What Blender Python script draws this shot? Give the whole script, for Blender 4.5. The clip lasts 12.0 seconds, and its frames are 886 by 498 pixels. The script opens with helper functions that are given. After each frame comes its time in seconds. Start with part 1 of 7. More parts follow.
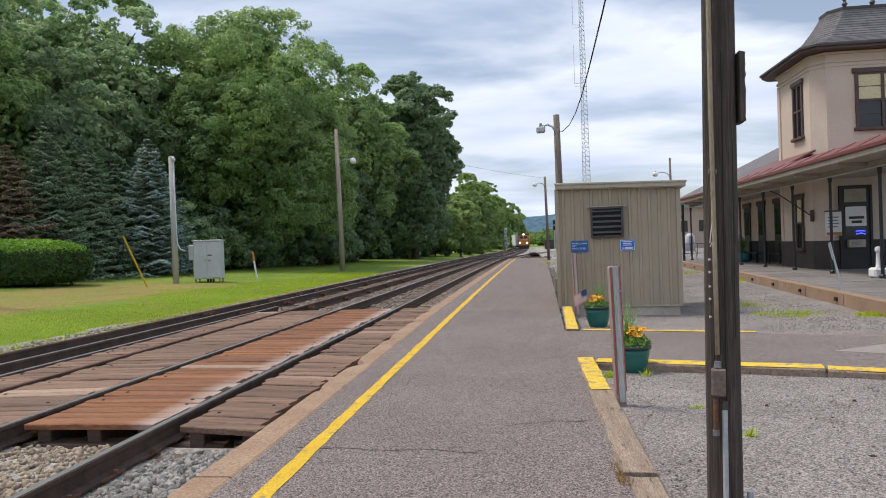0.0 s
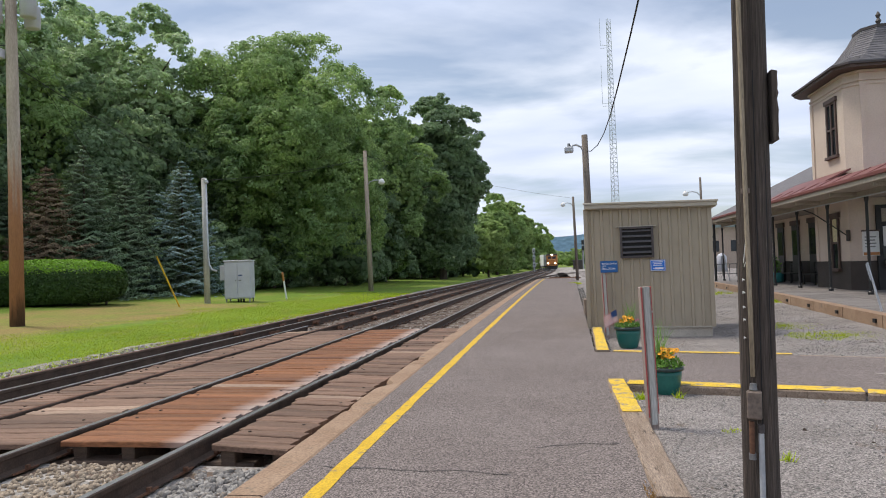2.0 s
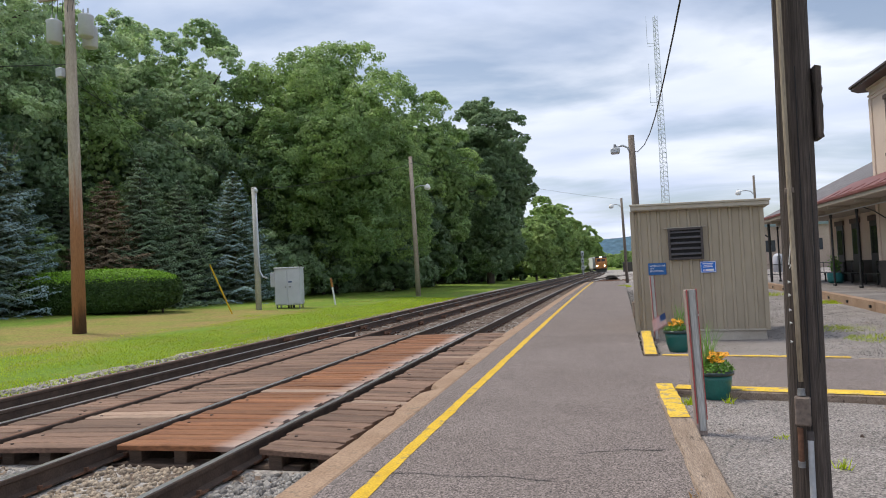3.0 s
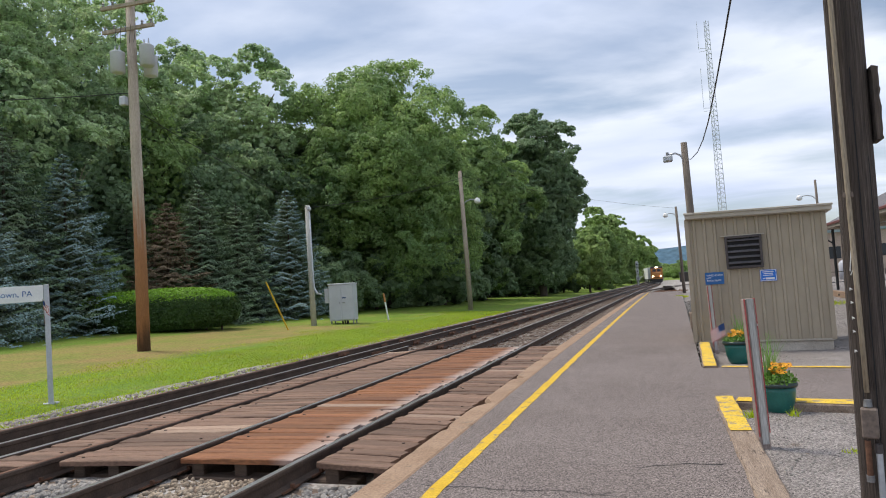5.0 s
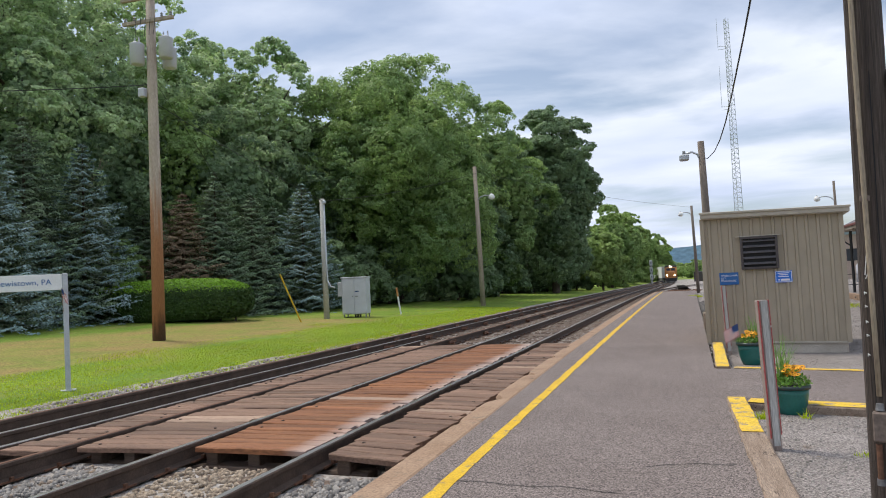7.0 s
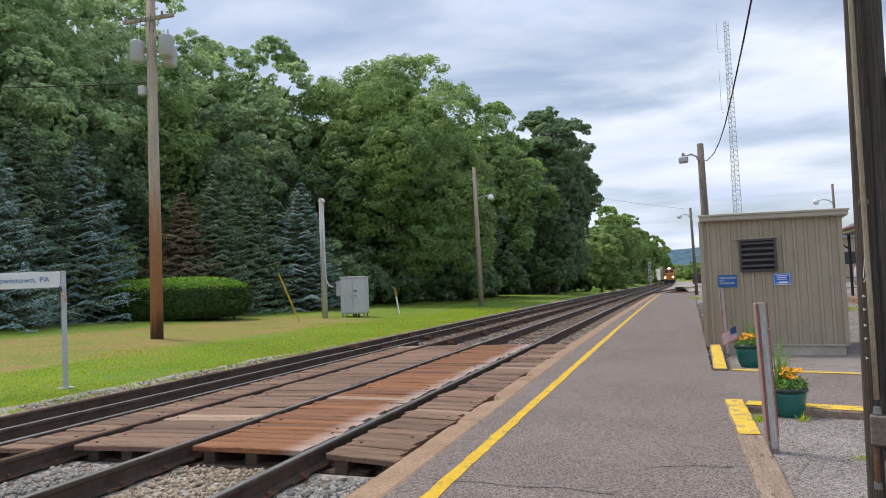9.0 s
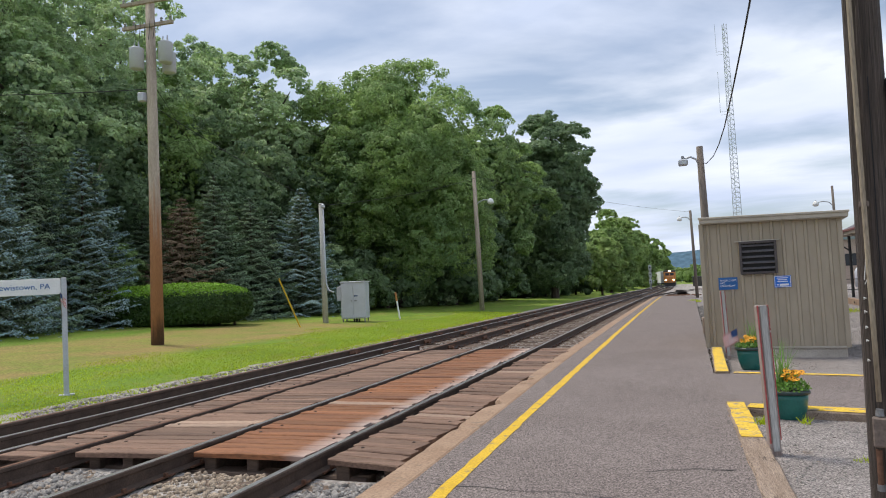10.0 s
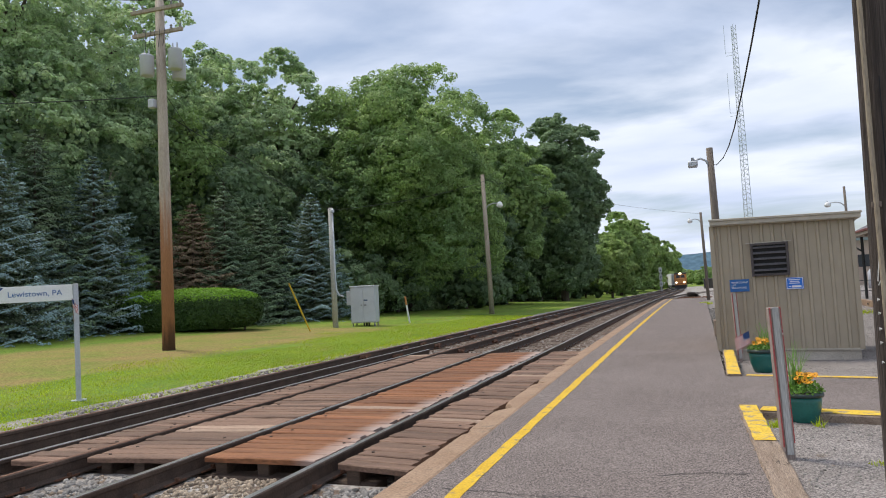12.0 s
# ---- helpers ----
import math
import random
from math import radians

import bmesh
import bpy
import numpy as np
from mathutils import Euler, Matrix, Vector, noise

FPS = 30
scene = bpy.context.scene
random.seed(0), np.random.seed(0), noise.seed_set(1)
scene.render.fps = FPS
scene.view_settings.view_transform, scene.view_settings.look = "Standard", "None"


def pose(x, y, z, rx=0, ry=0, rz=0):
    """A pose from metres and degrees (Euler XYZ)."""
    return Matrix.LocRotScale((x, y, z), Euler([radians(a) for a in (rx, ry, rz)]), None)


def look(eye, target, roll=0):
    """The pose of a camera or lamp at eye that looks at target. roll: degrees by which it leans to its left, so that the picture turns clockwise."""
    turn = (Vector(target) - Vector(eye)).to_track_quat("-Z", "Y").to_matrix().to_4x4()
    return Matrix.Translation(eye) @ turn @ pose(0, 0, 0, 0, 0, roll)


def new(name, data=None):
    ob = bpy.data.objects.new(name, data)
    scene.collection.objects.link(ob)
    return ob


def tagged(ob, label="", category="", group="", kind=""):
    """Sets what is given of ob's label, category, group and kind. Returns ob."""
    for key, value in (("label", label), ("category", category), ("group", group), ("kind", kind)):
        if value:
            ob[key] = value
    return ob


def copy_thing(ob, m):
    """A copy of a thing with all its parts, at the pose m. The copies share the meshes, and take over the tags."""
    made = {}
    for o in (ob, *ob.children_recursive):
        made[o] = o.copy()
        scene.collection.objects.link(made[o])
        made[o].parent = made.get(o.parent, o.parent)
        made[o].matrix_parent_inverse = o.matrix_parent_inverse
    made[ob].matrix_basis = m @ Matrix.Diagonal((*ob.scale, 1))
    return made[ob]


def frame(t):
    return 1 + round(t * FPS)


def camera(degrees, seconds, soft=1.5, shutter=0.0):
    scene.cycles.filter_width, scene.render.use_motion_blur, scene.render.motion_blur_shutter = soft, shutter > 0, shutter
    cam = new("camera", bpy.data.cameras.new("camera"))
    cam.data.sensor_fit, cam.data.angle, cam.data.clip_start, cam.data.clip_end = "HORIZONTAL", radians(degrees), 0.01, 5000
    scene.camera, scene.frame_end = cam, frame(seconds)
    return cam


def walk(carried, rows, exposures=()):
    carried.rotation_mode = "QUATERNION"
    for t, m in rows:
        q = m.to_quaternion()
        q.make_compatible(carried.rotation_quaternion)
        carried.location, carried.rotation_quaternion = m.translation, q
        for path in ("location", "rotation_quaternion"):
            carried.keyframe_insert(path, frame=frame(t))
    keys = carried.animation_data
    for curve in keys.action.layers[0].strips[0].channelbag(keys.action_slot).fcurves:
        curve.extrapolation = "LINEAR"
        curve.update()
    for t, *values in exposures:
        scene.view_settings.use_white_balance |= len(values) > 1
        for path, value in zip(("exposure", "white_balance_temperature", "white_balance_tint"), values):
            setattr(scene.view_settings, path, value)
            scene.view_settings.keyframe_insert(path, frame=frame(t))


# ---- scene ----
cam = camera(65.67, 12.0, soft=1.0)
PATH = [
    (0.0, pose(-0.0000, 0.0000, 1.4400, 89.800, 1.900, 6.843)),
    (0.5, pose(-0.0046, 0.0094, 1.4367, 90.054, 1.734, 7.159)),
    (1.0, pose(-0.0108, 0.0019, 1.4406, 90.435, 1.361, 7.598)),
    (1.5, pose(-0.0059, -0.0138, 1.4381, 91.316, 1.545, 8.731)),
    (2.0, pose(-0.0121, -0.0207, 1.4390, 91.568, 1.889, 9.153)),
    (2.5, pose(-0.0131, -0.0166, 1.4397, 91.342, 2.769, 9.408)),
    (3.0, pose(0.0537, -0.0208, 1.4450, 92.089, 2.625, 13.139)),
    (3.2, pose(0.0845, -0.0450, 1.4465, 92.711, 2.455, 16.855)),
    (3.3, pose(0.0950, -0.0550, 1.4470, 92.673, 2.564, 18.973)),
    (3.5, pose(0.1000, -0.0580, 1.4470, 92.445, 3.353, 19.118)),
    (3.7, pose(0.1014, -0.0534, 1.4419, 92.764, 3.536, 17.401)),
    (5.3, pose(0.0711, -0.0528, 1.4436, 93.526, 3.646, 17.460)),
    (5.5, pose(0.0706, -0.0645, 1.4463, 93.438, 3.468, 16.992)),
    (6.0, pose(0.0740, -0.0664, 1.4466, 93.044, 3.411, 17.294)),
    (6.5, pose(0.0727, -0.0720, 1.4537, 93.187, 2.913, 17.910)),
    (7.0, pose(0.0778, -0.0947, 1.4496, 93.131, 2.583, 18.529)),
    (9.0, pose(0.0764, -0.0957, 1.4496, 93.148, 2.167, 18.401)),
    (9.5, pose(0.0739, -0.0920, 1.4493, 93.348, 2.352, 18.150)),
    (10.0, pose(0.0739, -0.0965, 1.4517, 93.502, 2.532, 18.438)),
    (10.5, pose(0.0796, -0.0868, 1.4521, 93.664, 2.776, 18.527)),
    (11.0, pose(0.0762, -0.0863, 1.4521, 93.713, 2.669, 18.956)),
    (11.5, pose(0.0732, -0.0886, 1.4540, 93.702, 2.890, 19.118)),
    (12.0, pose(0.0755, -0.0875, 1.4518, 93.854, 2.865, 19.249)),
]
walk(cam, PATH)

# ---- sky and light ----
SUN_EL, SUN_AZ = 63.0, -72.0  # azimuth from +y, clockwise
world = bpy.data.worlds.new("sky")
scene.world = world
world.use_nodes = True
wn, wl = world.node_tree.nodes, world.node_tree.links
wn.clear()
w_out = wn.new("ShaderNodeOutputWorld")
w_sky = wn.new("ShaderNodeTexSky")
w_sky.sky_type = "NISHITA"
w_sky.sun_disc = False
w_sky.sun_elevation = radians(SUN_EL)
w_sky.sun_rotation = radians(SUN_AZ)
w_sky.dust_density = 1.5
w_bg = wn.new("ShaderNodeBackground")
w_bg.inputs[1].default_value = 0.12
w_cl = wn.new("ShaderNodeBackground")
w_cl.inputs[1].default_value = 1.16
w_tc = wn.new("ShaderNodeTexCoord")
w_sep = wn.new("ShaderNodeSeparateXYZ")
w_add = wn.new("ShaderNodeMath")
w_add.operation = "ADD"
w_add.inputs[1].default_value = 0.12
w_div = wn.new("ShaderNodeVectorMath")
w_div.operation = "DIVIDE"
w_comb = wn.new("ShaderNodeCombineXYZ")
w_map = wn.new("ShaderNodeMapping")
w_map.inputs["Location"].default_value = (3.1, 0.4, 0.0)
w_map.inputs["Rotation"].default_value = (0, 0, radians(28))
w_map.inputs["Scale"].default_value = (0.62, 0.95, 1.0)
w_n1 = wn.new("ShaderNodeTexNoise")
w_n1.inputs["Scale"].default_value = 1.0
w_n1.inputs["Detail"].default_value = 8
w_n1.inputs["Roughness"].default_value = 0.5
w_n1.inputs["Distortion"].default_value = 0.35
w_ramp = wn.new("ShaderNodeValToRGB")
w_ramp.color_ramp.elements[0].position = 0.40
w_ramp.color_ramp.elements[0].color = (0.20, 0.20, 0.20, 1)
w_ramp.color_ramp.elements[1].position = 0.56
w_n2 = wn.new("ShaderNodeTexNoise")
w_n2.inputs["Scale"].default_value = 1.3
w_n2.inputs["Detail"].default_value = 7
w_tone = wn.new("ShaderNodeValToRGB")
w_tone.color_ramp.elements[0].position = 0.35
w_tone.color_ramp.elements[0].color = (0.58, 0.66, 0.84, 1)
w_tone.color_ramp.elements[1].position = 0.65
w_tone.color_ramp.elements[1].color = (0.82, 0.87, 0.98, 1)
w_mix = wn.new("ShaderNodeMixShader")
wl.new(w_tc.outputs["Generated"], w_sep.inputs[0])
wl.new(w_sep.outputs["Z"], w_add.inputs[0])
for k in range(3):
    wl.new(w_add.outputs[0], w_comb.inputs[k])
wl.new(w_tc.outputs["Generated"], w_div.inputs[0])
wl.new(w_comb.outputs[0], w_div.inputs[1])
wl.new(w_div.outputs[0], w_map.inputs["Vector"])
wl.new(w_map.outputs[0], w_n1.inputs["Vector"])
wl.new(w_map.outputs[0], w_n2.inputs["Vector"])
wl.new(w_n1.outputs[0], w_ramp.inputs[0])
wl.new(w_n2.outputs[0], w_tone.inputs[0])
wl.new(w_tone.outputs[0], w_cl.inputs[0])
wl.new(w_sky.outputs[0], w_bg.inputs[0])
wl.new(w_ramp.outputs[0], w_mix.inputs[0])
wl.new(w_bg.outputs[0], w_mix.inputs[1])
wl.new(w_cl.outputs[0], w_mix.inputs[2])
wl.new(w_mix.outputs[0], w_out.inputs[0])

sun = new("sun", bpy.data.lights.new("sun", "SUN"))
sun.data.energy = 2.8
sun.data.angle = radians(14)
sun.data.color = (1.0, 0.92, 0.80)
_az, _el = radians(SUN_AZ), radians(SUN_EL)
sun.matrix_world = look((0, 0, 60), (-math.sin(_az) * math.cos(_el) * 50, -math.cos(_az) * math.cos(_el) * 50, 60 - math.sin(_el) * 50))

# ---- materials ----
MATS = {}


def surf(name, a, b, rough=0.8, scale=3.0, bump=0.2, metal=0.0, stretch=(1, 1, 1), fine=40.0, c=None, cpos=0.6, objrand=0.0,
         island=0.0, bscale=None, spec=0.5, trans=0.0, coords="Object", dist=0.01, fine_mix=0.35, speck=0.0, speck_amt=0.0, cw=0.07):
    """Two tones mixed by coarse noise, a fine grain over them, an optional third tone in patches, and a bump."""
    m = bpy.data.materials.new(name)
    m.use_nodes = True
    n, l = m.node_tree.nodes, m.node_tree.links
    bs = n["Principled BSDF"]
    tc = n.new("ShaderNodeTexCoord")
    mp = n.new("ShaderNodeMapping")
    mp.inputs["Scale"].default_value = stretch
    if coords == "World":
        geo = n.new("ShaderNodeNewGeometry")
        l.new(geo.outputs["Position"], mp.inputs["Vector"])
    else:
        l.new(tc.outputs["Object"], mp.inputs["Vector"])
    if objrand:
        oi = n.new("ShaderNodeObjectInfo")
        sc = n.new("ShaderNodeMath")
        sc.operation = "MULTIPLY"
        sc.inputs[1].default_value = 37.0
        l.new(oi.outputs["Random"], sc.inputs[0])
        cm = n.new("ShaderNodeCombineXYZ")
        for k in range(3):
            l.new(sc.outputs[0], cm.inputs[k])
        l.new(cm.outputs[0], mp.inputs["Location"])
    n1 = n.new("ShaderNodeTexNoise")
    n1.inputs["Scale"].default_value = scale
    n1.inputs["Detail"].default_value = 5
    n1.inputs["Roughness"].default_value = 0.6
    l.new(mp.outputs[0], n1.inputs["Vector"])
    r1 = n.new("ShaderNodeValToRGB")
    r1.color_ramp.elements[0].position, r1.color_ramp.elements[1].position = 0.33, 0.67
    r1.color_ramp.elements[0].color = (*a, 1)
    r1.color_ramp.elements[1].color = (*b, 1)
    l.new(n1.outputs[0], r1.inputs[0])
    col = r1.outputs[0]
    n2 = n.new("ShaderNodeTexNoise")
    n2.inputs["Scale"].default_value = fine
    n2.inputs["Detail"].default_value = 4
    l.new(mp.outputs[0], n2.inputs["Vector"])
    if c:
        n3 = n.new("ShaderNodeTexNoise")
        n3.inputs["Scale"].default_value = scale * 2.7
        n3.inputs["Detail"].default_value = 6
        n3.inputs["Roughness"].default_value = 0.65
        l.new(mp.outputs[0], n3.inputs["Vector"])
        r3 = n.new("ShaderNodeValToRGB")
        r3.color_ramp.elements[0].position, r3.color_ramp.elements[1].position = cpos, cpos + cw
        l.new(n3.outputs[0], r3.inputs[0])
        mx = n.new("ShaderNodeMixRGB")
        mx.inputs[2].default_value = (*c, 1)
        l.new(r3.outputs[0], mx.inputs[0])
        l.new(col, mx.inputs[1])
        col = mx.outputs[0]
    mr = n.new("ShaderNodeMapRange")
    mr.inputs["From Min"].default_value, mr.inputs["From Max"].default_value = 0.25, 0.75
    mr.inputs["To Min"].default_value, mr.inputs["To Max"].default_value = 1 - fine_mix, 1 + fine_mix
    l.new(n2.outputs[0], mr.inputs["Value"])
    val = mr.outputs[0]
    for amount, kind in ((objrand, "o"), (island, "i")):
        if amount:
            src = n.new("ShaderNodeObjectInfo") if kind == "o" else n.new("ShaderNodeNewGeometry")
            m2 = n.new("ShaderNodeMapRange")
            m2.inputs["To Min"].default_value, m2.inputs["To Max"].default_value = 1 - amount, 1 + amount
            l.new(src.outputs["Random" if kind == "o" else "Random Per Island"], m2.inputs["Value"])
            mm = n.new("ShaderNodeMath")
            mm.operation = "MULTIPLY"
            l.new(val, mm.inputs[0])
            l.new(m2.outputs[0], mm.inputs[1])
            val = mm.outputs[0]
    if speck:
        vo = n.new("ShaderNodeTexVoronoi")
        vo.inputs["Scale"].default_value = speck
        l.new(mp.outputs[0], vo.inputs["Vector"])
        sr = n.new("ShaderNodeSeparateColor")
        l.new(vo.outputs["Color"], sr.inputs[0])
        m3 = n.new("ShaderNodeMapRange")
        m3.inputs["To Min"].default_value, m3.inputs["To Max"].default_value = 1 - speck_amt, 1 + speck_amt
        l.new(sr.outputs[0], m3.inputs["Value"])
        m4 = n.new("ShaderNodeMath")
        m4.operation = "MULTIPLY"
        l.new(val, m4.inputs[0])
        l.new(m3.outputs[0], m4.inputs[1])
        val = m4.outputs[0]
    hs = n.new("ShaderNodeHueSaturation")
    l.new(val, hs.inputs["Value"])
    l.new(col, hs.inputs["Color"])
    l.new(hs.outputs[0], bs.inputs["Base Color"])
    bs.inputs["Roughness"].default_value = rough
    bs.inputs["Metallic"].default_value = metal
    bs.inputs["Specular IOR Level"].default_value = spec
    if bump:
        bp = n.new("ShaderNodeBump")
        bp.inputs["Strength"].default_value = bump
        bp.inputs["Distance"].default_value = dist
        nb = n2
        if bscale:
            nb = n.new("ShaderNodeTexNoise")
            nb.inputs["Scale"].default_value = bscale
            nb.inputs["Detail"].default_value = 4
            l.new(mp.outputs[0], nb.inputs["Vector"])
        l.new(nb.outputs[0], bp.inputs["Height"])
        l.new(bp.outputs[0], bs.inputs["Normal"])
    if trans:
        out = n["Material Output"]
        tr = n.new("ShaderNodeBsdfTranslucent")
        l.new(hs.outputs[0], tr.inputs[0])
        ms = n.new("ShaderNodeMixShader")
        ms.inputs[0].default_value = trans
        l.new(bs.outputs[0], ms.inputs[1])
        l.new(tr.outputs[0], ms.inputs[2])
        l.new(ms.outputs[0], out.inputs[0])
    MATS[name] = m
    return m


def glow(name, col, strength):
    m = bpy.data.materials.new(name)
    m.use_nodes = True
    b = m.node_tree.nodes["Principled BSDF"]
    b.inputs["Base Color"].default_value = (*col, 1)
    b.inputs["Emission Color"].default_value = (*col, 1)
    b.inputs["Emission Strength"].default_value = strength
    return m


def stained_pole(name):
    """Grey weathered pole whose preservative still shows rusty orange, in streaks, over its lower third."""
    m = surf(name, (0.36, 0.29, 0.235), (0.50, 0.42, 0.35), 0.9, 1.2, 0.5, fine=22, stretch=(6, 6, 0.35), c=(0.24, 0.18, 0.14), cpos=0.64)
    n, l = m.node_tree.nodes, m.node_tree.links
    hs = next(k for k in n if k.bl_idname == "ShaderNodeHueSaturation")
    src = hs.inputs["Color"].links[0].from_socket
    tc = n.new("ShaderNodeTexCoord")
    sep = n.new("ShaderNodeSeparateXYZ")
    l.new(tc.outputs["Object"], sep.inputs[0])
    mp = n.new("ShaderNodeMapping")
    mp.inputs["Scale"].default_value = (5, 5, 0.28)
    l.new(tc.outputs["Object"], mp.inputs["Vector"])
    nz = n.new("ShaderNodeTexNoise")
    nz.inputs["Scale"].default_value = 1.6
    nz.inputs["Detail"].default_value = 7
    l.new(mp.outputs[0], nz.inputs["Vector"])
    col = src
    for lo, hi, gain, tone in ((7.2, 2.2, 0.9, (0.33, 0.135, 0.055)), (1.3, -0.2, 0.8, (0.055, 0.036, 0.028))):
        mr = n.new("ShaderNodeMapRange")
        mr.inputs["From Min"].default_value, mr.inputs["From Max"].default_value = lo, hi
        l.new(sep.outputs["Z"], mr.inputs["Value"])
        ad = n.new("ShaderNodeMath")
        ad.operation = "ADD"
        l.new(mr.outputs[0], ad.inputs[0])
        l.new(nz.outputs[0], ad.inputs[1])
        rp = n.new("ShaderNodeMapRange")
        rp.inputs["From Min"].default_value, rp.inputs["From Max"].default_value = 0.80, 1.20
        rp.inputs["To Max"].default_value = gain
        l.new(ad.outputs[0], rp.inputs["Value"])
        mx = n.new("ShaderNodeMixRGB")
        mx.inputs[2].default_value = (*tone, 1)
        l.new(rp.outputs[0], mx.inputs[0])
        l.new(col, mx.inputs[1])
        col = mx.outputs[0]
    l.new(col, hs.inputs["Color"])
    return m


M_GRASS = surf("lawn", (0.115, 0.200, 0.022), (0.185, 0.265, 0.032), 0.9, 0.35, 0.7, stretch=(1.0, 0.6, 1), fine=22, c=(0.215, 0.195, 0.06), cpos=0.50, cw=0.2, coords="World", dist=0.04, spec=0.2, fine_mix=0.5)
M_BLADE = surf("grass_blade", (0.370, 0.480, 0.020), (0.470, 0.560, 0.036), 0.7, 0.35, 0, island=0.3, trans=0.35, coords="World", spec=0.2)


def dry_band(m, x0, x1, y1, tone):
    """A worn, dried-out strip of the lawn with a ragged outline."""
    n, l = m.node_tree.nodes, m.node_tree.links
    hs = next(k for k in n if k.bl_idname == "ShaderNodeHueSaturation")
    src = hs.inputs["Color"].links[0].from_socket
    geo = n.new("ShaderNodeNewGeometry")
    sep = n.new("ShaderNodeSeparateXYZ")
    l.new(geo.outputs["Position"], sep.inputs[0])
    nz = n.new("ShaderNodeTexNoise")
    nz.inputs["Scale"].default_value = 0.42
    nz.inputs["Detail"].default_value = 7
    nz.inputs["Roughness"].default_value = 0.62
    l.new(geo.outputs["Position"], nz.inputs["Vector"])
    fac = None
    for axis, lo, hi in (("X", x0 + 1.6, x0 - 1.0), ("X", x1 - 2.2, x1 + 2.2), ("Y", y1 + 6, y1 - 6)):
        mr = n.new("ShaderNodeMapRange")
        mr.inputs["From Min"].default_value, mr.inputs["From Max"].default_value = lo, hi
        l.new(sep.outputs[axis], mr.inputs["Value"])
        if fac is None:
            fac = mr.outputs[0]
        else:
            mm = n.new("ShaderNodeMath")
            mm.operation = "MULTIPLY"
            l.new(fac, mm.inputs[0])
            l.new(mr.outputs[0], mm.inputs[1])
            fac = mm.outputs[0]
    ad = n.new("ShaderNodeMath")
    ad.operation = "ADD"
    l.new(fac, ad.inputs[0])
    l.new(nz.outputs[0], ad.inputs[1])
    rp = n.new("ShaderNodeMapRange")
    rp.inputs["From Min"].default_value, rp.inputs["From Max"].default_value = 1.22, 1.66
    rp.inputs["To Max"].default_value = 0.85
    l.new(ad.outputs[0], rp.inputs["Value"])
    mx = n.new("ShaderNodeMixRGB")
    mx.inputs[2].default_value = (*tone, 1)
    l.new(rp.outputs[0], mx.inputs[0])
    l.new(src, mx.inputs[1])
    l.new(mx.outputs[0], hs.inputs["Color"])


dry_band(M_GRASS, -12.9, -22.5, 36.0, (0.30, 0.20, 0.085))
M_ASPHALT = surf("asphalt", (0.163, 0.136, 0.126), (0.196, 0.166, 0.155), 0.95, 0.6, 0.5, fine=60, fine_mix=0.5, bscale=110, coords="World", dist=0.008, spec=0.25, c=(0.12, 0.11, 0.105), cpos=0.66, speck=120, speck_amt=0.75)
M_CRACK = surf("crack_filler", (0.032, 0.03, 0.029), (0.05, 0.047, 0.045), 0.9, 6, 0.3)
M_CONCRETE = surf("edge_concrete", (0.254, 0.161, 0.101), (0.339, 0.232, 0.155), 0.9, 1.4, 0.5, fine=55, c=(0.22, 0.165, 0.115), cpos=0.60, coords="World")
M_GREYCON = surf("grey_concrete", (0.442, 0.390, 0.325), (0.598, 0.537, 0.459), 0.9, 2.0, 0.4, fine=60, c=(0.22, 0.20, 0.18), cpos=0.66, coords="World")
M_PATCH = surf("patched_paving", (0.23, 0.20, 0.18), (0.30, 0.265, 0.24), 0.9, 2.0, 0.4, fine=60, c=(0.17, 0.15, 0.14), cpos=0.60, coords="World")
M_YELLOW = surf("yellow_paint", (0.560, 0.345, 0.012), (0.650, 0.420, 0.018), 0.75, 3, 0.4, fine=70, c=(0.26, 0.20, 0.10), cpos=0.58, coords="World", fine_mix=0.32)
M_YELLOWOLD = surf("worn_yellow_paint", (0.62, 0.40, 0.03), (0.74, 0.50, 0.05), 0.85, 3, 0.5, fine=50, c=(0.30, 0.24, 0.17), cpos=0.54, coords="World")
M_TIMBER = surf("weathered_timber", (0.215, 0.155, 0.113), (0.327, 0.252, 0.193), 0.9, 2.2, 0.6, fine=26, stretch=(7, 0.7, 7), c=(0.10, 0.07, 0.052), cpos=0.58, coords="World", fine_mix=0.55)
M_BALLAST = surf("ballast_ground", (0.23, 0.205, 0.185), (0.38, 0.355, 0.33), 0.95, 4, 0.9, fine=24, c=(0.12, 0.075, 0.05), cpos=0.58, coords="World", dist=0.03, fine_mix=0.5)
M_STONE = surf("ballast_stone", (0.183, 0.172, 0.160), (0.293, 0.277, 0.258), 0.9, 1.6, 0.3, island=0.35, coords="World", c=(0.28, 0.21, 0.15), cpos=0.58)
M_STONEOBJ = surf("ballast_stone_single", (0.183, 0.172, 0.160), (0.293, 0.277, 0.258), 0.9, 1.6, 0.3, objrand=0.3, coords="World", c=(0.28, 0.21, 0.15), cpos=0.58)
M_FARSTONE = surf("dirty_ballast", (0.20, 0.175, 0.152), (0.335, 0.305, 0.278), 0.9, 0.6, 0.3, island=0.35, coords="World", c=(0.20, 0.125, 0.085), cpos=0.56)
M_TANSTONE = surf("tan_stone", (0.255, 0.195, 0.139), (0.345, 0.285, 0.217), 0.9, 2, 0.3, island=0.35, coords="World")
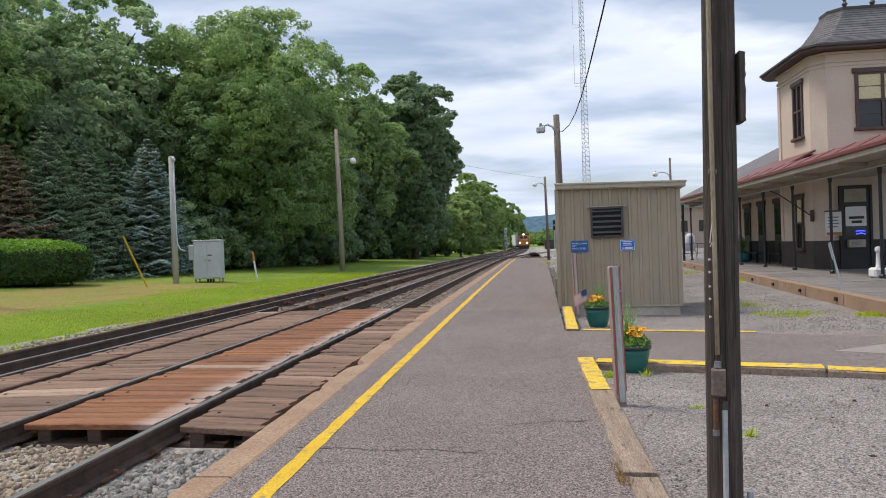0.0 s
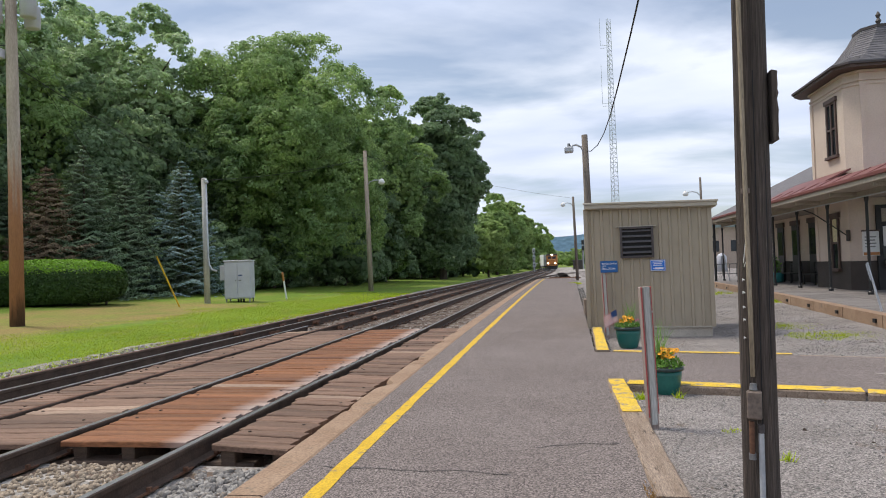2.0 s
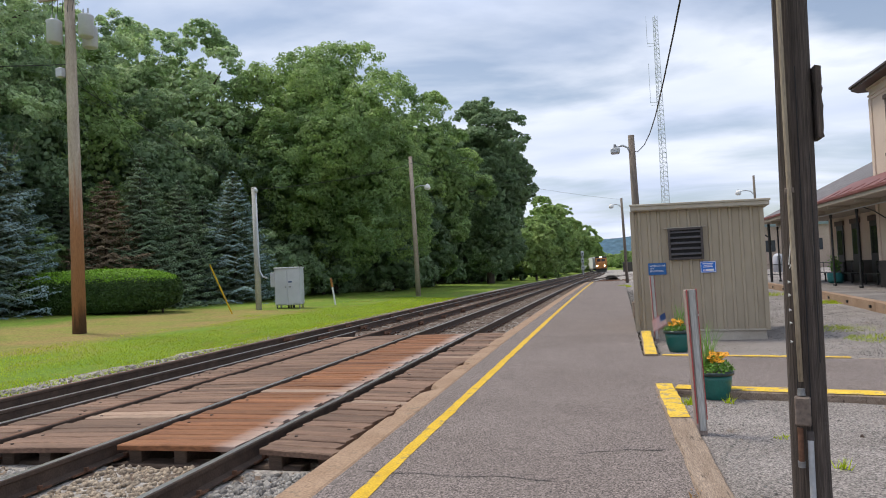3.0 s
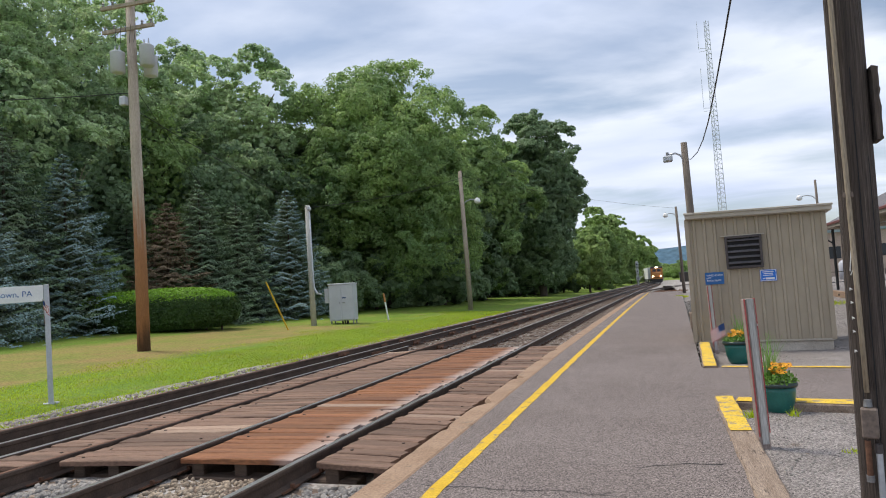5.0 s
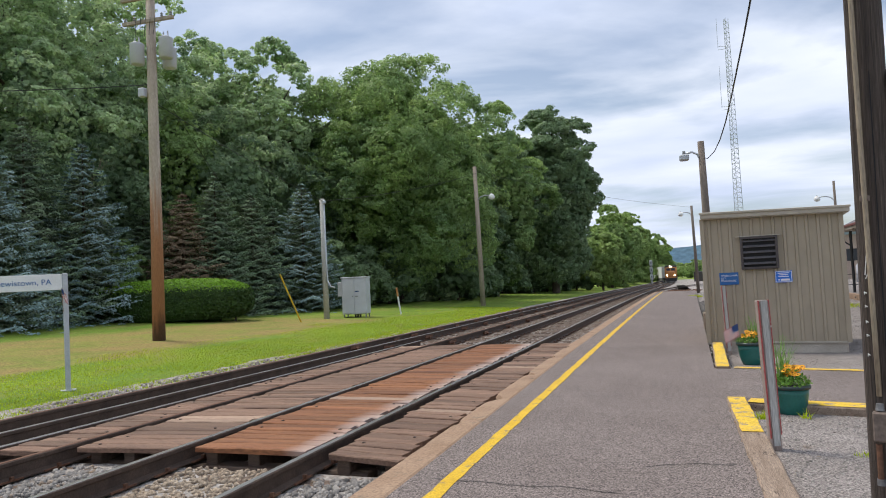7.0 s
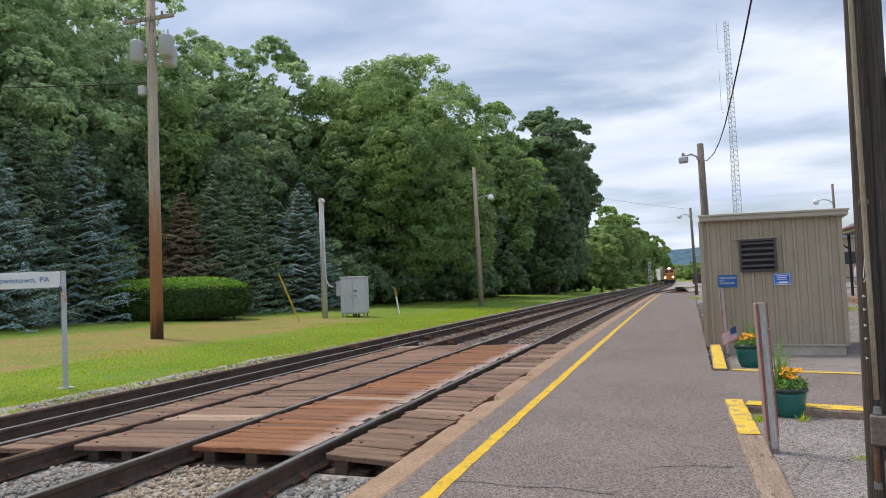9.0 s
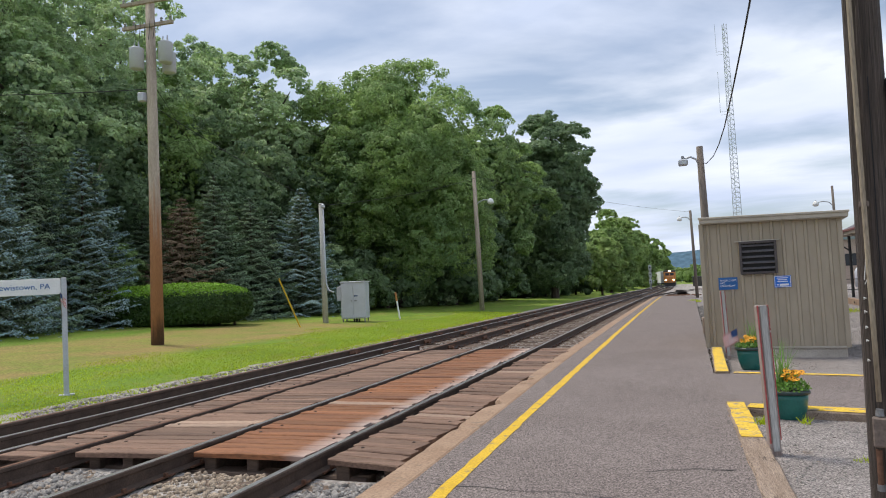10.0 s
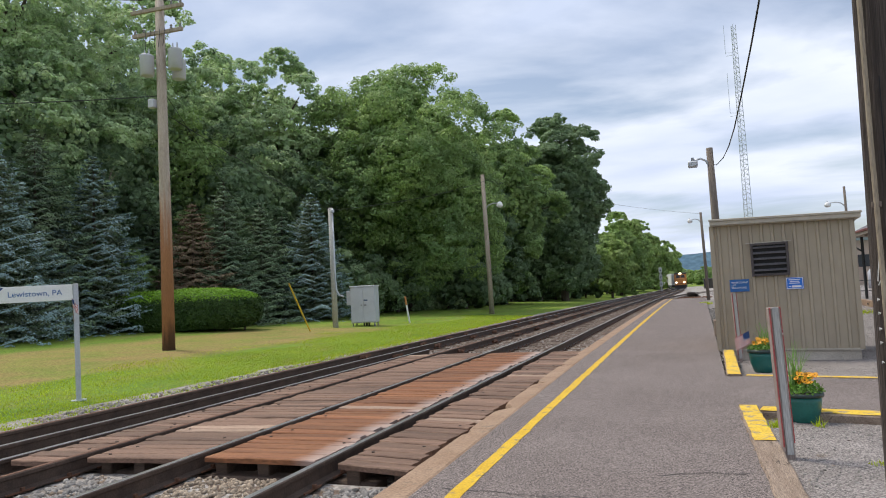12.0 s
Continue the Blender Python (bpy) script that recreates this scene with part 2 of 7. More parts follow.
M_GRAVEL = surf("gravel", (0.185, 0.164, 0.152), (0.255, 0.228, 0.215), 0.95, 0.8, 0.8, fine=55, c=(0.155, 0.125, 0.105), cpos=0.60, coords="World", dist=0.015, fine_mix=0.4, speck=95, speck_amt=0.7)
M_RAILWEB = surf("rusty_rail", (0.048, 0.031, 0.023), (0.090, 0.060, 0.044), 0.75, 5, 0.3, fine=60, coords="World", spec=0.4)
M_RAILTOP = surf("polished_rail_head", (0.42, 0.40, 0.385), (0.56, 0.54, 0.52), 0.32, 1.5, 0.05, metal=0.9, stretch=(20, 0.4, 20), coords="World")
M_CONDUIT = surf("tan_conduit", (0.27, 0.215, 0.15), (0.34, 0.28, 0.20), 0.6, 3, 0.05, stretch=(3, 3, 0.5))
M_SPIKE = surf("rusty_spike", (0.03, 0.018, 0.012), (0.06, 0.035, 0.024), 0.8, 20, 0.2)
M_BOXRUST = surf("rusty_box_paint", (0.13, 0.095, 0.075), (0.19, 0.15, 0.125), 0.7, 6, 0.2)
M_SLAT = surf("grey_louvre_slat", (0.10, 0.095, 0.10), (0.14, 0.13, 0.135), 0.5, 4, 0.05)
M_RUST = surf("rust", (0.10, 0.045, 0.025), (0.17, 0.085, 0.05), 0.9, 8, 0.4, coords="World")
M_TIE = surf("creosote_tie", (0.085, 0.058, 0.043), (0.15, 0.105, 0.078), 0.9, 3, 0.5, stretch=(0.7, 7, 7), coords="World")
M_BARK = surf("bark", (0.07, 0.05, 0.038), (0.13, 0.10, 0.078), 0.95, 3, 0.8, stretch=(4, 4, 0.8), dist=0.03)
M_LEAF = surf("maple_leaves", (0.205, 0.315, 0.135), (0.405, 0.540, 0.195), 0.55, 0.28, 0, island=0.2, trans=0.48, coords="World", spec=0.3)
M_LEAFD = surf("dark_leaves", (0.165, 0.250, 0.140), (0.285, 0.390, 0.205), 0.55, 0.3, 0, island=0.2, trans=0.48, coords="World", spec=0.3)
M_LEAFL = surf("locust_leaves", (0.340, 0.460, 0.270), (0.580, 0.700, 0.380), 0.6, 0.3, 0, island=0.2, trans=0.48, coords="World", spec=0.3)
M_LEAFW = surf("woodland_leaves", (0.260, 0.380, 0.140), (0.400, 0.520, 0.185), 0.6, 0.12, 0, island=0.2, trans=0.48, coords="World", spec=0.3)
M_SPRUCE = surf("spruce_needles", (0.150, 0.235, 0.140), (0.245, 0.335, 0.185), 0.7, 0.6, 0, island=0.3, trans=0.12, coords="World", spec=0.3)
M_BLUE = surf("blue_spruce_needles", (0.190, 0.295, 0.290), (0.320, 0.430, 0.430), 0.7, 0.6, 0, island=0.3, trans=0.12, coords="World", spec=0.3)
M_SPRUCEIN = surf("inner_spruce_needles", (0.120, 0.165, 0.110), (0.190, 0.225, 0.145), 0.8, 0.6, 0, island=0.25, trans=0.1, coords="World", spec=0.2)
M_DRY = surf("dry_weed", (0.288, 0.145, 0.054), (0.384, 0.255, 0.108), 0.8, 3, 0, island=0.35, trans=0.2, coords="World", spec=0.2)
M_DEAD = surf("browned_needles", (0.189, 0.142, 0.091), (0.284, 0.208, 0.137), 0.8, 0.6, 0, island=0.3, trans=0.1, coords="World", spec=0.2)
# hedge leaf colours imitate light from above: bright for tops, dark for sides
M_HEDGELIT = surf("hedge_leaves", (0.192, 0.369, 0.032), (0.279, 0.487, 0.051), 0.5, 0.8, 0, island=0.3, trans=0.3, coords="World", spec=0.3)
M_HEDGESHADE = surf("shade_toned_hedge_leaves", (0.035, 0.075, 0.018), (0.06, 0.11, 0.026), 0.5, 1.2, 0, island=0.35, trans=0.15, coords="World", spec=0.3)
M_POLE = surf("weathered_pole", (0.299, 0.241, 0.190), (0.437, 0.368, 0.299), 0.9, 1.2, 0.5, fine=22, stretch=(6, 6, 0.35), c=(0.15, 0.11, 0.08), cpos=0.62)
M_LAMPPOLE = surf("dark_weathered_pole", (0.13, 0.105, 0.088), (0.22, 0.185, 0.155), 0.9, 1.2, 0.5, fine=22, stretch=(6, 6, 0.35), c=(0.09, 0.07, 0.055), cpos=0.62)
M_POLETALL = stained_pole("tall_weathered_pole")
M_POLEDARK = surf("dark_creosote_pole", (0.045, 0.033, 0.027), (0.105, 0.080, 0.066), 0.85, 2.4, 1.0, fine=16, stretch=(11, 11, 0.35), c=(0.16, 0.13, 0.11), cpos=0.62, fine_mix=0.6, dist=0.02)
M_GREYPOLE = surf("grey_pole", (0.36, 0.355, 0.335), (0.47, 0.465, 0.44), 0.9, 1.2, 0.4, fine=22, stretch=(6, 6, 0.4))
M_SIDING = surf("taupe_siding", (0.333, 0.279, 0.204), (0.367, 0.310, 0.228), 0.55, 0.9, 0.06, fine=5, fine_mix=0.08, stretch=(1, 1, 0.4), c=(0.25, 0.21, 0.165), cpos=0.68)
M_TRIM = surf("tan_trim", (0.40, 0.36, 0.29), (0.46, 0.41, 0.34), 0.5, 1.5, 0.05, fine=8, fine_mix=0.1)
M_DARKTRIM = surf("dark_bronze_trim", (0.055, 0.045, 0.045), (0.075, 0.062, 0.06), 0.55, 3, 0.05)
M_BLACK = surf("dark_void", (0.010, 0.010, 0.011), (0.016, 0.016, 0.017), 0.8, 3, 0.05)
M_SIGNBLUE = surf("sign_blue", (0.010, 0.100, 0.312), (0.013, 0.120, 0.362), 0.45, 2, 0, fine_mix=0.06)
M_SIGNBLUE2 = surf("bright_sign_blue", (0.007, 0.137, 0.585), (0.010, 0.158, 0.650), 0.4, 2, 0, fine_mix=0.06)
M_WHITE = surf("white_paint", (0.74, 0.74, 0.73), (0.80, 0.80, 0.79), 0.5, 2, 0.03, fine_mix=0.06)
M_NAVY = surf("navy_paint", (0.015, 0.05, 0.16), (0.02, 0.06, 0.19), 0.5, 2, 0, fine_mix=0.06)
M_RED = surf("red_paint", (0.38, 0.025, 0.03), (0.45, 0.035, 0.04), 0.6, 4, 0.05)
M_GALV = surf("galvanised_steel", (0.42, 0.44, 0.47), (0.54, 0.56, 0.59), 0.5, 3, 0.05, metal=0.35, fine_mix=0.12)
M_CABINET = surf("grey_cabinet_paint", (0.46, 0.47, 0.52), (0.54, 0.55, 0.60), 0.5, 1.2, 0.04, fine_mix=0.08, c=(0.38, 0.38, 0.41), cpos=0.68)
M_STEEL = surf("dull_steel", (0.20, 0.20, 0.205), (0.30, 0.30, 0.305), 0.5, 3, 0.05, metal=0.5)
M_BLACKSTEEL = surf("black_painted_steel", (0.014, 0.014, 0.015), (0.024, 0.024, 0.025), 0.5, 3, 0.04)
M_POT = surf("teal_glaze", (0.012, 0.115, 0.095), (0.02, 0.15, 0.125), 0.35, 2.5, 0.06, fine_mix=0.12)
M_POTRIM = surf("dark_teal_rim", (0.018, 0.035, 0.033), (0.026, 0.048, 0.045), 0.4, 3, 0.05)
M_SOIL = surf("potting_soil", (0.03, 0.022, 0.016), (0.06, 0.045, 0.033), 0.95, 20, 0.6)
M_GREEN = surf("plant_green", (0.10, 0.24, 0.03), (0.17, 0.33, 0.05), 0.5, 6, 0, island=0.3, trans=0.3)
M_REED = surf("ornamental_grass", (0.16, 0.32, 0.06), (0.25, 0.40, 0.11), 0.5, 6, 0, island=0.25, trans=0.3)
M_ORANGE = surf("orange_petal", (0.78, 0.30, 0.006), (0.85, 0.44, 0.01), 0.6, 9, 0, island=0.15, trans=0.15)
M_PINK = surf("pink_petal", (0.62, 0.08, 0.18), (0.70, 0.13, 0.26), 0.6, 9, 0, island=0.2, trans=0.15)
M_PURPLE = surf("purple_petal", (0.20, 0.10, 0.55), (0.27, 0.15, 0.62), 0.6, 9, 0, island=0.2, trans=0.15)
M_FLOWERC = surf("flower_eye", (0.04, 0.015, 0.006), (0.06, 0.025, 0.01), 0.9, 30, 0.2)
M_POSTWOOD = surf("faded_red_post", (0.27, 0.21, 0.185), (0.37, 0.30, 0.265), 0.85, 2, 0.4, fine=25, stretch=(9, 9, 0.6), c=(0.33, 0.12, 0.10), cpos=0.68)
M_REDSTRIP = surf("faded_red_strip", (0.33, 0.06, 0.055), (0.43, 0.10, 0.09), 0.7, 3, 0.1, c=(0.55, 0.45, 0.42), cpos=0.62)
M_STUCCO = surf("cream_painted_brick", (0.58, 0.475, 0.40), (0.64, 0.535, 0.455), 0.85, 0.8, 0.1, fine=20, fine_mix=0.07, coords="World")
M_WAINSCOT = surf("grey_brown_wainscot", (0.048, 0.039, 0.035), (0.068, 0.056, 0.050), 0.85, 1.2, 0.15, coords="World", fine_mix=0.12)
M_BROWNTRIM = surf("brown_window_trim", (0.075, 0.048, 0.04), (0.10, 0.066, 0.055), 0.6, 3, 0.05)
M_SHINGLE = surf("grey_shingle", (0.11, 0.105, 0.115), (0.19, 0.18, 0.19), 0.9, 3.0, 0.4, fine=20, island=0.22, coords="World", fine_mix=0.2)
M_REDROOF = surf("red_tin_roof", (0.150, 0.044, 0.037), (0.197, 0.068, 0.058), 0.55, 1.2, 0.08, fine=10, coords="World", fine_mix=0.12)
M_SOFFIT = surf("beige_soffit", (0.33, 0.285, 0.235), (0.40, 0.35, 0.29), 0.8, 1.5, 0.1, stretch=(1, 6, 1), coords="World")
M_SLATE = surf("platform_flagstone", (0.15, 0.135, 0.13), (0.22, 0.20, 0.19), 0.85, 1.5, 0.2, objrand=0.15, coords="World")
M_BLIND = surf("cream_blind", (0.62, 0.55, 0.34), (0.68, 0.61, 0.40), 0.8, 2, 0)
M_TEALPLAST = surf("teal_planter", (0.03, 0.20, 0.20), (0.04, 0.24, 0.24), 0.6, 3, 0.03)
M_YELLOWBIN = surf("yellow_newspaper_box", (0.66, 0.38, 0.02), (0.72, 0.44, 0.03), 0.5, 3, 0.03)
M_LOCO = surf("locomotive_orange", (0.40, 0.165, 0.045), (0.48, 0.205, 0.055), 0.5, 1.0, 0.03, c=(0.25, 0.10, 0.03), cpos=0.66)
M_LOCODARK = surf("locomotive_black", (0.025, 0.025, 0.028), (0.045, 0.045, 0.048), 0.6, 2, 0.03)
M_CARWHITE = surf("freight_car_white", (0.55, 0.55, 0.54), (0.64, 0.64, 0.63), 0.6, 0.5, 0.03)
# the ridge's base colour is blued to stand in for distance haze
M_HAZEHILL = surf("haze_tinted_hill", (0.072, 0.132, 0.187), (0.096, 0.162, 0.212), 0.95, 0.012, 0.3, fine=0.06, coords="World", dist=8.0, spec=0.1)
M_FARWALL = surf("far_building_wall", (0.40, 0.31, 0.25), (0.46, 0.37, 0.30), 0.8, 0.3, 0.05, coords="World")
M_FARROOF = surf("far_building_roof", (0.20, 0.27, 0.27), (0.26, 0.33, 0.33), 0.6, 0.4, 0.05, coords="World")
M_HEAD = glow("headlight", (1.0, 0.86, 0.6), 8.0)
M_NEON = glow("blue_neon", (0.05, 0.08, 1.0), 3.0)

M_GLASS = bpy.data.materials.new("dark_glass")
M_GLASS.use_nodes = True
_g = M_GLASS.node_tree.nodes["Principled BSDF"]
_g.inputs["Base Color"].default_value = (0.02, 0.024, 0.03, 1)
_g.inputs["Roughness"].default_value = 0.06


def plank_mat(name, a, b, dark, dust):
    """Boards across the rails: grain along x, and lime dust trodden in beside the near rail."""
    m = surf(name, a, b, 0.8, 1.1, 0.5, fine=20, stretch=(0.55, 9, 3), c=dark, cpos=0.62, objrand=0.28, coords="World", fine_mix=0.4)
    if dust:
        n, l = m.node_tree.nodes, m.node_tree.links
        bs = n["Principled BSDF"]
        old = bs.inputs["Base Color"].links[0].from_socket
        geo = n.new("ShaderNodeNewGeometry")
        sep = n.new("ShaderNodeSeparateXYZ")
        l.new(geo.outputs["Position"], sep.inputs[0])
        nz = n.new("ShaderNodeTexNoise")
        nz.inputs["Scale"].default_value = 2.2
        nz.inputs["Detail"].default_value = 6
        l.new(geo.outputs["Position"], nz.inputs["Vector"])
        ad = n.new("ShaderNodeMath")
        ad.operation = "MULTIPLY_ADD"
        ad.inputs[1].default_value = 0.42
        l.new(nz.outputs[0], ad.inputs[0])
        l.new(sep.outputs["X"], ad.inputs[2])
        mr = n.new("ShaderNodeMapRange")
        mr.inputs["From Min"].default_value, mr.inputs["From Max"].default_value = -3.47, -3.12
        mr.inputs["To Max"].default_value = 0.55
        l.new(ad.outputs[0], mr.inputs["Value"])
        mx = n.new("ShaderNodeMixRGB")
        mx.inputs[2].default_value = (0.58, 0.52, 0.49, 1)
        l.new(mr.outputs[0], mx.inputs[0])
        l.new(old, mx.inputs[1])
        l.new(mx.outputs[0], bs.inputs["Base Color"])
    return m


M_PLANKA = plank_mat("orange_crossing_board", (0.160, 0.060, 0.024), (0.250, 0.105, 0.042), (0.09, 0.036, 0.020), True)
M_PLANKB = plank_mat("brown_crossing_board", (0.135, 0.078, 0.052), (0.215, 0.130, 0.088), (0.075, 0.042, 0.030), False)
M_PLANKL = plank_mat("pale_crossing_board", (0.281, 0.187, 0.132), (0.357, 0.255, 0.187), (0.22, 0.14, 0.10), False)

# ---- mesh helpers ----
I4 = Matrix.Identity(4)


def part(name, bm, material, parent=None, label="", smooth=False):
    me = bpy.data.meshes.new(name)
    bm.to_mesh(me)
    bm.free()
    return part_mesh(name, me, material, parent, label, smooth)


def part_mesh(name, me, material, parent=None, label="", smooth=False):
    for mt in material if isinstance(material, (list, tuple)) else (material,):
        if mt.name not in me.materials:
            me.materials.append(mt)
    if smooth:
        me.polygons.foreach_set("use_smooth", [True] * len(me.polygons))
    ob = new(name, me)
    if parent:
        ob.parent = parent
    if label:
        ob["label"] = label
    return ob


def thing(name, label, category, m=I4, group="", kind=""):
    ob = new(name)
    ob.empty_display_size = 0.1
    ob.matrix_world = m
    return tagged(ob, label, category, group, kind)


def box(bm, lo, hi, m=I4, bevel=0.0):
    c = [(a + b) / 2 for a, b in zip(lo, hi)]
    s = [max(b - a, 1e-4) for a, b in zip(lo, hi)]
    r = bmesh.ops.create_cube(bm, size=1, matrix=m @ Matrix.Translation(c) @ Matrix.Diagonal((*s, 1)))
    if bevel:
        es = list({e for v in r["verts"] for e in v.link_edges})
        bmesh.ops.bevel(bm, geom=es, offset=bevel, segments=1, affect="EDGES")
    return bm


def abox(lo, hi, m=I4, bevel=0.0):
    return box(bmesh.new(), lo, hi, m, bevel)


def rod(bm, p0, p1, r0, r1=None, n=10, caps=True):
    p0, p1 = Vector(p0), Vector(p1)
    d = p1 - p0
    q = d.to_track_quat("Z", "Y").to_matrix().to_4x4()
    bmesh.ops.create_cone(bm, cap_ends=caps, segments=n, radius1=r0, radius2=r0 if r1 is None else r1, depth=d.length,
                          matrix=Matrix.Translation((p0 + p1) / 2) @ q)
    return bm


def arod(p0, p1, r0, r1=None, n=10):
    return rod(bmesh.new(), p0, p1, r0, r1, n)


def tube(bm, pts, rad, n=7):
    """A round tube along pts; rad is one radius or one for each point."""
    pts = [Vector(p) for p in pts]
    rads = rad if isinstance(rad, (list, tuple)) else [rad] * len(pts)
    rings = []
    for i, p in enumerate(pts):
        d = (pts[min(i + 1, len(pts) - 1)] - pts[max(i - 1, 0)]).normalized()
        up = Vector((0, 0, 1)) if abs(d.z) < 0.9 else Vector((1, 0, 0))
        a = d.cross(up).normalized()
        b = a.cross(d)
        rings.append([bm.verts.new(p + (a * math.cos(k * math.tau / n) + b * math.sin(k * math.tau / n)) * rads[i]) for k in range(n)])
    for r0, r1 in zip(rings, rings[1:]):
        for k in range(n):
            bm.faces.new((r0[k], r0[(k + 1) % n], r1[(k + 1) % n], r1[k]))
    bm.faces.new(rings[0][::-1])
    bm.faces.new(rings[-1])
    return bm


def lathe(bm, profile, n=20, m=I4):
    rings = [[bm.verts.new(m @ Vector((r * math.cos(k * math.tau / n), r * math.sin(k * math.tau / n), z))) for k in range(n)] for r, z in profile]
    for r0, r1 in zip(rings, rings[1:]):
        for k in range(n):
            bm.faces.new((r0[k], r0[(k + 1) % n], r1[(k + 1) % n], r1[k]))
    bm.faces.new(rings[0][::-1])
    bm.faces.new(rings[-1])
    return bm


def sweep(bm, profile, path):
    """Closed profile of (x, z) carried along path of (x, y, z)."""
    rings = [[bm.verts.new((px + a, py, pz + b)) for a, b in profile] for px, py, pz in path]
    n = len(profile)
    for r0, r1 in zip(rings, rings[1:]):
        for k in range(n):
            bm.faces.new((r0[k], r1[k], r1[(k + 1) % n], r0[(k + 1) % n]))
    bm.faces.new(rings[0])
    bm.faces.new(rings[-1][::-1])
    bmesh.ops.recalc_face_normals(bm, faces=bm.faces)
    return bm


def slab(bm, outline, z0, z1):
    """A prism over a flat outline of (x, y)."""
    lo = [bm.verts.new((x, y, z0)) for x, y in outline]
    hi = [bm.verts.new((x, y, z1)) for x, y in outline]
    n = len(outline)
    for k in range(n):
        bm.faces.new((lo[k], lo[(k + 1) % n], hi[(k + 1) % n], hi[k]))
    bm.faces.new(lo[::-1])
    bm.faces.new(hi)
    bmesh.ops.recalc_face_normals(bm, faces=bm.faces)
    return bm


def raw_mesh(name, verts, faces):
    """A mesh from arrays; faces is (n, k)."""
    me = bpy.data.meshes.new(name)
    verts = np.asarray(verts, dtype=np.float32)
    faces = np.asarray(faces, dtype=np.int32)
    n, k = faces.shape
    me.vertices.add(len(verts))
    me.vertices.foreach_set("co", verts.ravel())
    me.loops.add(n * k)
    me.loops.foreach_set("vertex_index", faces.ravel())
    me.polygons.add(n)
    me.polygons.foreach_set("loop_start", np.arange(0, n * k, k, dtype=np.int32))
    me.update(calc_edges=True)
    return me


def grid_mesh(name, xs, ys, height):
    nx, ny = len(xs), len(ys)
    v = [(x, y, height(x, y)) for y in ys for x in xs]
    f = [(j * nx + i, j * nx + i + 1, (j + 1) * nx + i + 1, (j + 1) * nx + i) for j in range(ny - 1) for i in range(nx - 1)]
    return raw_mesh(name, v, f)


def lettering(name, text, size, material, m, parent, align="CENTER"):
    cu = bpy.data.curves.new(name, "FONT")
    cu.body, cu.size, cu.align_x, cu.align_y, cu.extrude = text, size, align, "CENTER", 0.001
    tmp = bpy.data.objects.new(name, cu)
    me = bpy.data.meshes.new_from_object(tmp)
    bpy.data.objects.remove(tmp)
    me.transform(m)
    return part_mesh(name, me, material, parent)


def bend(y):
    """How far the line has drifted to the right y metres ahead."""
    if y <= 0:
        return 0.0
    if y < 120:
        return 1.3e-4 * y * y
    return 1.872 + 0.0312 * 45 * (1 - math.exp(-(y - 120) / 45)) + 0.006 * (y - 120)


rng = np.random.default_rng(7)


def lawn_z(x):
    return min(-0.2 + 0.0375 * (-x - 9.0), 1.3) if x < -9 else -0.2


def yard_z(y, x=0.0):
    return -0.055 - 0.155 * min(1.0, max(0.0, (y - 8) / 6)) + 0.15 * min(1.0, max(0.0, (x - 3.2) / 3.4))

# ---- ground ----
def ground_z(x, y):
    if y > 330 or x > 36:
        return -0.22
    if x < -9.0:
        return lawn_z(x) + 0.05 * noise.noise((x * 0.12, y * 0.12, 0.0)) * min(1.0, (-9.0 - x) / 4)
    return -0.42


gx = [-2500, -900, -300, -120, -80, -60, -50] + [-46 + i for i in range(0, 37)] + [-9.0, -8.7, 0, 12, 36, 36.3, 80, 300, 900, 2500]
gy = [-400, -100, -40] + [-20 + 2.0 * i for i in range(60)] + [105, 115, 130, 150, 180, 220, 270, 329, 331, 500, 900, 1600, 2600]
tagged(part_mesh("ground", grid_mesh("ground", gx, gy, ground_z), M_GRASS), "mown green lawn with dry tan patches", "lawn", kind="structure")

# short blades on the near strip of the lawn
nb = 120000
bx = -9.35 - rng.random(nb) ** 1.25 * 5.8
by = 3 + rng.random(nb) ** 1.2 * 42
keep = np.array([noise.noise((x * 0.5, y * 0.3, 3.0)) > -0.6 + 0.42 * max(0.0, -x - 12.3) + 0.5 * (h - 0.5) for x, y, h in zip(bx, by, rng.random(nb))])
bx, by = bx[keep], by[keep]
nb = len(bx)
bz = np.array([ground_z(x, y) for x, y in zip(bx, by)])
ang = rng.random(nb) * math.tau
hh = 0.012 + 0.03 * rng.random(nb)
ww = 0.006 + 0.006 * rng.random(nb)
lean = (rng.random((nb, 2)) - 0.5) * 0.05
bv = np.empty((nb, 3, 3))
bv[:, 0] = np.stack([bx - np.cos(ang) * ww, by - np.sin(ang) * ww, bz - 0.01], 1)
bv[:, 1] = np.stack([bx + np.cos(ang) * ww, by + np.sin(ang) * ww, bz - 0.01], 1)
bv[:, 2] = np.stack([bx + lean[:, 0], by + lean[:, 1], bz + hh], 1)
tagged(part_mesh("grass_blades", raw_mesh("grass_blades", bv.reshape(-1, 3), np.arange(nb * 3).reshape(-1, 3)), M_BLADE),
       "short bright green grass beside the railway", "grass", kind="stuff")

# ---- trackbed ----
def bed_z(x, y):
    under = min(1.0, max(0.0, (y - 5.75) / 0.3)) * (1.0 if y < 17 and -6.95 < x < -2.3 else 0.0)
    z = -0.268 - 0.10 * under + 0.02 * noise.noise((x * 2.3, y * 2.3, 1.0)) + 0.015 * noise.noise((x * 9, y * 9, 2.0))
    if y > 15.5:
        z -= 0.02
    u = x - bend(y)
    if u < -8.8:
        z += min(0.10, (-8.8 - u) * 0.12)
    return z


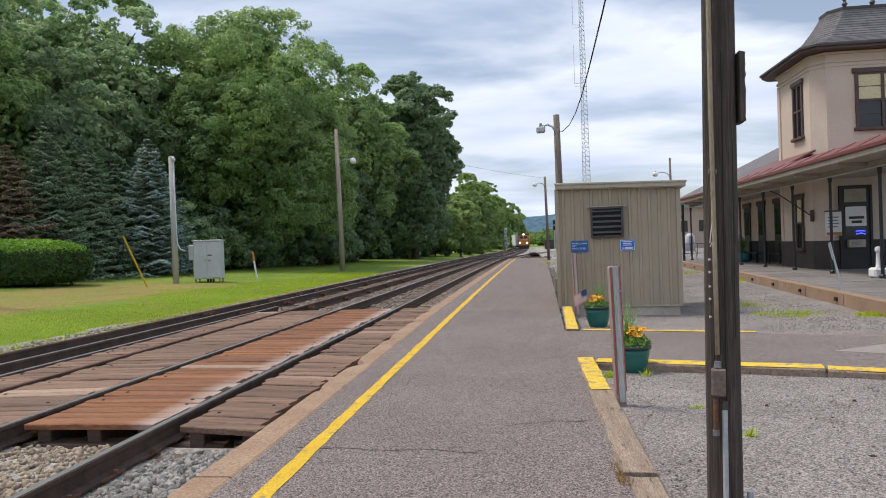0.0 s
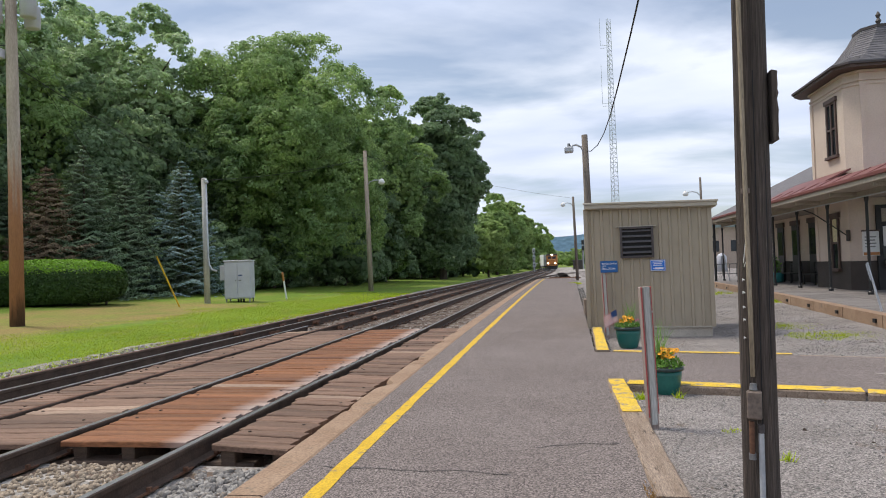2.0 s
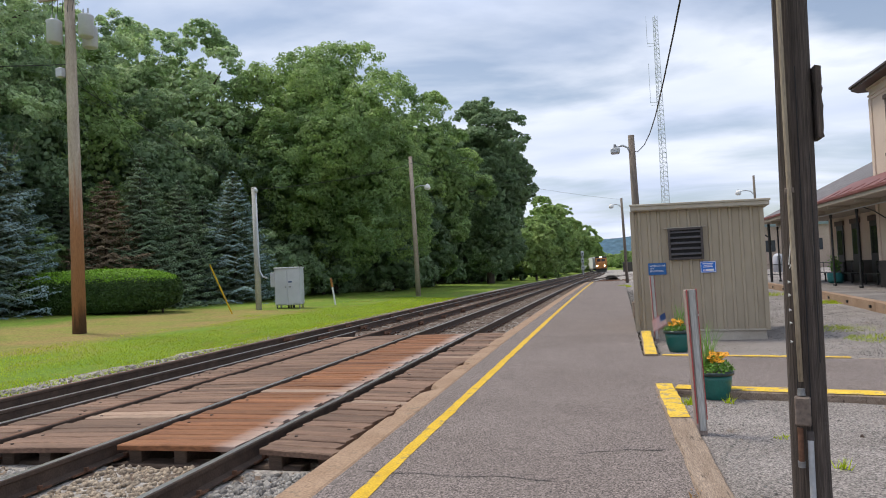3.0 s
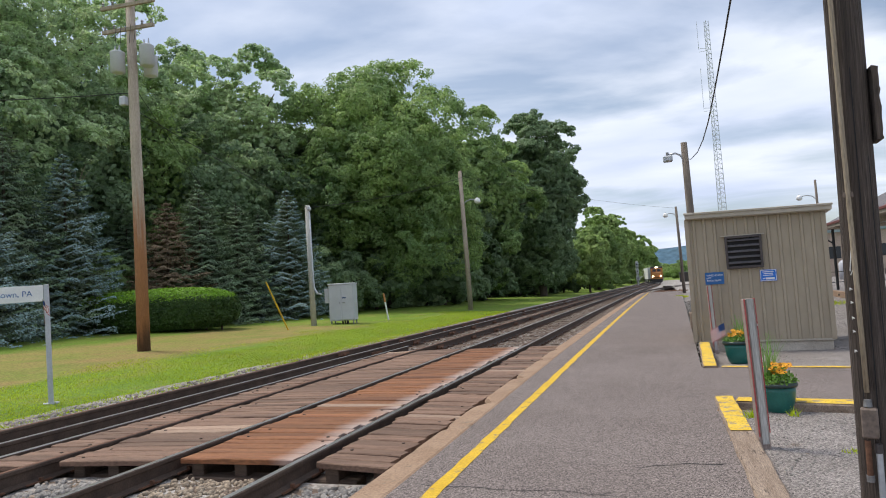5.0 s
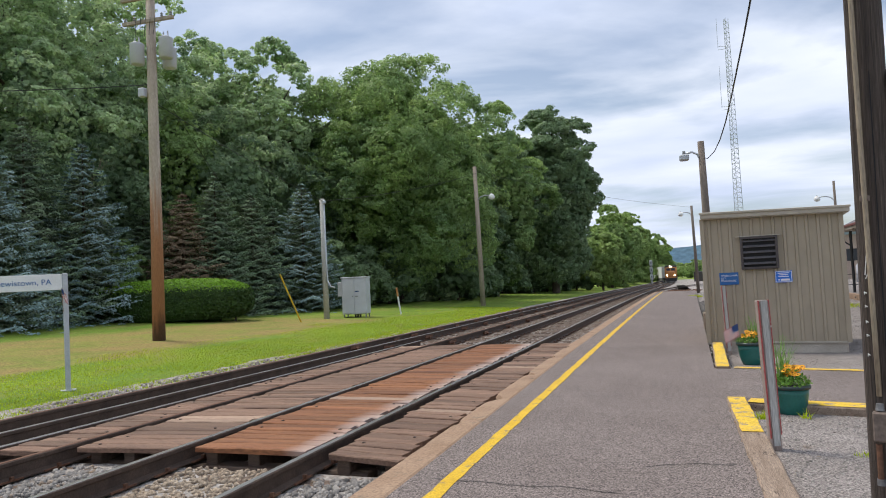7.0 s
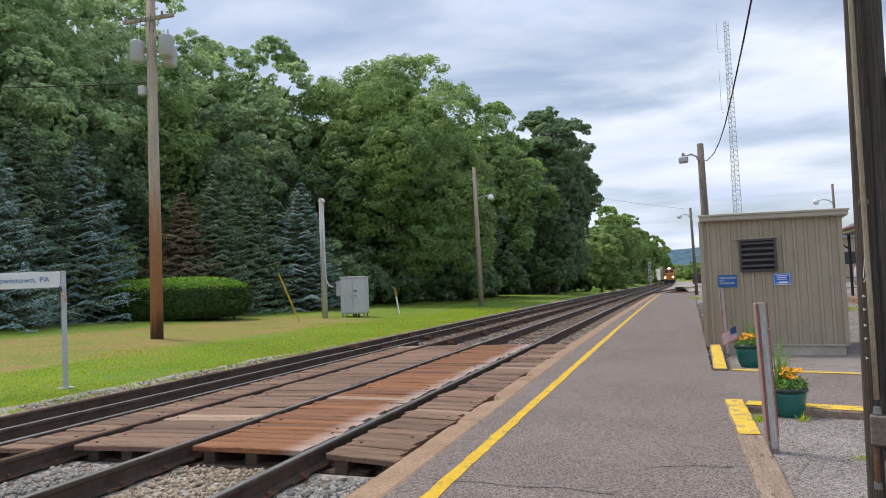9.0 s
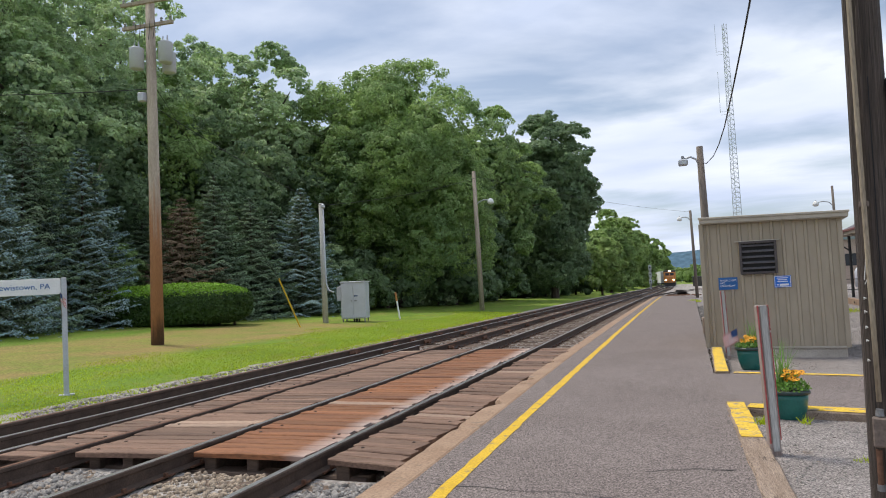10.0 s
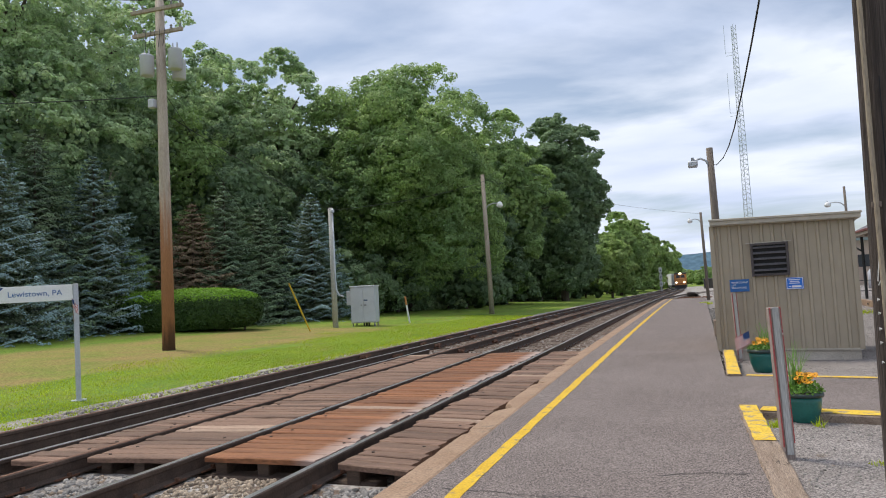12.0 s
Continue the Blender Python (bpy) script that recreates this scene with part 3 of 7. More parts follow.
bed_ys = [-14 + 0.25 * i for i in range(0, 160)] + [26 + 1.0 * i for i in range(0, 70)] + [96 + 6 * i for i in range(0, 45)]
bed_us = [-9.9 + 0.16 * i for i in range(0, 49)]
bv, bf = [], []
nu = len(bed_us)
for j, y in enumerate(bed_ys):
    for i, u in enumerate(bed_us):
        jit = 0.18 * noise.noise((y * 0.7, 5.0, 0.0)) if i == 0 else 0
        x = u + bend(y) + jit
        if i == nu - 1:
            x = -2.05 + bend(y) if y < 71 else 3.5 + bend(y)
        bv.append((x, y, bed_z(x, y)))
for j in range(len(bed_ys) - 1):
    for i in range(nu - 1):
        bf.append((j * nu + i, j * nu + i + 1, (j + 1) * nu + i + 1, (j + 1) * nu + i))
trackbed = tagged(part_mesh("ballast_bed", raw_mesh("ballast_bed", bv, bf), M_BALLAST), "crushed stone railway ballast stained with rust", "ballast", kind="structure")

# loose stones
STONES = []
for s in range(6):
    bm = bmesh.new()
    bmesh.ops.create_icosphere(bm, subdivisions=1, radius=1.0)
    for v in bm.verts:
        v.co *= 0.62 + 0.66 * random.random()
        v.co.z *= 0.72
    me = bpy.data.meshes.new("stone")
    bm.to_mesh(me)
    bm.free()
    STONES.append((np.array([v.co[:] for v in me.vertices]), np.array([p.vertices[:] for p in me.polygons]), me))


def rot_rand(n):
    q = rng.normal(size=(n, 4))
    q /= np.linalg.norm(q, axis=1)[:, None]
    w, x, y, z = q.T
    return np.stack([np.stack([1 - 2 * (y * y + z * z), 2 * (x * y - z * w), 2 * (x * z + y * w)], 1),
                     np.stack([2 * (x * y + z * w), 1 - 2 * (x * x + z * z), 2 * (y * z - x * w)], 1),
                     np.stack([2 * (x * z - y * w), 2 * (y * z + x * w), 1 - 2 * (x * x + y * y)], 1)], 1)


def scatter(name, pts, sizes, material, label, category):
    """Many loose stones in one mesh."""
    vs, fs, off = [], [], 0
    pick = rng.integers(0, 6, len(pts))
    R = rot_rand(len(pts))
    for k in range(6):
        sel = np.where(pick == k)[0]
        v, f, _ = STONES[k]
        out = np.einsum("nij,vj->nvi", R[sel], v) * sizes[sel][:, None, None] + pts[sel][:, None, :]
        vs.append(out.reshape(-1, 3))
        fs.append((f[None] + (np.arange(len(sel)) * len(v))[:, None, None]).reshape(-1, 3) + off)
        off += len(sel) * len(v)
    return tagged(part_mesh(name, raw_mesh(name, np.concatenate(vs), np.concatenate(fs)), material), label, category, kind="stuff")


def strip_points(n, u0, u1, y0, y1, power=1.0):
    y = y0 + rng.random(n) ** power * (y1 - y0)
    x = u0 + rng.random(n) * (u1 - u0) + np.array([bend(v) for v in y])
    z = np.array([bed_z(a, b) for a, b in zip(x, y)])
    return np.stack([x, y, z + 0.004], 1)


near_pts = np.concatenate([strip_points(1700, -3.14, -2.33, 2.4, 5.6), strip_points(1300, -6.0, -4.95, 2.6, 5.6), strip_points(1000, -7.5, -6.3, 3.2, 5.4),
                           strip_points(700, -9.3, -8.7, 5, 14)])
near_size = 0.019 + 0.024 * rng.random(len(near_pts)) ** 1.5
scatter("ballast_stones", near_pts[300:], near_size[300:], M_STONE, "loose grey crushed ballast stones between the rails", "ballast")
tan_pts = strip_points(2000, -4.62, -3.45, 2.6, 5.75)
scatter("tan_ballast_stones", tan_pts, 0.018 + 0.018 * rng.random(len(tan_pts)), M_TANSTONE, "loose tan crushed stones between the rails", "ballast")
far_pts = np.concatenate([strip_points(3600, -4.65, -3.40, 16.9, 52, 1.6), strip_points(3000, -3.15, -2.36, 16.8, 45, 1.6), strip_points(3000, -6.0, -4.95, 16.8, 48, 1.6),
                          strip_points(2600, -7.5, -6.3, 16.8, 45, 1.6), strip_points(2600, -9.6, -8.65, 8, 45, 1.6)])
scatter("far_ballast_stones", far_pts, 0.026 + 0.020 * rng.random(len(far_pts)), M_FARSTONE, "grey crushed ballast stones along the track", "ballast")
for k in range(300):
    v, f, me = STONES[k % 6]
    if not me.materials:
        me.materials.append(M_STONEOBJ)
    st = new("stone", me)
    st.parent = trackbed
    st.matrix_world = Matrix.LocRotScale(Vector(near_pts[k]) + Vector((0, 0, 0.006)), Euler((k * 1.3, k * 2.1, k * 0.7)), Vector((1, 1, 1)) * float(near_size[k]))

# ---- rails and ties ----
RAIL = [(-0.075, -0.185), (0.075, -0.185), (0.075, -0.172), (0.012, -0.150), (0.010, -0.055), (0.036, -0.042), (0.037, -0.010), (0.028, -0.002), (-0.028, -0.002), (-0.037, -0.010), (-0.036, -0.042), (-0.010, -0.055), (-0.012, -0.150), (-0.075, -0.172)]
rail_ys = [-14 + 2 * i for i in range(40)] + [66 + 4 * i for i in range(60)]
RAIL_Z = -0.058


def rail_line(track, x, polished):
    path = [(x + bend(y), y, RAIL_Z) for y in rail_ys]
    r = part("rail", sweep(bmesh.new(), RAIL, path), M_RAILWEB, track)
    if polished:
        top = [(-0.029, -0.004), (0.029, -0.004), (0.027, 0.001), (-0.027, 0.001)]
        part("rail_head", sweep(bmesh.new(), top, path), M_RAILTOP, r, "bright worn running surface")
    else:
        top = [(-0.029, -0.004), (0.029, -0.004), (0.027, 0.001), (-0.027, 0.001)]
        part("rail_head", sweep(bmesh.new(), top, path), M_RUST, r, "dull rusty rail head")
    return r


tie_meshes = []
for k in range(3):
    bm = abox((-1.3, -0.115, -0.17), (1.3, 0.115, 0), bevel=0.012)
    for v in bm.verts:
        v.co.z += random.uniform(-0.008, 0.008)
        v.co.y += random.uniform(-0.012, 0.012)
    me = bpy.data.meshes.new("tie")
    bm.to_mesh(me)
    bm.free()
    me.materials.append(M_TIE)
    tie_meshes.append(me)
bm = abox((-0.09, -0.15, 0), (0.09, 0.15, 0.018))
box(bm, (-0.105, -0.035, 0.018), (-0.07, -0.005, 0.05))
box(bm, (0.07, 0.005, 0.018), (0.105, 0.035, 0.05))
plate_mesh = bpy.data.meshes.new("tie_plate")
bm.to_mesh(plate_mesh)
bm.free()
plate_mesh.materials.append(M_RUST)


def railway_track(label, xa, xb, polish_a, polish_b):
    track = thing("railway_track", label, "track", kind="structure")
    rail_line(track, xa, polish_a)
    rail_line(track, xb, polish_b)
    mid = (xa + xb) / 2
    y, k = 0.6, 0
    far = bmesh.new()
    while y < 190:
        if y < 6.4 or 16.4 < y < 62:
            tie = new("tie", tie_meshes[k % 3])
            tie.parent = track
            tie.matrix_world = pose(mid + bend(y) + random.uniform(-0.05, 0.05), y, -0.249 if y > 10 else -0.272, 0, 0, random.uniform(-1, 1))
            for x in (xa, xb):
                pl = new("tie_plate", plate_mesh)
                pl.parent = tie
                pl.matrix_parent_inverse = tie.matrix_world.inverted()
                pl.matrix_world = pose(x + bend(y), y, -0.245)
        elif y >= 62:
            box(far, (mid + bend(y) - 1.3, y - 0.115, -0.4), (mid + bend(y) + 1.3, y + 0.115, -0.246))
        y += 0.54
        k += 1
    tagged(part("far_ties", far, M_TIE, track), kind="stuff")
    return track


railway_track("railway track with polished running rails beside the platform", -3.28, -4.80, True, True)
railway_track("second railway track with a rust brown inner rail", -6.17, -7.66, False, True)
guard = thing("guard_rail", "worn guard rail along the outer edge of the crossing", "rail", kind="structure")
part("rail", sweep(bmesh.new(), RAIL, [(-6.97 + bend(y), y, RAIL_Z - 0.012) for y in (-4, 0, 4, 8, 12, 16, 18.5)]), M_RAILWEB, guard)
part("rail_head", sweep(bmesh.new(), [(-0.029, -0.004), (0.029, -0.004), (0.027, 0.001), (-0.027, 0.001)], [(-6.97 + bend(y), y, RAIL_Z - 0.011) for y in (-4, 0, 4, 8, 12, 16, 18.5)]), M_RAILTOP, guard, "worn top of the guard rail")
spare = thing("spare_rail", "rusty unused rail lying along the lawn side", "rail", kind="structure")
rail_line(spare, -8.50, False)
bm_anchor = abox((-0.10, -0.05, -0.17), (0.10, 0.05, -0.10), bevel=0.012)
box(bm_anchor, (0.03, -0.30, -0.135), (0.05, 0.30, -0.06))
me_anchor = bpy.data.meshes.new("rail_anchor")
bm_anchor.to_mesh(me_anchor)
bm_anchor.free()
me_anchor.materials.append(M_RUST)
for k in range(26):
    y = 17.5 + k * 2.3 + random.uniform(-0.4, 0.4)
    an = new("rail_anchor", me_anchor)
    an.parent = spare
    an.matrix_world = pose(-8.44 + bend(y), y, RAIL_Z + random.uniform(0, 0.05), 0, 0, random.uniform(-8, 8))

for k in range(40):
    y = 17.6 + k * 1.15 + random.uniform(-0.3, 0.3)
    an = new("rail_anchor", me_anchor)
    an.parent = spare
    an.matrix_world = pose((-7.58, -6.09, -7.74)[k % 3] + bend(y), y, RAIL_Z + random.uniform(-0.01, 0.03), 0, 0, random.uniform(-8, 8))

# ---- timber crossing ----
crossing = thing("timber_crossing", "worn timber board crossing over two railway tracks", "crossing", kind="structure")


def board_mesh(length, width, thick, ragged):
    bm = bmesh.new()
    nseg = 5
    ring = []
    for i in range(nseg + 1):
        x = length * (i / nseg - 0.5)
        if i == nseg:
            x += random.uniform(-ragged, ragged)
        dy0, dy1 = random.uniform(-0.006, 0.006), random.uniform(-0.006, 0.006)
        dz = random.uniform(-0.005, 0.005)
        c = 0.010
        a, b = -width / 2 + dy0, width / 2 + dy1
        ring.append([bm.verts.new(p) for p in ((x, a, -thick), (x, b, -thick), (x, b, -c + dz), (x, b - c, dz), (x, a + c, dz), (x, a, -c + dz))])
    for r0, r1 in zip(ring, ring[1:]):
        for k in range(6):
            bm.faces.new((r0[k], r0[(k + 1) % 6], r1[(k + 1) % 6], r1[k]))
    bm.faces.new(ring[0][::-1])
    bm.faces.new(ring[-1])
    bmesh.ops.recalc_face_normals(bm, faces=bm.faces)
    me = bpy.data.meshes.new("board")
    bm.to_mesh(me)
    bm.free()
    return me


spike_bm = abox((-0.016, -0.016, -0.03), (0.016, 0.016, 0.007), bevel=0.004)
spike_me = bpy.data.meshes.new("spike")
spike_bm.to_mesh(spike_me)
spike_bm.free()
spike_me.materials.append(M_SPIKE)


def panel(x0, x1, y0, y1, top, material, pale, ragged, name, skew=0.0, sink=0.0):
    width_list = [0.17, 0.20, 0.23, 0.26]
    cache = {}
    y = y0
    k = 0
    while y < y1:
        w = random.choice(width_list)
        v = random.randrange(3)
        mt = M_PLANKL if k in pale else material
        key = (w, v, mt.name)
        if key not in cache:
            cache[key] = board_mesh(x1 - x0, w - random.uniform(0.010, 0.026), 0.055, ragged)
            cache[key].materials.append(mt)
        b = new("board", cache[key])
        b.parent = crossing
        b.matrix_world = pose((x0 + x1) / 2 + random.uniform(-0.02, 0.02) + bend(y), y + w / 2, top + random.uniform(-0.007, 0.006) - sink * random.random(), random.uniform(-1.5, 1.5), random.uniform(-0.4, 0.4), skew + random.uniform(-0.5, 0.5))
        for sx in (-1, 1):
            if random.random() < 0.13:
                sp = new("spike", spike_me)
                sp.parent = b
                sp.location = (sx * ((x1 - x0) / 2 - random.uniform(0.08, 0.2)), random.uniform(-0.05, 0.05), 0.002)
                sp.rotation_euler = (0, 0, random.uniform(0, 3))
        y += w
        k += 1
    n = 2 if x1 - x0 < 0.9 else 3
    for i in range(n):
        x = x0 + 0.14 + (x1 - x0 - 0.28) * i / (n - 1)
        part("stringer", abox((x - 0.07, y0 + 0.10, -0.42), (x + 0.07, y1 - 0.1, top - 0.059), bevel=0.01), M_TIE, crossing)


panel(-4.70, -3.41, 5.86, 16.9, -0.082, M_PLANKA, {14}, 0.03, "inner", -1.5)
panel(-3.135, -2.36, 5.76, 17.0, -0.084, M_PLANKB, {11, 31}, 0.05, "edge", -11.0, 0.016)
panel(-6.08, -4.905, 5.72, 16.9, -0.084, M_PLANKB, {6, 7}, 0.03, "middle", 5.0)
panel(-6.88, -6.245, 5.45, 16.8, -0.086, M_PLANKB, {52, 53}, 0.03, "outer", 4.0)

# ---- platform ----
def right_edge(y):
    return 0.60 if y < 11.5 else 0.60 + (y - 11.5) * 0.0245


asph = [(-1.918 - 0.011 * min(9.0, max(0.0, y - 5)) + bend(y), y) for y in [-14, 0] + [5 * i for i in range(1, 14)] + [70]]
asph += [(right_edge(70), 70), (right_edge(40), 40), (right_edge(25), 25), (right_edge(15.6), 15.6), (0.60, 11.55), (0.60, -14)]
platform = thing("platform", "low asphalt station platform with a concrete edge", "platform", kind="structure")
part("asphalt", slab(bmesh.new(), asph, -0.3, 0.0), M_ASPHALT, platform)
cross_path = thing("crossing_path", "asphalt footpath between kerbs leading to the station", "path", kind="structure")
part("asphalt", slab(bmesh.new(), [(0.603, 8.56), (0.9, 8.40), (3.2, 7.82), (6.3, 6.60), (6.6, 9.7), (3.4, 10.75), (0.9, 11.42), (0.603, 11.5)], -0.3, -0.012), M_ASPHALT, cross_path)
part("patch", slab(bmesh.new(), [(3.75, 9.0), (4.9, 8.35), (5.6, 8.6), (4.6, 9.5)], -0.05, -0.007), M_PATCH, cross_path, "worn pale paving patch")
bm = bmesh.new()
ys = [-13 + 0.2 * i for i in range(412)]
lo, hi = [], []
for y in ys:
    if y > 69.3:
        break
    c = -1.592 + bend(y)
    lo.append(bm.verts.new((c - 0.057 + random.uniform(-0.008, 0.008), y, 0.004)))
    hi.append(bm.verts.new((c + 0.057 + random.uniform(-0.008, 0.008), y, 0.004)))
for k in range(len(lo) - 1):
    bm.faces.new((lo[k], hi[k], hi[k + 1], lo[k + 1]))
part("yellow_line", bm, M_YELLOW, platform, "yellow painted safety line")
# concrete edge stones, butted end to end with chipped lake-side corners
y = -13.8
while y < 69.5:
    ln = random.choice([2.9, 3.0, 3.1]) if y < 45 else 8.0
    bm = bmesh.new()
    n = max(3, int(ln / (0.08 if y < 18 else 0.16)))
    rings = []
    for i in range(n + 1):
        yy = y + 0.010 + (ln - 0.020) * i / n
        b = bend(yy)
        chip = max(0.0, noise.noise((yy * 2.3, 7.0, 0.0)) - 0.34) * 0.40 + sum(d * math.exp(-((yy - c) / w) ** 2) for c, w, d in ((8.45, 0.20, 0.15), (10.75, 0.14, 0.10), (6.9, 0.10, 0.06), (13.2, 0.16, 0.08), (15.1, 0.2, 0.09)))
        j = random.uniform(-0.006, 0.006)
        e0, e1 = -2.20 - 0.012 * min(9.0, max(0.0, yy - 5)), -1.915 - 0.011 * min(9.0, max(0.0, yy - 5))
        prof = [(e0 + chip + j, -0.40), (e1, -0.40), (e1, -0.004 + j * 0.3), (e1 - 0.022, 0.008), (e0 + 0.03 + chip + j, 0.006 + j * 0.4), (e0 + chip + j, -0.035 - chip * 0.25)]
        rings.append([bm.verts.new((px + b, yy, pz)) for px, pz in prof])
    for r0, r1 in zip(rings, rings[1:]):
        for k in range(6):
            bm.faces.new((r0[k], r1[k], r1[(k + 1) % 6], r0[(k + 1) % 6]))
    bm.faces.new(rings[0])
    bm.faces.new(rings[-1][::-1])
    bmesh.ops.recalc_face_normals(bm, faces=bm.faces)
    part("edge_stone", bm, M_CONCRETE, platform)
    y += ln


def crack(x0, y0, x1, y1, w, z=0.003, parent=platform):
    bm = bmesh.new()
    n = 26
    a, b = [], []
    for i in range(n + 1):
        f = i / n
        x = x0 + (x1 - x0) * f
        yy = y0 + (y1 - y0) * f + 0.10 * noise.noise((x * 2.2, y0, 0.0)) + 0.03 * noise.noise((x * 9, y0, 1.0))
        ww = w * (0.35 + abs(noise.noise((x * 5, y0, 4.0))))
        a.append(bm.verts.new((x, yy - ww, z)))
        b.append(bm.verts.new((x, yy + ww, z)))
    for k in range(n):
        bm.faces.new((a[k], a[k + 1], b[k + 1], b[k]))
    part("crack", bm, M_CRACK, parent)


crack(-1.55, 14.9, 0.45, 14.75, 0.026)
crack(-1.75, 4.88, -0.35, 4.75, 0.010)
crack(-0.2, 5.45, 0.45, 5.6, 0.011)
crack(-1.5, 20.3, 0.7, 20.2, 0.014)
crack(-1.45, 27.5, 0.9, 27.6, 0.018)
crack(-1.35, 38.5, 1.1, 38.3, 0.02)
crack(-1.5, 8.6, 0.5, 8.75, 0.007)

# ---- yard ----
yard_pts = grid_mesh("gravel_yard", [0.55 + 0.35 * i for i in range(0, 30)] + [12, 15, 20, 26, 36.2], [-14 + 0.5 * i for i in range(0, 100)] + [37 + 3 * i for i in range(0, 32)],
                     lambda x, y: (yard_z(y, x if y > 10.5 else 0.0) + 0.015 * noise.noise((x * 1.5, y * 1.5, 0.0)) if y < 71 or x > right_edge(70) else -0.2) - (0.25 if x < right_edge(y) - 0.2 and y < 70 else 0) - (0.2 if 6.9 < y < 11.6 and y > 11.2 - 0.62 * x and y < 11.2 - 0.25 * (x - 0.9) and x < 6 and y > 8.9 - 0.36 * (x - 0.6) else 0))
tagged(part_mesh("gravel_yard", yard_pts, M_GRAVEL), "grey gravel yard with sparse weeds", "gravel", kind="structure")
ng = 9000
gxx, gyy = 0.85 + rng.random(ng) ** 1.3 * 5.2, 3.0 + rng.random(ng) ** 1.3 * 12.5
ok = ~((gyy > 8.55 - 0.36 * (gxx - 0.6)) & (gyy < 11.7 - 0.2 * (gxx - 0.9)))
gpts = np.stack([gxx, gyy, np.array([yard_z(v) for v in gyy]) - 0.001], 1)[ok]
scatter("gravel_stones", gpts, 0.006 + 0.010 * rng.random(len(gpts)) ** 2, M_STONE, "loose grey gravel stones", "gravel")
gx2, gy2 = 3.4 + rng.random(9000) * 3.6, 11.2 + rng.random(9000) ** 1.3 * 22
ok2 = gx2 < 6.2 + (gy2 - 15) * 0.09
scatter("yard_stones", np.stack([gx2, gy2, np.array([yard_z(b, a) for a, b in zip(gx2, gy2)]) + 0.002], 1)[ok2], (0.007 + 0.010 * rng.random(9000))[ok2], M_STONE, "loose pale stones in the gravel yard", "gravel")
npb = 900
px, py = right_edge(20) - 0.03 + rng.random(npb) * 0.35, 12 + rng.random(npb) * 30
scatter("edge_rubble", np.stack([px + (py - 20) * 0.0245, py, np.full(npb, -0.12) + 0.12 * rng.random(npb)], 1), 0.012 + 0.02 * rng.random(npb), M_STONE, "loose rubble along the platform edge", "rubble")


clx, cly = 1.3 + rng.random(60) * 4.6, 4.2 + rng.random(60) * 4.0
okc = cly < 7.6 - 0.34 * (clx - 0.6)
scatter("dark_clods", np.stack([clx, cly, np.full(60, -0.062)], 1)[okc], (0.010 + 0.022 * rng.random(60) ** 2)[okc], M_SPIKE, "dark clods and bark scraps on the gravel", "debris")

# ---- timber kerbs ----
def timber(name, p0, p1, w, z0, z1, material, label, ends=0.0, split=None):
    """A squared timber between two points, a little uneven; split gives the share from which it is painted."""
    p0, p1 = Vector((*p0, 0)), Vector((*p1, 0))
    d = (p1 - p0)
    L = d.length
    d.normalize()
    s = Vector((d.y, -d.x, 0))
    root = thing(name, label, "kerb", Matrix.Translation(p0), group="timber kerbs")

    def piece(nm, f0, f1, mt):
        bm = bmesh.new()
        n = max(4, int(L * (f1 - f0) / 0.22))
        rings = []
        for i in range(n + 1):
            c = d * (L * (f0 + (f1 - f0) * i / n))
            a, b = random.uniform(-0.008, 0.008), random.uniform(-0.008, 0.008)
            e = 0.014
            rings.append([bm.verts.new(c + s * o + Vector((0, 0, z))) for o, z in ((-w / 2 + a, z0), (w / 2 + b, z0), (w / 2 + b, z1 - e), (w / 2 - e + b, z1 + a * 0.4), (-w / 2 + e + a, z1 + b * 0.4), (-w / 2 + a, z1 - e))])
        for r0, r1 in zip(rings, rings[1:]):
            for k in range(6):
                bm.faces.new((r0[k], r1[k], r1[(k + 1) % 6], r0[(k + 1) % 6]))
        bm.faces.new(rings[0])
        bm.faces.new(rings[-1][::-1])
        bmesh.ops.recalc_face_normals(bm, faces=bm.faces)
        part(nm, bm, mt, root)

    piece("beam", 0, 1, M_TIMBER)
    if material is not M_TIMBER:
        f0 = split or 0.0
        n = max(4, int(L * (1 - f0) / 0.18))
        bm = bmesh.new()
        rows = []
        for i in range(n + 1):
            c = d * (L * (f0 + (1 - f0) * i / n))
            rows.append([bm.verts.new(c + s * (o + random.uniform(-0.012, 0.004) * (1 if o > 0 else -1)) + Vector((0, 0, z))) for o, z in ((-w / 2 + 0.012, z1 + 0.006), (w / 2 - 0.010, z1 + 0.006))])
        for r0, r1 in zip(rows, rows[1:]):
            bm.faces.new((r0[0], r0[1], r1[1], r1[0]))
        part("paint", bm, material, root, "worn yellow paint")
    return root


timber("timber_kerb", (0.655, 4.30), (0.682, 8.56), 0.215, -0.20, 0.022, M_YELLOWOLD, "weathered grey timber kerb with a yellow painted end", split=0.56)
timber("timber_kerb", (0.665, 0.6), (0.66, 4.26), 0.205, -0.20, 0.005, M_TIMBER, "weathered cracked grey timber kerb")
timber("timber_kerb", (0.80, 8.30), (3.10, 7.72), 0.30, -0.20, 0.03, M_YELLOWOLD, "yellow painted timber kerb beside the footpath")
timber("timber_kerb", (3.14, 7.70), (6.1, 6.55), 0.28, -0.20, 0.02, M_YELLOWOLD, "yellow painted timber kerb beside the footpath")
timber("timber_kerb", (0.725, 11.40), (0.875, 15.40), 0.215, -0.25, 0.02, M_YELLOWOLD, "yellow painted timber kerb leading to the shed")
timber("timber_kerb", (0.9, 11.48), (3.42, 10.86), 0.18, -0.25, -0.005, M_YELLOWOLD, "low yellow painted timber kerb along the footpath")
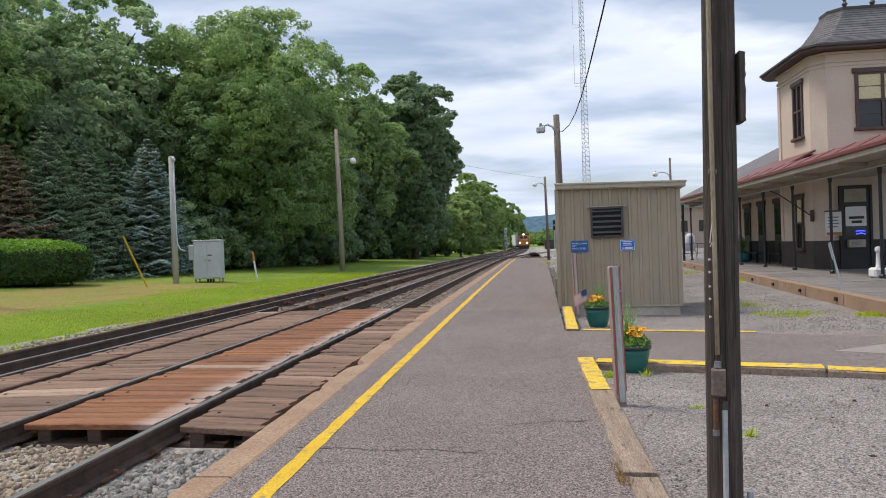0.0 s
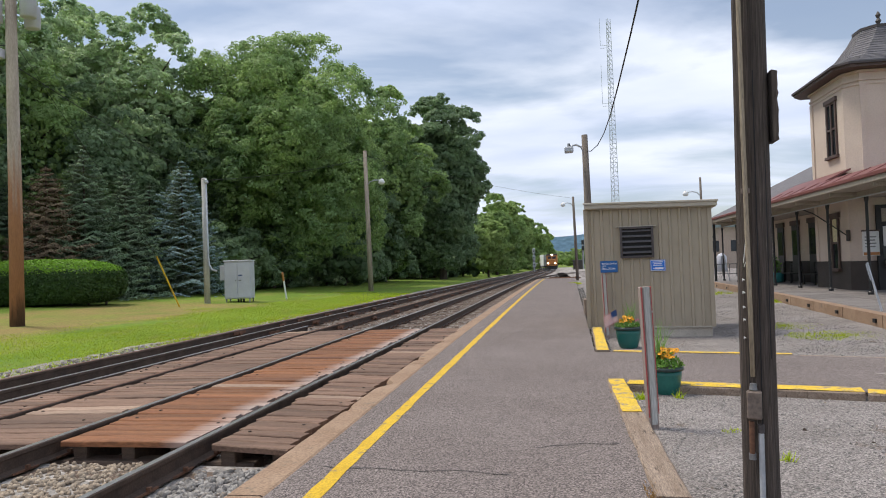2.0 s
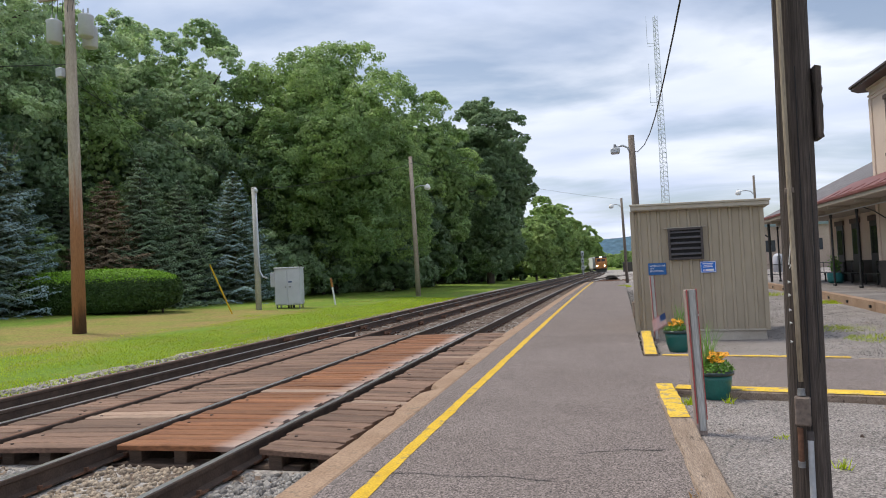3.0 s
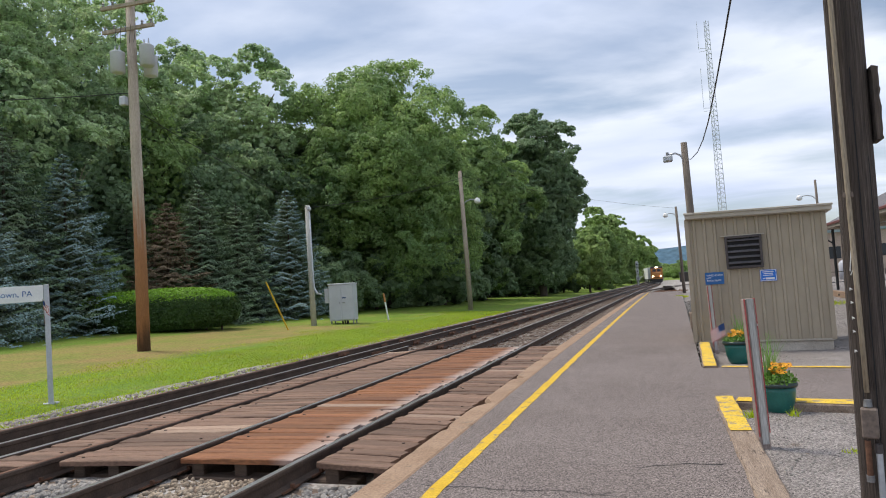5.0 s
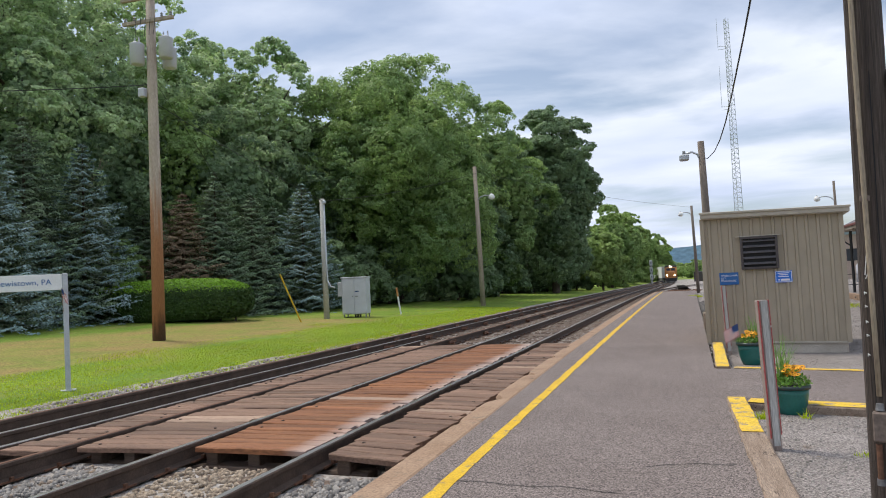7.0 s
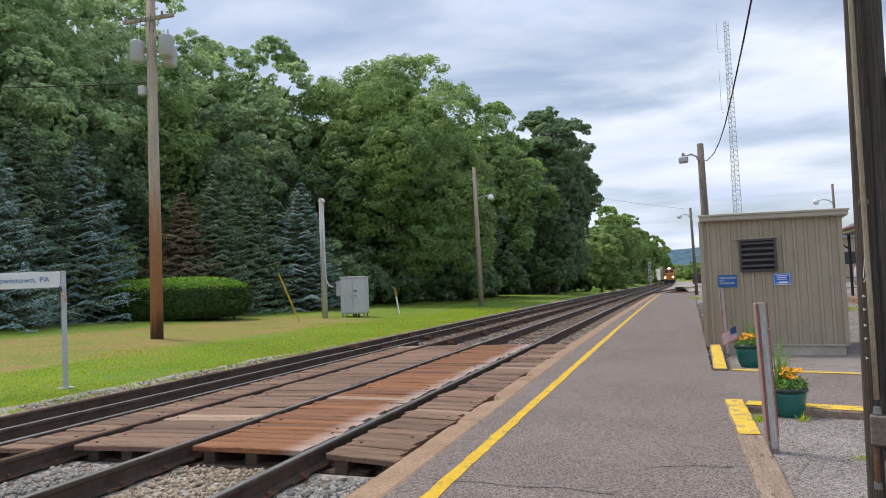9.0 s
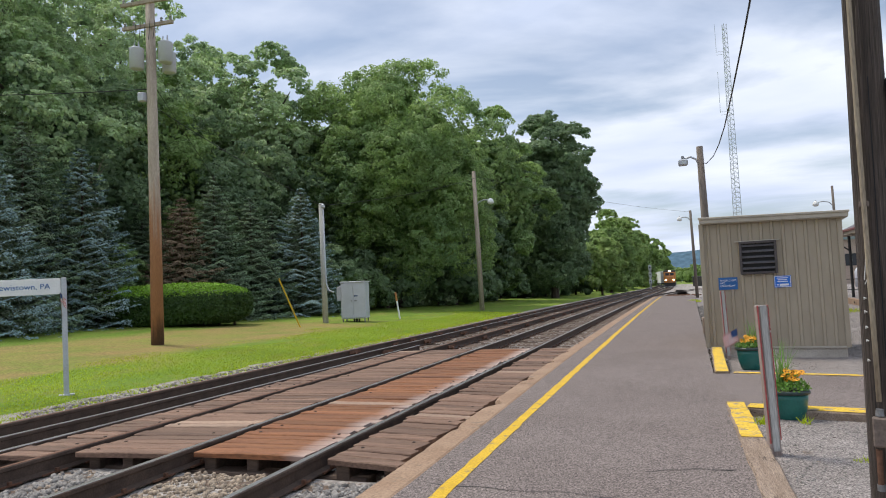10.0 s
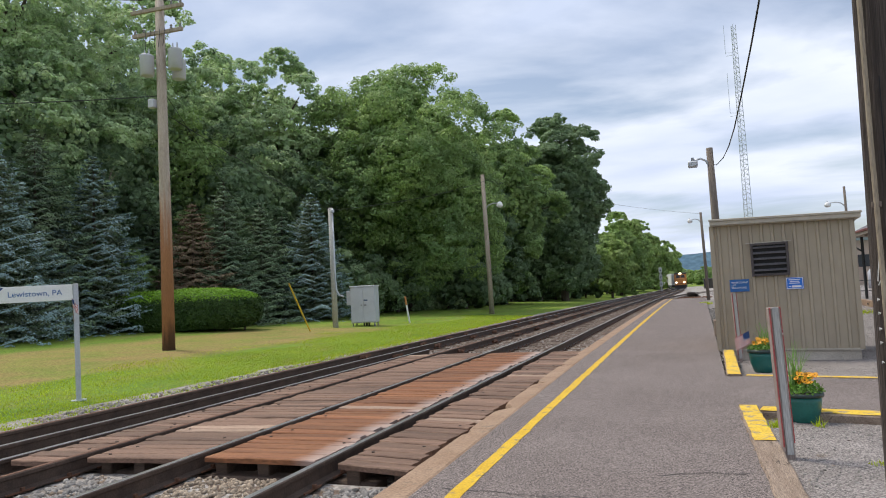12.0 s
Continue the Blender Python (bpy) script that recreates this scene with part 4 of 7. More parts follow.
timber("timber_kerb", (3.5, 10.80), (6.4, 9.75), 0.12, -0.25, -0.015, M_TIMBER, "low weathered timber kerb along the footpath")


def weeds(x, y, z, r, n, h, label, material=None, spread=1.0):
    a, rad = rng.random(n) * math.tau, r * rng.random(n) ** 0.8
    bx, by = x + np.cos(a) * rad * spread, y + np.sin(a) * rad
    ang = rng.random(n) * math.tau
    w = 0.004 + 0.006 * rng.random(n)
    hh = h * (0.4 + 0.6 * rng.random(n))
    ln = (rng.random((n, 2)) - 0.5) * h * 1.2
    v = np.empty((n, 3, 3))
    v[:, 0] = np.stack([bx - np.cos(ang) * w, by - np.sin(ang) * w, np.full(n, z)], 1)
    v[:, 1] = np.stack([bx + np.cos(ang) * w, by + np.sin(ang) * w, np.full(n, z)], 1)
    v[:, 2] = np.stack([bx + ln[:, 0], by + ln[:, 1], z + hh], 1)
    tagged(part_mesh("weeds", raw_mesh("weeds", v.reshape(-1, 3), np.arange(n * 3).reshape(-1, 3)), material or M_BLADE), label, "weeds", kind="stuff")


weeds(1.28, 7.75, -0.06, 0.05, 26, 0.12, "small green weed in the gravel")
weeds(1.45, 6.25, -0.06, 0.09, 34, 0.05, "small green weed in the gravel")
weeds(1.62, 5.35, -0.06, 0.05, 26, 0.10, "small green weed in the gravel")
weeds(2.6, 4.6, -0.06, 0.10, 34, 0.06, "small green weed in the gravel")
weeds(3.6, 6.2, -0.06, 0.18, 160, 0.08, "sparse weeds in the gravel")
weeds(0.545, 4.35, -0.005, 0.30, 150, 0.04, "dry orange weeds beside the timber kerb", M_DRY, 0.16)
for k in range(5):
    weeds(0.575, 5.0 + 0.7 * k + 0.2 * random.random(), -0.005, 0.10, 30, 0.025, "small dry weeds along the timber kerb", M_DRY, 0.2)
weeds(5.45, 14.2, -0.12, 0.9, 1300, 0.06, "strip of green weeds in the gravel", None, 1.2)
weeds(5.05, 16.4, -0.13, 0.8, 600, 0.06, "strip of green weeds in the gravel")
weeds(6.3, 13.2, -0.07, 0.4, 700, 0.10, "green weeds beside the station platform")
weeds(7.3, 24.5, -0.07, 0.9, 1500, 0.12, "green weeds beside the station platform")
weeds(6.4, 31, -0.08, 1.2, 900, 0.18, "green weeds in the gravel yard")
weeds(1.5, 52, -0.1, 1.2, 900, 0.20, "green weeds at the platform edge", None, 0.4)
weeds(0.82, 7.3, 0.02, 0.06, 50, 0.10, "green weed beside the painted timber")

# ---- shed ----
SHED = pose(0.73, 15.62, 0, 0, 0, -6.0)
SW, SD = 2.59, 2.6
shed = thing("storage_shed", "small taupe metal shed on a concrete base", "shed", SHED)


def ribbed(length, z0, z1, pitch=0.205):
    """Ribbed sheet along x, ribs outwards in -y."""
    bm = bmesh.new()
    xs, k = [], 0.0
    while k < length:
        for dx, dy in ((0, 0), (0.10, 0), (0.116, -0.026), (0.161, -0.026), (0.177, 0)):
            if k + dx < length:
                xs.append((k + dx, dy))
        k += pitch
    xs.append((length, 0))
    lo = [bm.verts.new((x, y, z0)) for x, y in xs]
    hi = [bm.verts.new((x, y, z1)) for x, y in xs]
    lo2 = [bm.verts.new((x, 0.03, z0)) for x, y in xs]
    hi2 = [bm.verts.new((x, 0.03, z1)) for x, y in xs]
    for i in range(len(xs) - 1):
        bm.faces.new((lo[i], lo[i + 1], hi[i + 1], hi[i]))
        bm.faces.new((lo2[i + 1], lo2[i], hi2[i], hi2[i + 1]))
        bm.faces.new((hi[i], hi[i + 1], hi2[i + 1], hi2[i]))
        bm.faces.new((lo[i + 1], lo[i], lo2[i], lo2[i + 1]))
    bm.faces.new((lo[0], hi[0], hi2[0], lo2[0]))
    bm.faces.new((lo[-1], lo2[-1], hi2[-1], hi[-1]))
    return bm


for nm, m in (("front", I4), ("back", pose(SW, SD, 0, 0, 0, 180)), ("west", pose(0, SD, 0, 0, 0, -90)), ("east", pose(SW, 0, 0, 0, 0, 90))):
    bm = ribbed(SW if nm in ("front", "back") else SD, 0.0, 2.632)
    bm.transform(m)
    part("wall_panel", bm, M_SIDING, shed)
for x in (0, SW):
    part("corner_trim", abox((x - 0.045, -0.04, 0.0), (x + 0.045, 0.05, 2.63), bevel=0.006), M_SIDING, shed)
part("base", abox((0.05, 0.02, -0.30), (SW - 0.02, SD - 0.02, -0.002), bevel=0.02), M_GREYCON, shed, "stained concrete base")
part("drip_trim", abox((-0.02, -0.035, -0.012), (SW + 0.02, -0.004, 0.02)), M_TRIM, shed)
roof = part("roof", slab(bmesh.new(), [(-0.08, -0.16), (SW + 0.09, -0.16), (SW + 0.09, SD + 0.16), (-0.08, SD + 0.16)], 2.575, 2.68), M_TRIM, shed, "low pitched roof with tan metal edge")
roof.matrix_local = pose(0, 0, 0.062, 0, 1.35, 0)
part("gutter_lip", abox((-0.10, -0.19, 2.655), (SW + 0.11, -0.155, 2.70), bevel=0.008), M_TRIM, roof)
soffit = part("soffit", abox((-0.06, -0.14, 2.555), (SW + 0.07, -0.028, 2.572)), M_SIDING, shed)
soffit.matrix_local = pose(0, 0, 0.062, 0, 1.35, 0)
# louvre
LX0, LX1, LZ0, LZ1 = 0.775, 1.385, 1.565, 2.15
louvre = part("louvre", abox((LX0, -0.042, LZ0), (LX1, -0.038, LZ1)), M_BLACK, shed, "dark metal ventilation louvre")
for lo, hi in (((LX0 - 0.05, -0.098, LZ0 - 0.05), (LX0, -0.030, LZ1 + 0.05)), ((LX1, -0.098, LZ0 - 0.05), (LX1 + 0.05, -0.030, LZ1 + 0.05)),
               ((LX0, -0.098, LZ0 - 0.05), (LX1, -0.030, LZ0)), ((LX0, -0.098, LZ1), (LX1, -0.030, LZ1 + 0.05))):
    part("frame_bar", abox(lo, hi, bevel=0.005), M_DARKTRIM, louvre)
for k in range(5):
    z = LZ0 + 0.055 + k * 0.118
    bm = abox((LX0, -0.035, -0.004), (LX1, 0.035, 0.004))
    bm.transform(pose(0, -0.066, z + 0.02, 38))
    part("slat", bm, M_SLAT, louvre)
part("drip_cap", abox((LX0 - 0.13, -0.09, LZ1 + 0.05), (LX1 + 0.11, -0.02, LZ1 + 0.066)), M_TRIM, louvre)
for k in range(2):
    part("debris", abox((1.55 + 0.35 * k, -0.10, -0.20), (2.0 + 0.38 * k, -0.04, -0.12), pose(0, 0, 0.01 * k, 0, 4, 2), bevel=0.01), M_TIE, shed, "rotten timber against the base")


def wall_sign(label, x0, x1, z0, z1, material, border):
    s = thing("wall_sign", label, "sign", SHED @ pose(x0, -0.036, z0))
    w, h = x1 - x0, z1 - z0
    part("plate", abox((0, -0.004, 0), (w, 0.0, h), bevel=0.0015), material, s)
    if border:
        for lo, hi in (((0.008, -0.007, 0.008), (0.018, -0.004, h - 0.008)), ((w - 0.018, -0.007, 0.008), (w - 0.008, -0.004, h - 0.008)),
                       ((0.018, -0.007, 0.008), (w - 0.018, -0.004, 0.018)), ((0.018, -0.007, h - 0.018), (w - 0.018, -0.004, h - 0.008))):
            part("border", abox(lo, hi), M_WHITE, s)
    return s, w, h


s, w, h = wall_sign("blue metal sign with white wheelchair lift wording", 0.285, 0.655, 1.215, 1.47, M_SIGNBLUE, False)
for k, tx in enumerate(("WHEELCHAIR", "LIFT", "ENCLOSURE")):
    lettering("lettering", tx, 0.052, M_WHITE, Matrix.Translation((0.03, -0.006, h - 0.065 - 0.055 * k)) @ pose(0, 0, 0, 90), s, "LEFT")
s, w, h = wall_sign("bright blue emergency notice with a white border", 1.345, 1.66, 1.22, 1.46, M_SIGNBLUE2, True)
for k, (a, b) in enumerate(((0.05, 0.26), (0.07, 0.24), (0.06, 0.25))):
    part("text_bar", abox((a, -0.0065, h - 0.055 - 0.036 * k), (b, -0.004, h - 0.040 - 0.036 * k)), M_WHITE, s)
part("text_bar", abox((0.10, -0.0065, 0.035), (0.27, -0.004, 0.075)), M_WHITE, s)
part("text_bar", abox((0.05, -0.0065, 0.045), (0.085, -0.004, 0.066)), M_WHITE, s)

# small box and block behind the shed's corner
cab = thing("meter_box", "pale grey utility box on a brown masonry block", "utility box", pose(0.98, 20.0, 0))
part("block", abox((-0.18, -0.2, -0.3), (0.2, 0.2, 0.42), bevel=0.02), M_TIMBER, cab)
part("box", abox((-0.06, -0.1, 0.42), (0.14, 0.14, 1.45), bevel=0.015), M_GALV, cab)


# ---- posts and flower pots ----
def kerb_post(x, y, z0, z1, lean, label):
    p = thing("marker_post", label, "post", pose(x, y, z0, 0, lean, 8), group="marker posts")
    h = z1 - z0
    bm = abox((-0.045, -0.045, -0.15), (0.045, 0.045, h), bevel=0.008)
    part("shaft", bm, M_POSTWOOD, p)
    part("strip", abox((0.047, -0.03, h * 0.12), (0.056, 0.03, h)), M_REDSTRIP, p, "faded red reflective strip")
    part("strip", abox((-0.043, -0.053, h * 0.10), (-0.032, -0.047, h)), M_REDSTRIP, p, "faded red painted strip")
    part("strip", abox((-0.02, -0.054, h * 0.05), (0.030, -0.047, h)), M_GREYPOLE, p, "bare grey strip")
    return p


kerb_post(0.815, 6.38, -0.08, 1.21, -1.5, "weathered wooden post with faded red strips beside the kerb")
kerb_post(1.075, 15.2, -0.2, 1.20, -1.5, "weathered wooden post with faded red strips before the shed")


def flower_pot(x, y, z, r, label, seed, reed_x):
    rr = random.Random(seed)
    pot = thing("flower_pot", label, "planter", pose(x, y, z), group="flower pots")
    h = 0.36 * r / 0.21
    part("vessel", lathe(bmesh.new(), [(r * 0.62, 0), (r * 0.72, h * 0.08), (r * 0.86, h * 0.35), (r * 0.96, h * 0.7), (r * 0.98, h * 0.88)], 28), M_POT, pot, smooth=True)
    part("rim", lathe(bmesh.new(), [(r * 0.97, h * 0.86), (r * 1.08, h * 0.88), (r * 1.10, h * 0.94), (r * 1.07, h), (r * 0.96, h), (r * 0.94, h * 0.95)], 28), M_POTRIM, pot, "dark rolled rim", smooth=True)
    part("soil", lathe(bmesh.new(), [(r * 0.94, h * 0.90), (r * 0.5, h * 0.955), (0.01, h * 0.96)], 20), M_SOIL, pot)
    # foliage: small leaves
    vs, fs = [], []
    for k in range(420):
        a, q = rr.random() * math.tau, math.sqrt(rr.random()) * r * 1.05
        c = Vector((math.cos(a) * q, math.sin(a) * q, h + rr.random() * 0.17 * (1.25 - q / r)))
        d = Vector((rr.uniform(-1, 1), rr.uniform(-1, 1), rr.uniform(-0.2, 1))).normalized()
        sd = d.cross(Vector((rr.uniform(-1, 1), rr.uniform(-1, 1), rr.uniform(-1, 1)))).normalized()
        L, W = rr.uniform(0.03, 0.06), rr.uniform(0.008, 0.016)
        i = len(vs)
        vs += [c, c + d * L * 0.5 + sd * W, c + d * L, c + d * L * 0.5 - sd * W]
        fs.append((i, i + 1, i + 2, i + 3))
    part_mesh("foliage", raw_mesh("foliage", [v[:] for v in vs], fs), M_GREEN, pot)
    # upright grass
    vs, fs = [], []
    for k in range(46):
        a = rr.random() * math.tau
        b = Vector((reed_x + math.cos(a) * 0.05, 0.03 + math.sin(a) * 0.05, h))
        out = Vector((rr.uniform(-1, 1), rr.uniform(-1, 1), 0)) * rr.uniform(0.05, 0.26)
        H = rr.uniform(0.30, 0.62)
        w = rr.uniform(0.006, 0.011)
        sd = Vector((math.cos(a * 3), math.sin(a * 3), 0)) * w
        prev = None
        for j in range(5):
            f = j / 4
            p = b + out * f * f + Vector((0, 0, H * (f - 0.12 * f * f)))
            ww = sd * (1 - f * 0.92)
            i = len(vs)
            vs += [p - ww, p + ww]
            if prev is not None:
                fs.append((prev, prev + 1, i + 1, i))
            prev = i
    part_mesh("tall_grass", raw_mesh("tall_grass", [v[:] for v in vs], fs), M_REED, pot, "upright ornamental grass blades")

    def bloom(c, size, mt, petals, tilt, name, eye=True):
        bm = bmesh.new()
        for k in range(petals):
            a = k * math.tau / petals + rr.random() * 0.2
            d = Vector((math.cos(a), math.sin(a), 0.15))
            sd = Vector((-math.sin(a), math.cos(a), 0)) * size * 0.28
            f = [bm.verts.new(p) for p in (d * size * 0.15, d * size * 0.65 + sd, d * size, d * size * 0.65 - sd)]
            bm.faces.new(f)
        bm.transform(Matrix.Translation(c) @ tilt)
        fl = part(name, bm, mt, pot)
        if eye:
            bm = bmesh.new()
            bmesh.ops.create_icosphere(bm, subdivisions=1, radius=size * 0.24)
            bm.transform(Matrix.Translation(c) @ tilt @ Matrix.Diagonal((1, 1, 0.7, 1)))
            part("eye", bm, M_FLOWERC, fl)

    for k in range(26):
        a, q = rr.random() * math.tau, math.sqrt(rr.random()) * r * 0.72
        c = Vector((reed_x * -0.8 + math.cos(a) * q * 0.8, -0.05 + math.sin(a) * q * 0.8, h + 0.10 + rr.random() * 0.10))
        bloom(c, rr.uniform(0.026, 0.036), M_ORANGE, 9, pose(0, 0, 0, rr.uniform(20, 75), rr.uniform(-30, 30), rr.uniform(-40, 40)), "orange_flower")
    for k in range(5):
        c = Vector((rr.uniform(0.4, 1.0) * r * (1 if seed == 2 else -1.2), rr.uniform(-0.6, 0.2) * r, h + rr.uniform(0.02, 0.14)))
        bloom(c, 0.024, M_PINK, 6, pose(0, 0, 0, rr.uniform(20, 75), 0, rr.uniform(-40, 40)), "pink_flower", False)
    if seed == 1:
        for k in range(3):
            c = Vector((-r * 1.2 + rr.uniform(-0.03, 0.05), -0.08, h + rr.uniform(0.05, 0.13)))
            bloom(c, 0.026, M_PURPLE, 6, pose(0, 0, 0, 60, 0, rr.uniform(-40, 40)), "purple_flower", False)
        vs, fs = [], []
        for k in range(150):
            c = Vector((-r * rr.uniform(0.95, 1.25), rr.uniform(-0.16, 0.02), h + rr.uniform(-0.22, 0.05)))
            d = Vector((rr.uniform(-1, 1), rr.uniform(-1, 1), rr.uniform(-1, 0.4))).normalized()
            sd = d.cross(Vector((rr.random(), rr.random(), 1))).normalized() * 0.008
            i = len(vs)
            vs += [c, c + d * 0.02 + sd, c + d * 0.04, c + d * 0.02 - sd]
            fs.append((i, i + 1, i + 2, i + 3))
        part_mesh("trailing_stems", raw_mesh("trailing_stems", [v[:] for v in vs], fs), M_DEAD, pot, "dry trailing stems")
    return pot


flower_pot(1.185, 8.05, -0.07, 0.185, "teal glazed pot with orange flowers and tall grass", 1, -0.05)
flower_pot(1.33, 13.35, -0.19, 0.235, "teal glazed pot with orange flowers beside a small flag", 2, 0.04)


def small_flag(base, top, w, h, droop, label):
    """A little striped flag on a stick."""
    f = thing("small_flag", label, "flag", Matrix.Translation(base))
    d = Vector(top) - Vector(base)
    part("stick", arod((0, 0, 0), d, 0.005, 0.004, 6), M_TIMBER, f)
    n = 13
    for k in range(n):
        bm = bmesh.new()
        rows = []
        for i in range(7):
            u = i / 6
            off = Vector((w * u * 0.75 * droop[0], 0.012 * math.sin(u * 7), -w * u * droop[1]))
            for v in (k / n, (k + 1) / n):
                rows.append(bm.verts.new(d - d.normalized() * (h * v + 0.01) + off))
        for i in range(6):
            bm.faces.new((rows[2 * i], rows[2 * i + 2], rows[2 * i + 3], rows[2 * i + 1]))
        part("stripe", bm, M_RED if k % 2 == 0 else M_WHITE, f)
    bm = bmesh.new()
    rows = []
    for i in range(4):
        u = 0.42 * i / 3
        off = Vector((w * u * 0.75 * droop[0], 0.012 * math.sin(u * 7) - 0.004, -w * u * droop[1]))
        for v in (0.0, 0.54):
            rows.append(bm.verts.new(d - d.normalized() * (h * v + 0.01) + off))
    for i in range(3):
        bm.faces.new((rows[2 * i], rows[2 * i + 2], rows[2 * i + 3], rows[2 * i + 1]))
    part("canton", bm, M_NAVY, f, "blue flag corner")
    return f


small_flag((1.17, 13.30, 0.10), (1.12, 13.28, 0.56), 0.34, 0.22, (-0.95, 0.40), "small red and white striped flag in a pot")
small_flag((-10.54, 9.66, 1.30), (-10.56, 9.64, 1.74), 0.24, 0.16, (0.7, 0.55), "small red and white striped flag on the sign post")


# ---- near utility pole ----
pole = thing("utility_pole", "dark creosoted pole with conduit at the gravel edge", "utility pole", pose(1.080, 4.05, -0.11, 0, 0.85, 0) @ Matrix.Diagonal((0.85, 0.85, 1, 1)))
bm = bmesh.new()
rings = []
for i in range(40):
    z = -0.4 + 9.6 * i / 39
    r = 0.113 - 0.0035 * z
    rings.append([bm.verts.new(((r + 0.007 * noise.noise((k * 1.7, z * 0.35, 2.0))) * math.cos(k * math.tau / 22), (r + 0.007 * noise.noise((k * 1.7, z * 0.35, 2.0))) * math.sin(k * math.tau / 22), z)) for k in range(22)])
for r0, r1 in zip(rings, rings[1:]):
    for k in range(22):
        bm.faces.new((r0[k], r0[(k + 1) % 22], r1[(k + 1) % 22], r1[k]))
bm.faces.new(rings[-1])
part("shaft", bm, M_POLEDARK, pole)
for k in range(7):
    a = radians(-60 - 37 * k)
    z0 = random.uniform(0.1, 1.0)
    part("split", abox((-0.004, -0.003, z0), (0.004, 0.003, z0 + random.uniform(1.0, 2.2)), Matrix.Rotation(a, 4, "Z") @ pose(0.108, 0, 0, 0, -0.2, 0)), M_BLACK, pole)
part("conduit", tube(bmesh.new(), [(-0.035, -0.120, 0.90), (-0.042, -0.122, 1.5), (-0.052, -0.118, 2.2), (-0.060, -0.112, 3.2), (-0.062, -0.108, 5.5)], 0.0155, 10), M_CONDUIT, pole, "tan plastic conduit", True)
part("conduit_strap", abox((-0.075, -0.128, 1.9), (-0.02, -0.112, 1.93), bevel=0.004), M_BOXRUST, pole)
jb = part("junction_box", abox((-0.076, -0.172, 0.675), (0.014, -0.108, 0.825), bevel=0.008), M_BOXRUST, pole, "rusty grey junction box")
part("hub", arod((-0.035, -0.135, 0.83), (-0.035, -0.135, 0.865), 0.024, 0.02, 12), M_STEEL, jb)
part("nipple", arod((-0.050, -0.14, 0.48), (-0.050, -0.14, 0.66), 0.017, 0.017, 10), M_RUST, jb)
part("nipple_cap", arod((-0.050, -0.14, 0.455), (-0.050, -0.14, 0.487), 0.023, 0.023, 10), M_STEEL, jb)
part("ground_conduit", arod((0.004, -0.135, -0.2), (0.004, -0.135, 0.615), 0.0175, 0.0175, 12), M_GALV, pole, "grey metal conduit")
part("coupling", arod((0.004, -0.135, 0.60), (0.004, -0.135, 0.645), 0.022, 0.02, 12), M_DARKTRIM, pole)
part("stub_pipe", arod((0.15, -0.03, -0.1), (0.15, -0.03, 0.12), 0.022, 0.022, 10), M_GALV, pole)
for fitting in pole.children:
    if fitting.name.split(".")[0] in ("conduit", "conduit_strap", "junction_box", "ground_conduit", "coupling"):
        fitting.rotation_euler.z = radians(-15)
bm = bmesh.new()
rows = []
for i in range(15):
    z = 2.19 + 0.39 * i / 14
    e = 0.012 * noise.noise((z * 40, 2.0, 0.0)) + (0.02 if i in (0, 14) else 0) * noise.noise((i * 3.3, 1.0, 0.0))
    rows.append([bm.verts.new(q) for q in ((0.104, -0.10, z), (0.138 + e, -0.105, z + 0.02 * noise.noise((z * 15, 5, 0))), (0.142 + e, 0.06, z), (0.104, 0.06, z))])
for r0, r1 in zip(rows, rows[1:]):
    for k in range(4):
        bm.faces.new((r0[k], r0[(k + 1) % 4], r1[(k + 1) % 4], r1[k]))
bm.faces.new(rows[0][::-1])
bm.faces.new(rows[-1])
part("board", bm, M_POLEDARK, pole, "old splintered board nailed on")
for k, z in enumerate((1.35, 1.42, 1.27, 1.2, 1.10)):
    part("staple", tube(bmesh.new(), [(-0.098, -0.058, z), (-0.100, -0.066, z + 0.012), (-0.090, -0.074, z + 0.005)], 0.003, 5), M_WHITE, pole)
part("wire_loop", tube(bmesh.new(), [(-0.092, -0.07, 1.52), (-0.085, -0.085, 1.60), (-0.082, -0.088, 1.66), (-0.075, -0.095, 1.60), (-0.08, -0.09, 1.53), (-0.09, -0.072, 1.50)], 0.003, 5), M_WHITE, pole, "pale wire loop")

# overhead cable from the lamp to this pole
SAG = ((27.0, 5.77), (22.5, 5.03), (18.5, 4.56), (16.0, 4.39), (14.0, 4.36), (12.0, 4.45), (9.8, 4.60), (8.6, 4.71), (6.5, 4.93), (4.2, 5.25))
pts = [(1.10 + 0.0113 * (y - 4.05) + (0.10 if y > 26 else 0.0), y, z) for y, z in SAG]
cable = thing("overhead_cable", "black twisted cable slung between lamp and pole", "cable")
part("strand", tube(bmesh.new(), pts, 0.012, 6), M_BLACKSTEEL, cable)


